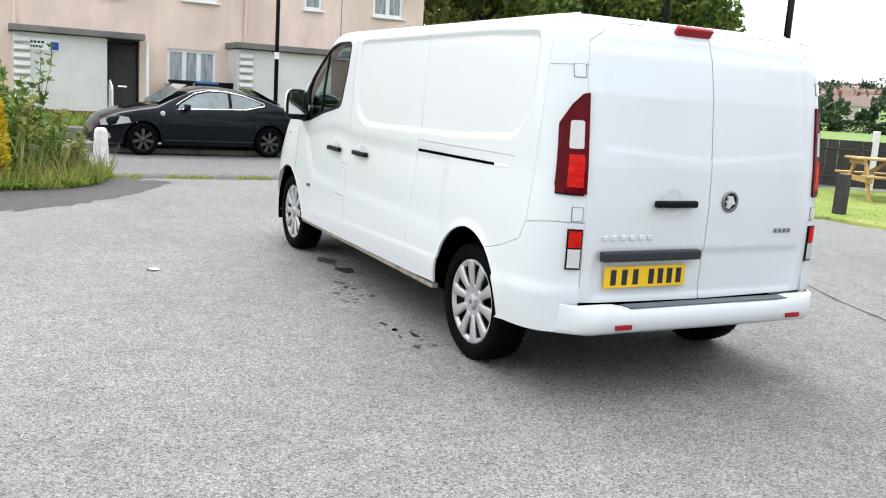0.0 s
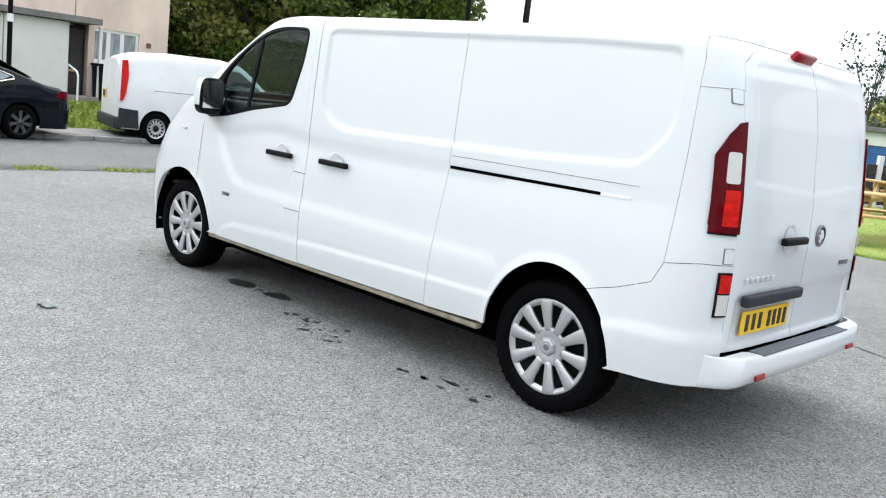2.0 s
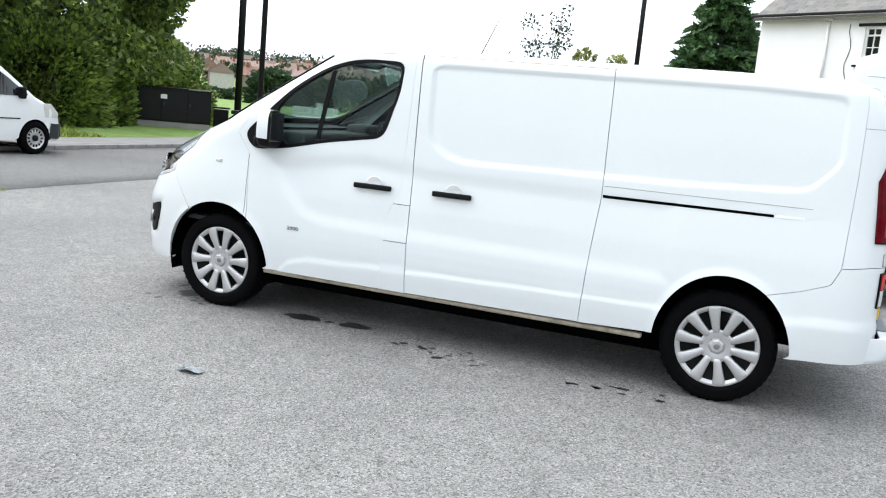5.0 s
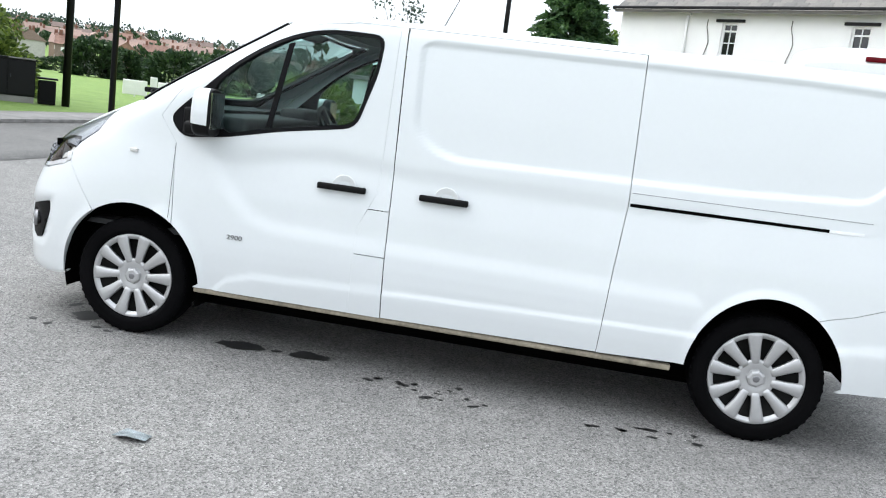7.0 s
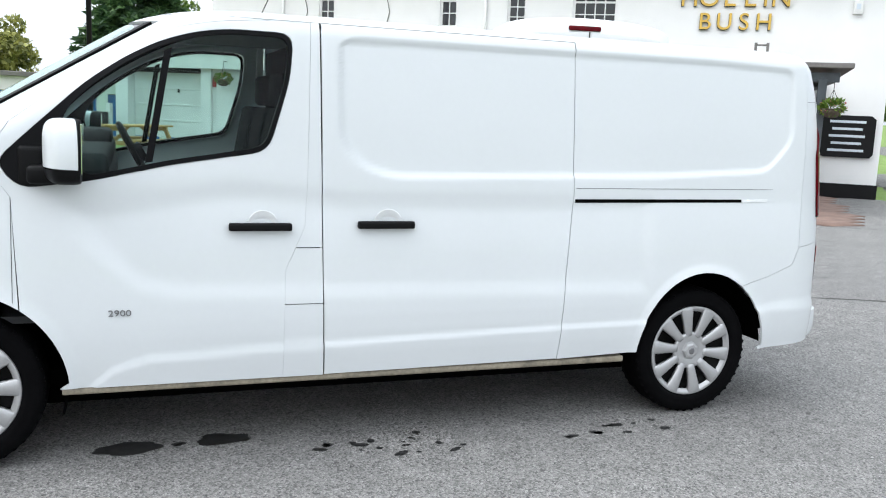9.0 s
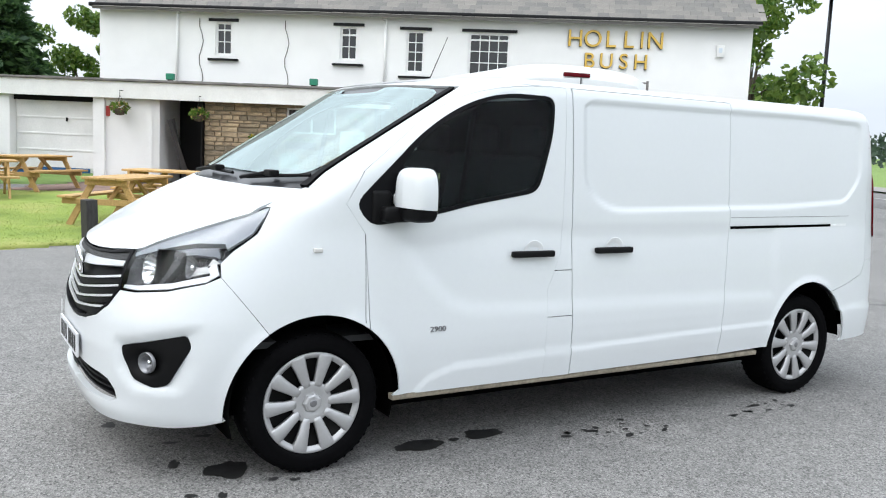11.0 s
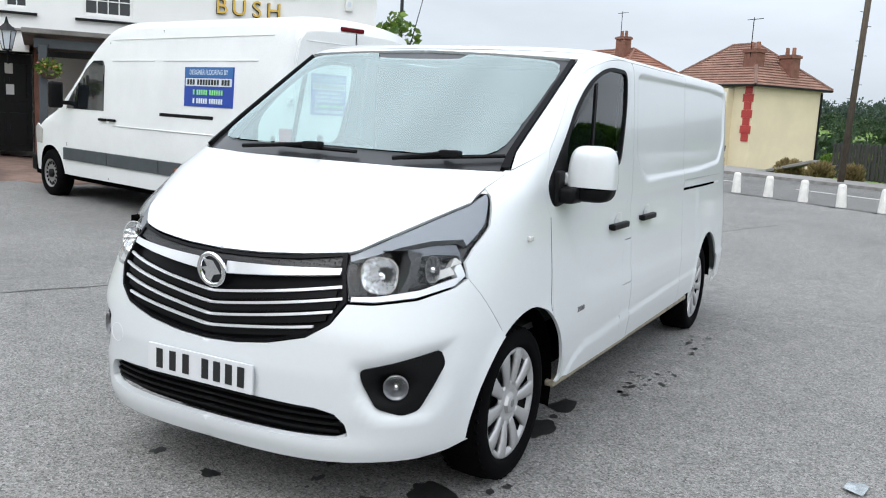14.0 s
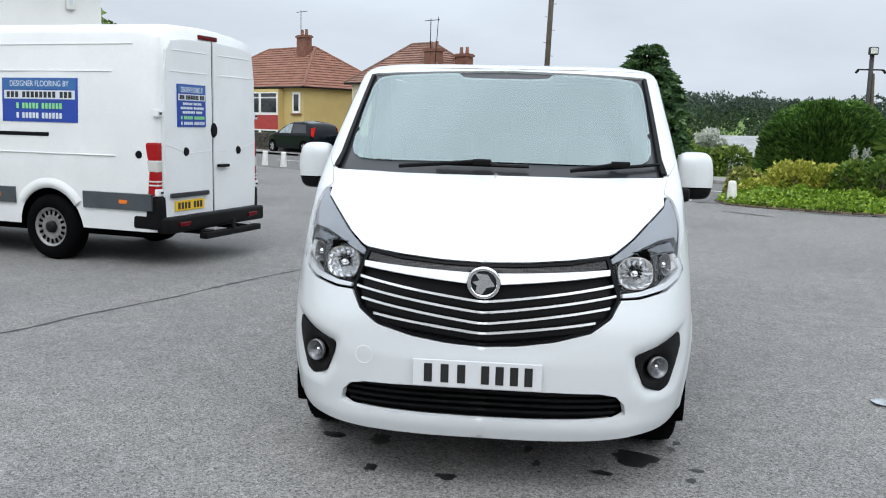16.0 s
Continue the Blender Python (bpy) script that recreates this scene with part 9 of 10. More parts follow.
# ---- poles ----
def pole(name, x, y, h, r, mat, label, r2=None, lean=(0, 0), collar=True, cat="pole"):
    t = thing(name, label, cat, Matrix.Translation((x, y, land(x, y) - 0.1)) @ pose(0, 0, 0, lean[0], lean[1], 0))
    part("shaft", cyl(r, r2 or r * 0.75, h, 14), mat, t, "", True)
    if collar:
        part("base", cyl(r * 1.5, r * 1.5, 1.2, 14), mat, t, "", True)
    return t


lp = pole("lamp_post", 16.58, -2.58, 7.2, 0.05, M_BLACKPAINT, "thin black street lamp post before the terrace", 0.045, cat="street lamp", collar=False)
part("mark", cyl(0.062, 0.062, 0.16, 14, Matrix.Translation((0, 0, 1.95))), M_PAPER, lp, "white number label")
part("lamp_head", bx(0.60, 0.20, 0.12, (-0.35, 0, 7.2), 0.04, 2), M_GREYP, lp)
for x, y, h, r in ((8.62, -7.53, 8.6, 0.05), (17.8, -20.5, 9.5, 0.125), (3.85, -19.3, 8.8, 0.07)):
    q = pole("lamp_post", x, y, h, r, M_BLACKPAINT, "tall black street lamp post", r * 0.85, cat="street lamp", collar=False)
    part("lamp_head", bx(0.60, 0.20, 0.12, (-0.35, 0, h), 0.04, 2), M_GREYP, q)
tp = pole("telegraph_pole", -24.1, 0.2, 9.0, 0.105, M_BARK, "tall brown wooden telegraph pole with climbing steps", 0.085, (-1.6, 0), False, "telegraph pole")
for k in range(14):
    part("step_iron", rod((0, 0.09 * (-1) ** k, 2.4 + 0.45 * k), (0, 0.19 * (-1) ** k, 2.4 + 0.45 * k), 0.009, 6), M_STEEL, tp)
fx, fy = polar(7.96, 0.22, 160.8, 38)
fl = pole("floodlight_mast", fx, fy, 5.2, 0.11, M_DWOOD, "dark timber mast with a floodlight behind the hedge", cat="floodlight")
part("floodlight", bx(0.16, 0.34, 0.30, (0.1, 0.0, 5.25), 0.03, 2), M_GREYP, fl)
part("lamp_glass", bx(0.02, 0.26, 0.22, (0.19, 0.0, 5.25), 0.01, 1), M_CLEARW, fl)
part("cross_arm", join(rod((0, -0.45, 4.55), (0, 0.45, 4.55), 0.03, 8), rod((0, 0.45, 4.55), (0, 0.55, 4.42), 0.05, 8), rod((0, -0.45, 4.55), (0, -0.55, 4.42), 0.05, 8)), M_STEEL, fl)
part("prop", rod((0.2, 0.28, 0), (0.05, 0.08, 4.4), 0.06, 8), M_BARK, fl)
dp = (-25.1, -17.3)
q = pole("lamp_post", dp[0], dp[1], 7.95, 0.085, M_BLACKPAINT, "tall dark street lamp behind the pub corner", 0.07, cat="street lamp", collar=False)
part("lamp_head", bx(0.5, 0.9, 0.10, (0.0, 0.40, 7.92), 0.03, 2), M_GREYP, q)

# ---- weeds at the car park corner ----
rw = np.random.RandomState(12)


def tuft(name, label, x0, x1, y0, y1, n, h, material, seed, shape, kind="stuff", spread=0.45, w=0.035):
    r = np.random.RandomState(seed)
    p = np.stack([r.uniform(x0, x1, n), r.uniform(y0, y1, n)], 1)
    p = np.array([a for a in p if shape(*a)])
    hh = h * (0.4 + 0.8 * r.rand(len(p)))
    d = np.stack([r.normal(0, spread, len(p)), r.normal(0, spread, len(p)), np.ones(len(p))], 1)
    d /= np.linalg.norm(d, axis=1, keepdims=True)
    base = np.array([(a, b, land(a, b)) for a, b in p])
    e = np.cross(d, r.normal(size=(len(p), 3)))
    e /= np.linalg.norm(e, axis=1, keepdims=True)
    tip = base + d * hh[:, None]
    m = base + d * hh[:, None] * 0.45
    v = np.stack([base, m + e * w / 2, tip, m - e * w / 2], 1).reshape(-1, 3)
    return tagged(quads(name, v, np.arange(len(v)).reshape(-1, 4), material), label, "weeds", kind=kind)


patch = lambda x, y: (x - 8.9) ** 2 / 2.4 + (y - 4.1) ** 2 / 4.4 + 0.25 * noise.noise((x * 1.3, y * 1.3, 2)) < 1 
inner = lambda x, y: (x - 8.9) ** 2 / 1.6 + (y - 4.2) ** 2 / 3.0 < 1
tuft("weeds", "rough green grass and weeds at the car park corner", 7, 11, 1, 8, 42000, 0.17, M_BLADE, 13, lambda x, y: patch(x, y), w=0.016)
tuft("weeds", "dry brown stalks among the weeds", 7, 11, 2, 8, 5000, 0.36, M_DRY, 14, patch, w=0.010)
tuft("weeds", "tall green weeds behind the bollard", 7, 11, 2, 8, 9000, 0.78, M_BLADE, 15, inner, spread=0.22, w=0.016)
tuft("weeds", "yellow-green grass round the bollard", 7, 11, 1, 8, 14000, 0.34, M_BLADE, 22, patch, spread=0.4, w=0.013)
lw = np.stack([rw.uniform(7, 11, 22000), rw.uniform(1.2, 8, 22000)], 1)
lw = lw[[patch(x, y) and noise.noise((x * 1.7, y * 1.7, 8)) > -0.12 for x, y in lw]]
v, f = cards(np.stack([lw[:, 0], lw[:, 1], 0.05 + 0.30 * rw.rand(len(lw)) * (1.1 - np.clip(np.hypot((lw[:, 0] - 8.9) / 1.55, (lw[:, 1] - 4.1) / 2.1), 0, 1))], 1), 0.06, np.tile((-0.4, -0.2, 0.6), (len(lw), 1)), 23, 1.5)
tagged(quads("weed_leaves", v, f, M_COVER), "bright broad leaves at the foot of the weeds", "weeds", kind="stuff")
tuft("joint_weeds", "low grass growing along the tarmac joint", 8.95, 9.25, -3.0, 3.5, 1500, 0.06, M_BLADE, 19, lambda x, y: noise.noise((y * 0.9, 3, 1)) > -0.05 or y > 1.5, w=0.02)
v, f = cards(np.array([(8.9 + q * 1.2 * math.cos(a), 4.2 + q * 1.7 * math.sin(a), (0.10 + 0.95 * u) * (1.05 - 0.75 * q)) for q, a, u in np.stack([rw.rand(12000) ** 0.5, rw.rand(12000) * 6.283, rw.rand(12000)], 1)]), 0.05, None, 16, 1.9)
tagged(quads("weed_leaves", v, f, M_IVY), "leafy weeds at the car park corner", "weeds", kind="stuff")
shrub("flowering_shrub", "shrub of tall bright yellow flower spikes among weeds", 8.0, 3.55, (0.22, 0.30, 1.35), 1300, 0.06, M_FLOWER, 17)


def tall_weed(x, y, h, seed, leaf, label):
    """A leaning stalk with side shoots and loose leaves."""
    r = np.random.RandomState(seed)
    t = thing("tall_weed", label, "weed", Matrix.Translation((x, y, land(x, y))), "tall weeds")
    stems, pts, nn = [], [], []
    for k in range(5):
        lean = r.normal(0, 0.16, 2)
        hk = h * r.uniform(0.55, 1.0)
        prev = Vector((r.normal(0, 0.07), r.normal(0, 0.07), -0.03))
        for j in range(6):
            q = (j + 1) / 6
            p = Vector((prev.x + lean[0] * hk / 6 + r.normal(0, 0.015), prev.y + lean[1] * hk / 6 + r.normal(0, 0.015), hk * q))
            stems.append(rod(prev, p, 0.008 * (1.15 - q) + 0.002, 5))
            for _ in range(9):
                c = prev.lerp(p, r.rand())
                d = r.normal(size=3)
                d[2] = abs(d[2]) * 0.5
                d /= np.linalg.norm(d)
                pts.append(np.array(c) + d * r.uniform(0.02, 0.10) * (1.3 - 0.6 * q))
                nn.append(d)
            prev = p
    part("stem", join(*stems), M_IVY, t)
    v, f = cards(np.array(pts), 0.055, np.array(nn), seed, 2.3, 0.4)
    quads("leaves", v, f, leaf, t)


for k, (x, y, h) in enumerate(((8.75, 3.25, 1.55), (8.95, 3.05, 1.85), (9.1, 3.3, 1.3), (8.6, 2.95, 1.1), (9.3, 2.85, 1.2), (8.4, 3.3, 1.25), (8.85, 2.75, 0.95), (9.4, 3.2, 1.5), (8.3, 2.95, 0.8), (9.0, 2.45, 0.7))):
    tall_weed(x, y, h, 220 + k, M_IVY if k % 3 else M_LEAF2, "tall leafy green weed leaning over the car park edge")
tuft("weeds", "reddish brown seed heads among the weeds", 7, 11, 1.5, 6, 1800, 0.60, M_DRY, 21, patch, spread=0.35, w=0.012)


def concrete_bollard(x, y, h, r, mat, label, lean=(0, 0), grp="white bollards"):
    z = land(x, y)
    o = tagged(part("bollard", lathe([(r, -0.15), (r * 0.98, 0.05), (r * 0.78, h * 0.86), (r * 0.70, h * 0.95), (r * 0.45, h * 0.99), (0.0, h)], 20, 'Z'), mat, None, "", True), label, "bollard", grp)
    o.matrix_world = Matrix.Translation((x, y, z)) @ pose(0, 0, 0, lean[0], lean[1], 0)


concrete_bollard(8.42, 2.98, 0.50, 0.11, M_GREYCON, "weathered grey stone stub among the weeds", (4, 3), "")
M_BOLL = surface("white_bollard_paint", (0.70, 0.69, 0.66), 0.75, wear=0.15, scale=7, grain=40, bump=0.2)
concrete_bollard(10.7, 1.9, 0.62, 0.13, M_BOLL, "chipped white painted concrete bollard in the weeds", grp="")
concrete_bollard(8.5, 3.1, 0.50, 0.14, M_GREYCON, "old grey stone post in the weeds", (6, -8), grp="")
for k in range(-14, 9):
    x, y = -13.0 + 0.62 * k * 1.04, 2.68 + 0.865 * k
    if k == 0:
        x, y = -13.0, 2.68
    if k >= 3:
        continue
    concrete_bollard(x, y, 0.52, 0.115, M_BOLL, "white painted concrete bollard at the car park edge", (random.Random(k).uniform(-2, 2), random.Random(k + 50).uniform(-2, 2)))

# ---- trees beyond the side road ----
broad_tree(25, -12, 10.5, 5.2, M_LEAF2, "large olive-green broadleaf tree beside the terrace", 41, 46000, 0.135, 0.3, 0.02)
broad_tree(22.9, -16.1, 11, 4.9, M_LEAF, "large dark green tree across the road", 42, 52000, 0.14, 0.35, 0.05)
broad_tree(28, -18.5, 11, 5.6, M_LEAF2, "large olive-green broadleaf tree behind the dark one", 43, 24000, 0.2, 0.3, 0.0)
broad_tree(24.0, -21.5, 5.2, 2.6, M_LEAF, "dark green small tree at the edge of the field", 44, 12000, 0.13, 0.14, 0.0)
for k, (x, y, a, b, c) in enumerate(((22.0, -11.6, 1.9, 1.5, 2.3), (20.6, -14.2, 1.8, 1.9, 3.0), (21.2, -16.4, 1.6, 1.6, 3.2), (22.9, -19.2, 1.6, 1.6, 2.6), (22.5, -22.0, 2.2, 1.6, 1.8), (24.5, -9.8, 2.5, 1.4, 3.0))):
    shrub("hedge_bush", "dense green bush under the trees", x, y, (a, b, c), 9000, 0.12, (M_IVY if k == 0 else M_LEAF), 60 + k)
def street_cabinet(x, y, rz, l, w, h, doors, label):
    c = thing("street_cabinet", label, "cabinet", Matrix.Translation((x, y, land(x, y))) @ pose(0, 0, 0, 0, 0, rz), "cabinets across the road")
    part("body", bx(l, w, h - 0.06, (0, 0, h / 2 - 0.03), 0.02, 2), M_BLACK, c)
    part("top", bx(l + 0.1, w + 0.08, 0.06, (0, 0, h), 0.015, 1), M_BLACK, c)
    for k in range(doors):
        for s_ in (1, -1):
            part("cabinet_door", bx(l / doors - 0.06, 0.03, h - 0.2, (-l / 2 + l * (k + 0.5) / doors, s_ * (w / 2 + 0.01), h / 2), 0.006, 1), M_SATIN, c)


street_cabinet(18.28, -20.2, 37.9, 0.50, 0.5, 0.80, 1, "small black utility cabinet beside the large one")
for x, y, w, h, nm, lb in ((22.4, -34.8, 0.34, 1.0, "gate_post", "white painted gate post at the field edge"), (24.6, -37.0, 1.2, 0.75, "notice_panel", "small white panel on posts at the field edge"), (24.2, -39.5, 0.8, 0.75, "notice_panel", "small white panel on posts at the field edge")):
    o = tagged(part(nm, join(bx(w, 0.1 if w > 0.5 else 0.3, h, (0, 0, h * 0.62), 0.02, 1), bx(0.08, 0.08, h, (0, 0, h / 2))), M_FASCIA), lb, "post" if w < 0.5 else "panel")
    o.matrix_world = Matrix.Translation((x, y, land(x, y))) @ pose(0, 0, 0, 0, 0, 28)

for k, (az, d, w, h) in enumerate(((-58.5, 96, 4.2, 5.0), (-60.3, 99, 3.0, 4.2), (-63.5, 90, 5.0, 4.6), (-67.0, 86, 5.0, 5.2), (-50.0, 105, 5.5, 5.5), (-46.8, 100, 4.5, 6.0))):
    px, py = polar(1, 5.5, az, d)
    shrub("field_bush", "round green bush at the far edge of the field", px, py, (w * 0.6, w * 0.6, h * 0.7), 2600, 0.38, M_FARWOOD, 210 + k)
fxx, fyy = polar(1, 5.5, -54.5, 108)
for k in range(5):
    hx_, hy_ = polar(fxx, fyy, 28, (k - 2) * 4.6)
    shrub("field_hedge", "low dark hedge along the far edge of the field", 0, 0, (2.6, 1.2, 1.25 + 0.2 * (k % 2)), 1800, 0.22, M_FARWOOD, 240 + k, m=Matrix.Translation((hx_, hy_, land(hx_, hy_))) @ pose(0, 0, 0, 0, 0, 28), category="hedge")

# ---- blue garages behind the garden ----
ga = thing("garage_row", "row of flat-roofed garages with blue doors", "garage", Matrix.Translation((0, -27, -0.45)))
part("wall", wall_with_holes(-2.0, 10.2, -0.2, 2.55, [(1.9 + 2.0 * k - 4.0 + 0.1, 1.9 + 2.0 * k - 4.0 + 1.75, -0.1, 2.1) for k in range(1, 6)], 0, -0.3), M_FASCIA, ga, "pale garage wall")
part("side_wall", bx(0.2, 5, 2.75, (10.1, -2.6, 1.15)), M_CREAM, ga)
part("flat_roof", bx(12.6, 5.6, 0.16, (4.1, -2.6, 2.62), 0.02, 1), M_GREYCON, ga)
for k in range(1, 6):
    x = 1.9 + 2.0 * k - 4.0 + 0.925
    d = part("garage_door", bx(1.64, 0.05, 2.15, (x, -0.10, 1.0)), M_BLUE, ga, "blue garage door")
    for j in range(5):
        part("door_rib", bx(1.6, 0.03, 0.05, (x, -0.07, 0.25 + 0.4 * j), 0.01, 1), M_BLUE, d)
conifer(2.6, -33, 8.7, 3.5, "tall dark conifer behind the garages", 71, 42000, 0.17)
broad_tree(8.6, -37, 5.2, 2.4, M_LEAF2, "pale green bushy tree behind the garages", 76, 9000, 0.16, 0.10, 0.0)
broad_tree(-1.6, -35, 6.4, 2.3, M_IVY, "light green bushy tree beside the conifer", 77, 9000, 0.16, 0.10, 0.0)
bx_, by_ = polar(1, 5.5, -77, 40)
broad_tree(bx_, by_, 6.3, 1.5, M_FARWOOD2, "thin sparse tree behind the garden", 73, 900, 0.11, 0.09, 0.2)
broad_tree(-20.8, -17.2, 8.8, 2.4, M_IVY, "light green open-crowned tree behind the pub", 75, 4200, 0.20, 0.13, 0.12)


# ---- houses across the main road ----
def hip_house(name, label, m, w, d, zb, ze, zr, wall, tile, ridge=0.35):
    h = thing(name, label, "house", m)
    part("wall", bx(w, d, ze - zb, (0, 0, (ze + zb) / 2)), wall, h, "rendered wall")
    ov = 0.35
    a = [(-w / 2 - ov, -d / 2 - ov), (w / 2 + ov, -d / 2 - ov), (w / 2 + ov, d / 2 + ov), (-w / 2 - ov, d / 2 + ov)]
    rx = w * ridge / 2
    ridge_pts = [(-rx, 0, zr), (rx, 0, zr)]
    bm = bmesh.new()
    faces = [(a[0], a[1], ridge_pts[1], ridge_pts[0]), (a[2], a[3], ridge_pts[0], ridge_pts[1]), (a[1], a[2], ridge_pts[1]), (a[3], a[0], ridge_pts[0])]
    n = 16
    for fc in faces:
        lo0, lo1 = Vector((*fc[0], ze)), Vector((*fc[1], ze))
        hi1 = Vector(fc[2])
        hi0 = Vector(fc[3]) if len(fc) == 4 else hi1
        nrm = (lo1 - lo0).cross(hi1 - lo0).normalized()
        for k in range(n):
            s, e = k / n, (k + 1) / n
            p = [lo0.lerp(hi0, s) + nrm * 0.05, lo1.lerp(hi1, s) + nrm * 0.05, lo1.lerp(hi1, e), lo0.lerp(hi0, e)]
            u = [lo0.lerp(hi0, s), lo1.lerp(hi1, s)]
            vv = [bm.verts.new(q) for q in p]
            uu = [bm.verts.new(q) for q in u]
            if (p[2] - p[3]).length > 1e-4:
                bm.faces.new(vv)
            else:
                bm.faces.new(vv[:3])
            bm.faces.new((uu[0], uu[1], vv[1], vv[0]))
    bmesh.ops.remove_doubles(bm, verts=bm.verts, dist=1e-3)
    part("roof", bm, tile, h, "hipped tiled roof")
    hips = [rod((*q, ze), ridge_pts[0 if q[0] < 0 else 1], 0.11, 6) for q in a] + [rod(ridge_pts[0], ridge_pts[1], 0.11, 6)]
    part("hip_tiles", join(*hips), tile, h)
    part("gutter", join(*[rod((*p, ze - 0.03), (*q, ze - 0.03), 0.07, 6) for p, q in zip(a, a[1:] + a[:1])]), M_BLACKPAINT, h, "dark gutter")
    return h


def stack(h, x, y, z0, z1, aerial):
    c = part("chimney", bx(0.95, 0.62, z1 - z0, (x, y, (z0 + z1) / 2)), M_BRICKR, h, "red brick chimney stack")
    part("cap", bx(1.1, 0.76, 0.14, (x, y, z1 - 0.12)), M_BRICKR, c)
    for s in (-0.25, 0.22):
        part("pot", cyl(0.12, 0.10, 0.4, 10, Matrix.Translation((x + s, y, z1))), M_TILE, c)
    if aerial:
        part("aerial", join(rod((x, y + 0.3, z1 - 0.5), (x, y + 0.3, z1 + 1.7), 0.025, 6), rod((x - 0.7, y + 0.3, z1 + 1.6), (x + 0.5, y + 0.3, z1 + 1.6), 0.02, 6)), M_STEEL, c)


def bay(h, x, y, w, z0, z1, z2, z3, wallm):
    b = part("bay", bx(w, 0.9, z3 - z0 + 0.9, (x, y, (z0 + z3) / 2 - 0.25)), wallm, h, "two-storey bay with a red panel")
    part("panel", bx(w * 0.97, 0.06, z2 - z1 - 0.04, (x, y + 0.45, (z1 + z2) / 2)), M_REDP, b, "red painted panel")
    for a, c in ((z0, z1), (z2, z3)):
        for k in range(2):
            ww = w * (0.60 if k == 0 else 0.34)
            xx = x + (-w * 0.18 if k == 0 else w * 0.31)
            wd = part("window_frame", bx(ww, 0.08, c - a, (xx, y + 0.45, (a + c) / 2)), M_UPVC, b, "white window")
            part("pane", bx(ww - 0.24, 0.05, (c - a) * 0.62, (xx, y + 0.49, a + (c - a) * 0.42)), M_PANE, wd)
            part("pane", bx(ww - 0.24, 0.05, (c - a) * 0.16, (xx, y + 0.49, a + (c - a) * 0.87)), M_PANE, wd)
    return b




def row_house(corner, w, d):
    """Centre of a house whose front faces the road, from its front corner towards the hedge."""
    c = Vector(corner) - Vector((RD.x, RD.y)) * w / 2 + Vector((RM.x, RM.y)) * d / 2
    return Matrix.Translation((c.x, c.y, 0)) @ pose(0, 0, 0, 0, 0, math.degrees(math.atan2(-RD.y, -RD.x)))


h1 = hip_house("semi_house", "mustard rendered house with orange hipped roof and red bay", row_house((-49.9, -15.7), 13.0, 8.2), 13.0, 8.2, -2.5, 3.85, 6.9, M_YELLOWW, M_TILE, 0.42)
bay(h1, -2.75, 4.1, 3.2, -0.65, 0.95, 1.95, 3.5, M_YELLOWW)
stack(h1, -2.5, 0.8, 5.4, 7.7, True)
for z0, z1 in ((2.1, 3.5),):
    wn = part("window", bx(0.8, 0.08, z1 - z0, (-5.75, 4.1, (z0 + z1) / 2)), M_UPVC, h1, "small white window")
    part("pane", bx(0.5, 0.06, z1 - z0 - 0.3, (-5.75, 4.13, (z0 + z1) / 2)), M_PANE, wn)
    part("sill", bx(1.0, 0.16, 0.10, (-5.75, 4.15, z0 - 0.08)), M_BRICKR, wn)
h2 = hip_house("semi_house", "cream rendered house with brown hipped roof and red bay", row_house((-43.4, -5.9), 7.4, 5.2), 7.4, 5.2, -2.5, 4.05, 6.55, M_CREAM, M_TILE2, 0.25)
bay(h2, -0.5, 2.6, 3.3, -0.8, 0.95, 2.1, 3.65, M_CREAM)
stack(h2, -2.9, -0.6, 4.2, 5.9, False)
stack(h2, -2.2, 1.4, 4.6, 6.1, True)
wn = part("window", bx(0.7, 0.08, 1.4, (2.9, 2.6, 2.9)), M_UPVC, h2, "small white window")
part("pane", bx(0.45, 0.06, 1.1, (2.9, 2.63, 2.9)), M_PANE, wn)
part("quoins", join(*[bx(0.5 + 0.25 * (k % 2), 0.06, 0.42, (-3.3, 2.62, 1.2 + 0.43 * k)) for k in range(7)]), M_REDP, h2, "red painted corner blocks")
part("drain_pipe", rod((-3.72, -2.5, -2), (-3.72, -2.5, 3.9), 0.07, 6), M_BLACKPAINT, h2)

# hatchback before the first house
hp = polar(7.96, 0.22, -165.5, 42)
hatch = thing("hatchback_car", "dark hatchback parked in front of the mustard house", "car", Matrix.Translation((hp[0], hp[1], land(*hp) + 0.05)) @ pose(0, 0, 0, 0, 0, -128))
kH = lerp_tab([(-0.7, 1.0), (-0.62, 1.30), (-0.4, 1.46), (0.3, 1.55), (1.1, 1.52), (1.5, 1.40), (2.1, 1.05), (2.7, 0.92), (3.1, 0.75), (3.25, 0.5)])
kW = lerp_tab([(-0.7, 0.72), (-0.5, 0.82), (2.4, 0.84), (2.9, 0.76), (3.25, 0.5)])
k_hw = lambda x, z: kW(x) * (1 if z < 0.92 else 1 - 0.22 * (z - 0.92) / 0.6)
part("body", shell(-0.7, 3.25, 2.5, 0.0, 0.30, 0.35, 0.24, kH, k_hw, 0.10), M_CARBLACK, hatch, "", True)
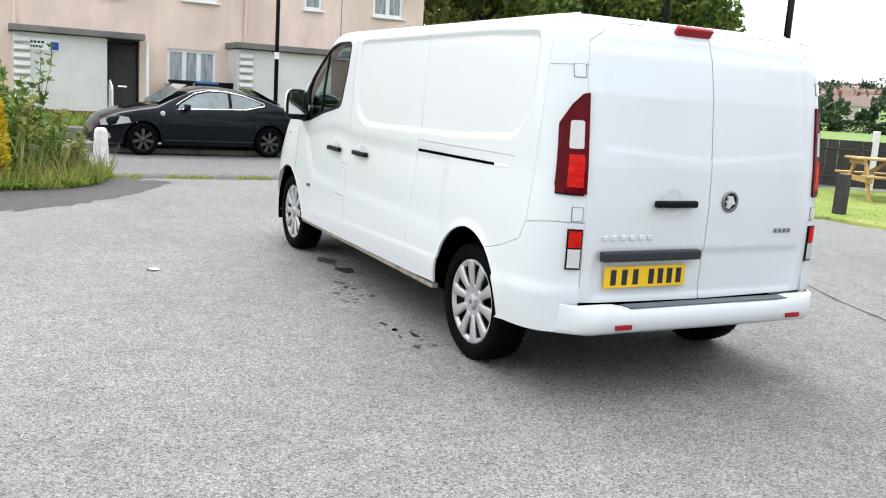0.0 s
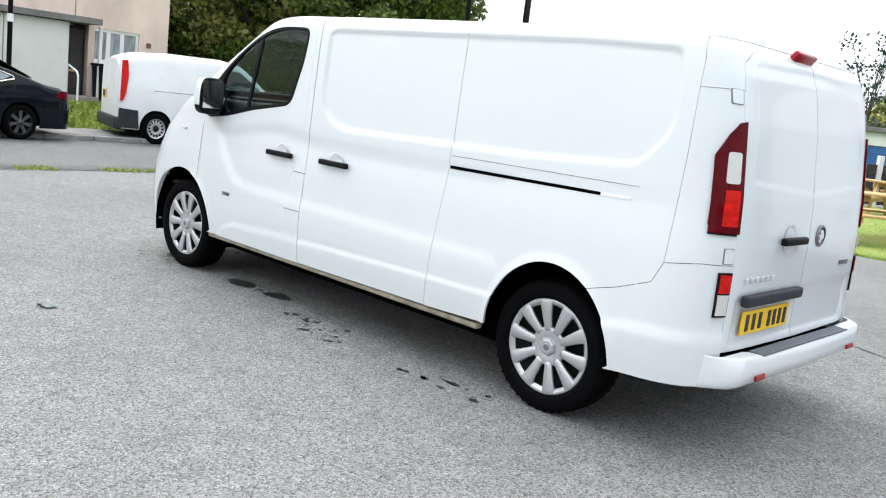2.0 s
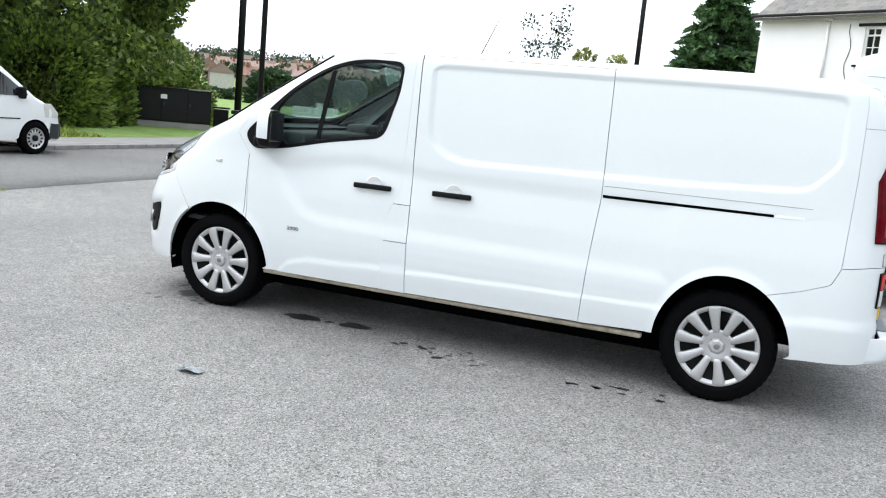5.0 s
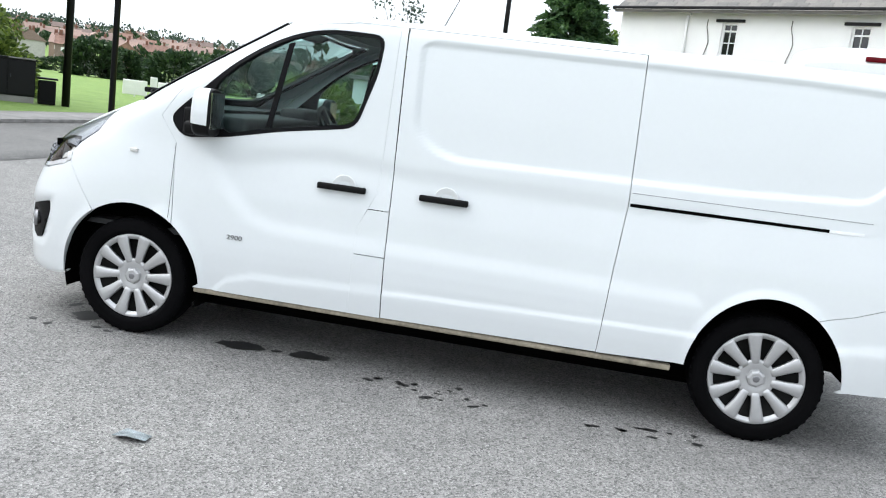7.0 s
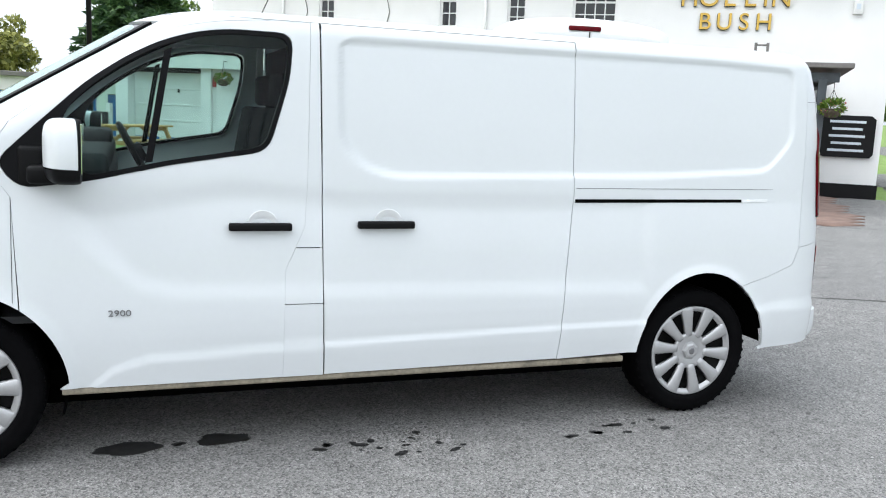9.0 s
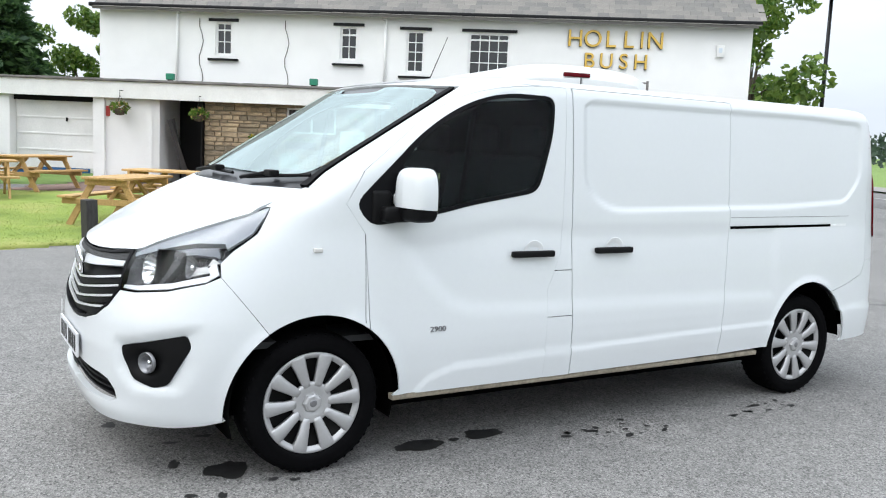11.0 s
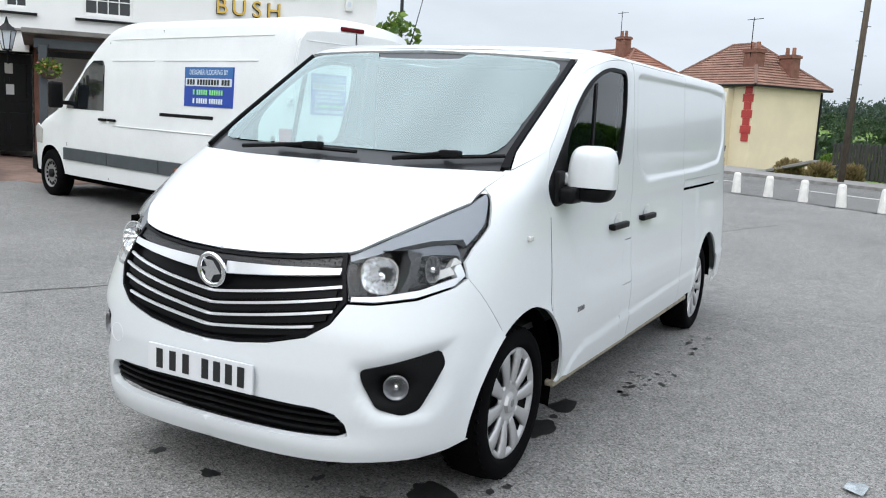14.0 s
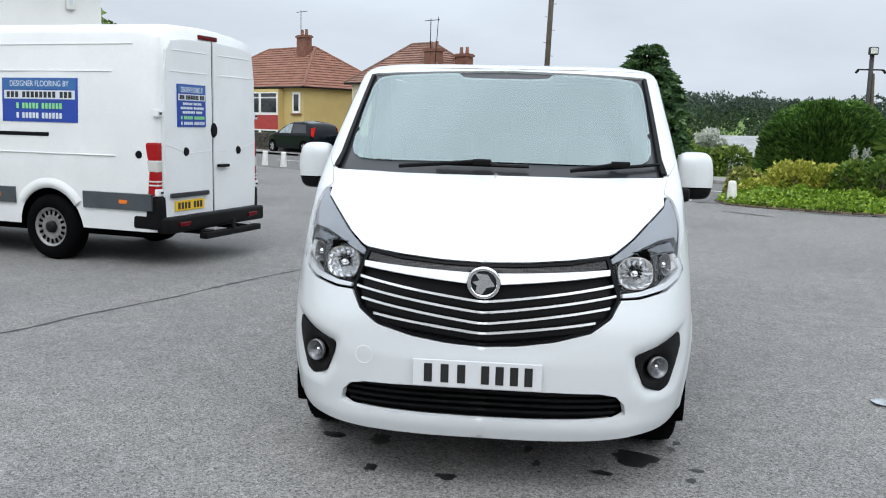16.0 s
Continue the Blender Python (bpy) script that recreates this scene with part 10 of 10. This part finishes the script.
for sd in (1, -1):
    part("door_window", decal([(-0.2, 0.98), (0.0, 1.36), (0.9, 1.40), (0.95, 0.96)], k_hw, 0.006, 0.01, sd), M_PANE, hatch)
    part("door_window", decal([(1.0, 0.96), (0.98, 1.40), (1.3, 1.38), (1.85, 1.05), (1.9, 0.95)], k_hw, 0.006, 0.01, sd), M_NET, hatch)
    part("tail_lamp", decal([(-0.68, 0.8), (-0.66, 1.25), (-0.5, 1.2), (-0.55, 0.85)], k_hw, 0.012, 0.03, sd), M_ORED, hatch)
    for wx in (0.0, 2.5):
        road_wheel(hatch, wx, sd * 0.74, 0.30, 0.31, 0.20, 0.2, sd, 6, M_HUB, "alloy")

fy_v, fy_f = [], []
for i, s_ in enumerate(np.arange(-60, -19.9, 2.0)):
    for j, m_ in enumerate(np.linspace(21.0, 44.0, 14)):
        p = rp(s_, m_)
        fy_v.append((p.x, p.y, land(p.x, p.y) + 0.03))
        if i and j:
            n_ = len(fy_v) - 1
            fy_f.append((n_, n_ - 1, n_ - 15, n_ - 14))
tagged(mesh_ob("front_yard", fy_v, fy_f, M_PAVE), "grey paved forecourt before the houses", "ground", kind="structure")

# ---- verge behind the main road ----
def along(name, label, s0, s1, m, h, mat, n, cat):
    t = thing(name, label, cat, kind="structure")
    rows = 4 if cat == "wall" else 1
    for j in range(rows):
        for k in range(n):
            p = rp(s0 + (s1 - s0) * (k + 0.5 + 0.4 * (j % 2)) / n, m + 0.03 * (k % 3))
            o = part("stone" if cat == "wall" else "board", bx(0.30 if cat == "wall" else 0.03, (s1 - s0) / n * 0.97, h / rows * (0.94 + 0.1 * ((k * 7) % 5) / 5), (0, 0, h / rows * (j + 0.5)), 0.02, 1), mat, t)
            o.matrix_world = Matrix.Translation((p.x, p.y, land(p.x, p.y))) @ pose(0, 0, 0, 0, 0, math.degrees(math.atan2(RD.y, RD.x)) - 90)
    return t


M_DSTONE = surface("dark_wall_stone", (0.075, 0.068, 0.055), 0.95, wear=0.35, scale=5, grain=30, bump=0.5, per_object=0.4)
along("stone_wall", "low dark stone wall before the cream house", -34, -21.0, 21.3, 0.95, M_DSTONE, 36, "wall")
along("dark_fence", "dark brown timber fence behind the verge", -17.8, -12.2, 24.0, 1.35, M_DWOOD, 46, "fence")
p = rp(-12.7, 22.6)
shrub("golden_shrub", "bright yellow-green clipped shrub on the verge", p.x, p.y, (0.75, 0.7, 1.25), 2600, 0.10, M_YLEAF, 81)
p = rp(-11.5, 22.3)
shrub("golden_shrub", "bright yellow-green clipped shrub on the verge", p.x, p.y, (0.95, 0.8, 1.05), 2800, 0.10, M_YLEAF, 82)
shrub("green_bush", "large dark green bush behind the fence", -33.0, 3.0, (2.2, 1.8, 3.5), 6000, 0.22, M_LEAF, 83, z=-0.8)
shrub("green_bush", "dark green bush behind the fence", -30.0, 5.5, (1.2, 1.2, 2.0), 2600, 0.20, M_LEAF, 84, z=-0.5)
conifer(-24.4, 3.9, 4.6, 1.75, "dense dark green conifer on the verge", 85, 40000, 0.10, material=M_FIR, power=0.42)
for k, (s, m, w) in enumerate(((-16.5, 21.9, 0.5), (-14.9, 21.6, 0.4), (-11.9, 21.6, 0.4), (-10.1, 21.8, 0.45), (-9.0, 21.9, 0.4), (-18, 22, 0.6))):
    p = rp(s, m)
    shrub("dry_grass", "tuft of dry straw-coloured grass on the verge", p.x, p.y, (w, w * 0.8, 0.5), 700, 0.10, M_DRY, 90 + k, 3.0, category="grass", up=1.5)
p = rp(-10.4, 21.4)
o = tagged(part("stone_block", bx(0.34, 0.34, 0.62, (0, 0, 0.25), 0.03, 2), M_MORTAR), "squat buff stone block on the verge", "stone")
o.matrix_world = Matrix.Translation((p.x, p.y, land(p.x, p.y) + 0.1)) @ pose(0, 0, 0, 2, 0, 30)
p = rp(-17.6, 21.7)
o = tagged(part("broken_slab", bx(2.0, 0.5, 0.12, (0, 0, 0.35), 0.02, 1, Matrix.Rotation(radians(-14), 4, 'Y')), M_PAVE), "fallen pale slab leaning on the verge", "slab")
o.matrix_world = Matrix.Translation((p.x, p.y, land(p.x, p.y))) @ pose(0, 0, 0, 0, 0, 60)
for k in range(12):
    p = rp(-20 + 1.6 * k + rng.uniform(-0.5, 0.5), 23.4 + rng.uniform(0, 4))
    shrub("verge_shrub", "rough green undergrowth behind the verge", p.x, p.y, (rng.uniform(0.8, 1.3), 0.8, rng.uniform(0.6, 1.2)), 1000, 0.13, M_LEAF if k % 2 else M_IVY, 110 + k)

# ---- planted bed at the car park edge ----
BED = [(-12.4, 4.22), (-11.5, 4.28), (-11.0, 4.75), (-10.62, 5.4), (-10.25, 6.1), (-9.98, 7.1), (-9.6, 9.6)]
bed = tagged(mesh_ob("planting_bed", [(x, y, 0.03) for x, y in BED] + [(-13.5, 12.2, 0.08), (-16.5, 7.5, 0.08)], [tuple(range(9))], M_EARTH), "earth of the planted bed", "ground", kind="structure")
edge = thing("bed_kerb", "worn stone edging of the planted bed", "kerb", kind="structure")
for a, b in zip(BED, BED[1:]):
    for k in range(3):
        q0, q1 = Vector((*a, -0.005)).lerp(Vector((*b, -0.005)), k / 3), Vector((*a, -0.005)).lerp(Vector((*b, -0.005)), (k + 0.95) / 3)
        o = part("edging_stone", bx((q1 - q0).length, 0.11, 0.10, (0, 0, 0), 0.02, 1), M_EDGE, edge)
        o.matrix_world = Matrix.Translation((q0 + q1) / 2) @ pose(0, 0, 0, rng.uniform(-6, 6), rng.uniform(-3, 3), math.degrees(math.atan2(b[1] - a[1], b[0] - a[0])))
shrub("clipped_hedge", "tall clipped dark green hedge at the car park edge", 0, 0, (1.42, 0.98, 2.2), 42000, 0.05, M_HEDGE, 131, 2.8, m=Matrix.Translation((-14.15, 6.95, 0)) @ pose(0, 0, 0, 0, 0, 72), category="hedge", up=0.7)
for k, (x, y, w, h, mat) in enumerate(((-12.5, 5.15, 0.5, 0.50, M_YLEAF), (-12.35, 5.85, 0.62, 0.92, M_YLEAF), (-12.2, 6.45, 0.55, 0.86, M_YLEAF), (-11.75, 6.9, 0.5, 0.98, M_IVY), (-11.5, 7.5, 0.6, 1.05, M_IVY), (-11.2, 8.6, 0.7, 0.9, M_IVY), (-13.1, 5.05, 0.5, 0.72, M_LEAF2))):
    shrub("bed_shrub", "mixed green and yellow leafy shrub in the bed", x, y, (w, w, h), 1500, 0.085, mat, 140 + k, 1.2)
    shrub("bed_shrub", "pale variegated leaves among the shrubs", x, y, (w * 0.98, w * 0.98, h * 1.02), 300 if k < 3 else 60, 0.09, M_YLEAF if k % 2 else M_COVER, 160 + k, 1.3)
# carpet of ground cover that rises from the kerb to the shrubs
rc = np.random.RandomState(177)
gc = np.stack([rc.uniform(-13.2, -9.5, 30000), rc.uniform(4.1, 9.6, 30000)], 1)
gc = gc[inside(gc, np.array(BED + [(-11.4, 9.6), (-12.6, 6.4), (-13.2, 4.9)]))]
gd = edge_distance(gc, np.array(BED + [(-16.5, 12.0), (-16.5, 6.0)]))
gw = np.array([noise.noise((x * 2.3, y * 2.3, 5)) for x, y in gc])
gz = 0.04 + np.clip(gd * 0.42, 0, 0.34) * (0.75 + 0.6 * gw) + 0.10 * rc.rand(len(gc)) ** 2
v, f = cards(np.stack([gc[:, 0], gc[:, 1], gz], 1), 0.065, np.tile((0.25, 0.0, 0.5), (len(gc), 1)), 178, 1.15, 0.8)
tagged(quads("ground_cover", v, f, M_COVER), "bright green ground-cover ivy spreading to the kerb", "ivy", kind="stuff")
fs = thing("flower_spike", "tall pale flower spikes among the bed shrubs", "plant", Matrix.Translation((-11.95, 7.2, 0)))
for k in range(5):
    px_, py_, h_ = rng.uniform(-0.25, 0.25), rng.uniform(-0.3, 0.3), rng.uniform(0.9, 1.18)
    part("stem", rod((px_ * 0.6, py_ * 0.6, 0), (px_, py_, h_), 0.008, 5, 0.005), M_IVY, fs)
    zz_ = rc.rand(90, 1)
    v, f = cards(np.array((px_, py_, h_ - 0.08)) + np.concatenate([rc.normal(size=(90, 2)) * 0.035 * (1.2 - zz_), zz_ * 0.26], 1), 0.035, None, 190 + k, 1.2)
    quads("flower_head", v, f, M_PALELEAF, fs)
sp = thing("spiky_plant", "tall spiky plant with sword leaves beside the hedge", "plant", Matrix.Translation((-12.15, 7.95, 0)))
part("stem", cyl(0.08, 0.06, 1.25, 10), M_BARK, sp)
sv, sf = [], []
for k in range(70):
    a, t_ = rng.uniform(0, 6.28), rng.uniform(0.15, 1.35)
    d = Vector((math.cos(a) * math.sin(t_), math.sin(a) * math.sin(t_), math.cos(t_)))
    e = d.cross(Vector((0, 0, 1))).normalized() * 0.022
    b0 = Vector((0, 0, 1.25))
    ln = rng.uniform(0.55, 0.8)
    sv += [b0 - e, b0 + e, b0 + d * ln * 0.6 + e * 0.9, b0 + d * ln + Vector((0, 0, -0.12 * t_)), b0 + d * ln * 0.6 - e * 0.9]
    sf.append(tuple(range(5 * k, 5 * k + 5)))
part("stem_ring", cyl(0.10, 0.09, 0.1, 10, Matrix.Translation((0, 0, 1.18))), M_DRY, sp)
mesh_ob("leaves", sv, sf, M_IVY, sp, "", False)

# ---- far hills ----
r_ = np.random.RandomState(21)


def wood(name, label, azs, rs, n_trees, per, material, seed, tall=(5, 9), ex=0, clear=None):
    r = np.random.RandomState(seed)
    out = []
    for _ in range(n_trees):
        az, d = r.uniform(*azs), r.uniform(rs[0] ** 2, rs[1] ** 2) ** 0.5
        x, y = polar(0, 0, az, d)
        if clear and clear(az, d):
            continue
        h = r.uniform(*tall) * (0.65 + 0.5 * abs(noise.noise((x / 40, y / 40, seed))) * 1.6)
        z = land(x, y)
        k = per
        dd = r.normal(size=(k, 3))
        dd /= np.linalg.norm(dd, axis=1, keepdims=True)
        w = h * r.uniform(0.36, 0.58)
        pts = np.array((x, y, z + h * 0.52)) + dd * np.array((w, w, h * 0.5)) * (0.7 + 0.35 * r.rand(k, 1))
        out.append((pts, dd))
    pts = np.concatenate([o[0] for o in out])
    nn = np.concatenate([o[1] for o in out])
    size = 0.62 if rs[1] < 340 else (1.0 if per > 100 else 1.6)
    v, f = cards(pts, size, nn + np.array((0, 0, 0.5)), seed, 1.3, 0.7)
    return tagged(quads(name, v, f, material), label, "woodland", kind="stuff")


wood("far_woods", "dense woodland on the far hillside", (146, 188), (150, 330), 560, 190, M_FARWOOD, 22, (4, 9))
wood("far_woods", "woodland along the hill crest, haze put into its leaf colour", (146, 190), (330, 540), 560, 130, M_FARWOOD2, 23, (5, 12))
wood("valley_trees", "green trees on the near valley slope", (150, 200), (62, 140), 110, 260, M_FARWOOD, 24, (4, 6.5), clear=lambda az, d: 163.0 < az < 169.5)
wood("hillside_trees", "scattered trees among the hillside houses", (-78, -34), (110, 620), 330, 70, M_FARWOOD, 25, (5, 9), clear=lambda az, d: d < 240 and -70 < az < -44)
wood("hillside_trees", "trees along the ridge, haze put into their leaf colour", (-80, -20), (600, 900), 520, 46, M_FARWOOD2, 26, (8, 14))
wood("far_woods", "trees along the skyline, haze put into their leaf colour", (190, 280), (260, 520), 420, 40, M_FARWOOD2, 27, (7, 12))
wood("far_woods", "trees along the skyline, haze put into their leaf colour", (-20, 150), (200, 500), 620, 40, M_FARWOOD2, 28, (7, 12))
bt = polar(7.96, 0.22, 169.4, 92)
broad_tree(bt[0], bt[1], 6.2, 2.7, M_PALELEAF, "silvery pale tree on the valley slope", 29, 4000, 0.34, 0.16, 0.1)
for k, (az, d, w, l, zt) in enumerate(((167.2, 150, 16, 40, -2.2), (165.9, 175, 14, 36, -1.2), (168.2, 190, 18, 30, -0.6), (166.6, 128, 9, 22, -2.8))):
    fx, fy = polar(7.96, 0.22, az, d)
    fa = thing("factory", "long pale-roofed industrial shed in the valley", "factory", Matrix.Translation((fx, fy, 0)) @ pose(0, 0, 0, 0, 0, 70 + 9 * k), "valley sheds")
    part("wall", bx(l, w, 9, (0, 0, zt - 5.3)), M_FARWALL, fa)
    part("roof", prism([(-w / 2 - 0.4, zt - 1.0), (w / 2 + 0.4, zt - 1.0), (0, zt + 1.4)], l + 0.8, 'YZ'), M_SHEET, fa, "pale sheet roof")
    for j in range(5):
        part("roof_light", bx(1.2, w * 0.3, 0.06, (-l / 2 + l * (j + 0.5) / 5, -w * 0.22, zt + 0.28), 0, 1, Matrix.Rotation(math.atan2(2.4, w / 2 + 0.4), 4, 'X')), M_UPVC, fa)


def far_house(m, wallm, roofm):
    h = thing("hillside_house", "brick house with pitched roof on the hillside", "house", m, "hillside houses")
    part("wall", bx(9, 7, 7.5, (0, 0, 1.75)), wallm, h)
    part("roof", prism([(-4.0, 5.4), (4.0, 5.4), (0, 8.3)], 9.4, 'YZ'), roofm, h)
    part("chimney", bx(0.9, 0.6, 1.8, (3.2, 0.4, 8.5)), M_BRICKR, h)
    for x in (-2.4, 2.2):
        for z in (1.3, 4.0):
            part("window", bx(1.5, 0.08, 1.2, (x, 3.53, z), 0, 1), M_UPVC, h)
    return h


hs = [far_house(Matrix.Translation((0, 0, -80)), a, b) for a, b in ((M_FARWALL, M_FARROOF), (M_FARWHITE, M_FARROOF), (M_FARWALL, M_TILE2))]
used = [False] * 3
rr = random.Random(33)
k = 0
for row, d in enumerate((270, 292, 316, 342, 370, 400, 434, 470, 510, 555, 605, 660, 720)):
    az = -78.0
    while az < -33:
        az += math.degrees(rr.choice((10.5, 11, 14, 24, 38)) / d)
        if rr.random() < 0.30:
            continue
        dd = d + rr.uniform(-5, 5)
        x, y = polar(0, 0, az, dd)
        m = Matrix.Translation((x, y, land(x, y) - 1)) @ pose(0, 0, 0, 0, 0, az + 90 + rr.choice((0, 0, 90)) + rr.uniform(-14, 14))
        j = rr.choice((0, 0, 1, 2))
        if used[j]:
            copy_thing(hs[j], m)
        else:
            hs[j].matrix_world = m
            used[j] = True
        k += 1

# scrap of litter on the tarmac
o = tagged(mesh_ob("litter", [(-0.07, -0.04, 0.004), (0.05, -0.05, 0.014), (0.08, 0.03, 0.006), (0.0, 0.05, 0.024), (-0.075, 0.03, 0.008)], [(0, 1, 3, 4), (1, 2, 3)], M_NET), "small blue-grey scrap of litter on the tarmac", "litter")
o.location = (2.71, 2.27, 0.004)

# ---- street cabinet on the grass across the road ----
cx_, cy_ = 19.55, -19.25
cab = thing("street_cabinet", "large black metal street cabinet standing on the grass", "utility cabinet", Matrix.Translation((cx_, cy_, land(cx_, cy_))) @ pose(0, 0, 0, 0, 0, 37.9) @ Matrix.Diagonal((1.15, 1, 1.12, 1)))
part("plinth", bx(2.10, 0.52, 0.22, (0, 0, 0.05), 0.01, 1), M_PAVE, cab, "concrete plinth")
part("body", bx(2.14, 0.55, 1.0, (0, 0, 0.66), 0.015, 2), M_BLACKPAINT, cab)
part("lid", bx(2.20, 0.62, 0.05, (0, 0, 1.185), 0.015, 2), M_BLACKPAINT, cab)
for x_, w_ in ((-0.72, 0.66), (0.0, 0.72), (0.72, 0.66)):
    dr = part("door", bx(w_, 0.03, 0.92, (x_, 0.285, 0.66), 0.008, 1), M_BLACKPAINT, cab)
    part("handle", bx(0.03, 0.03, 0.10, (x_ + w_ * 0.4, 0.31, 0.70), 0.006, 1), M_GREYP, dr)
part("label_plate", bx(0.18, 0.006, 0.13, (0.30, 0.304, 0.92), 0.002, 1), M_PAPER, cab, "white label plate")
part("pale_edge", bx(0.66, 0.02, 0.04, (-0.72, 0.322, 1.195), 0.006, 1), M_PAVE, cab, "pale worn lid edge")
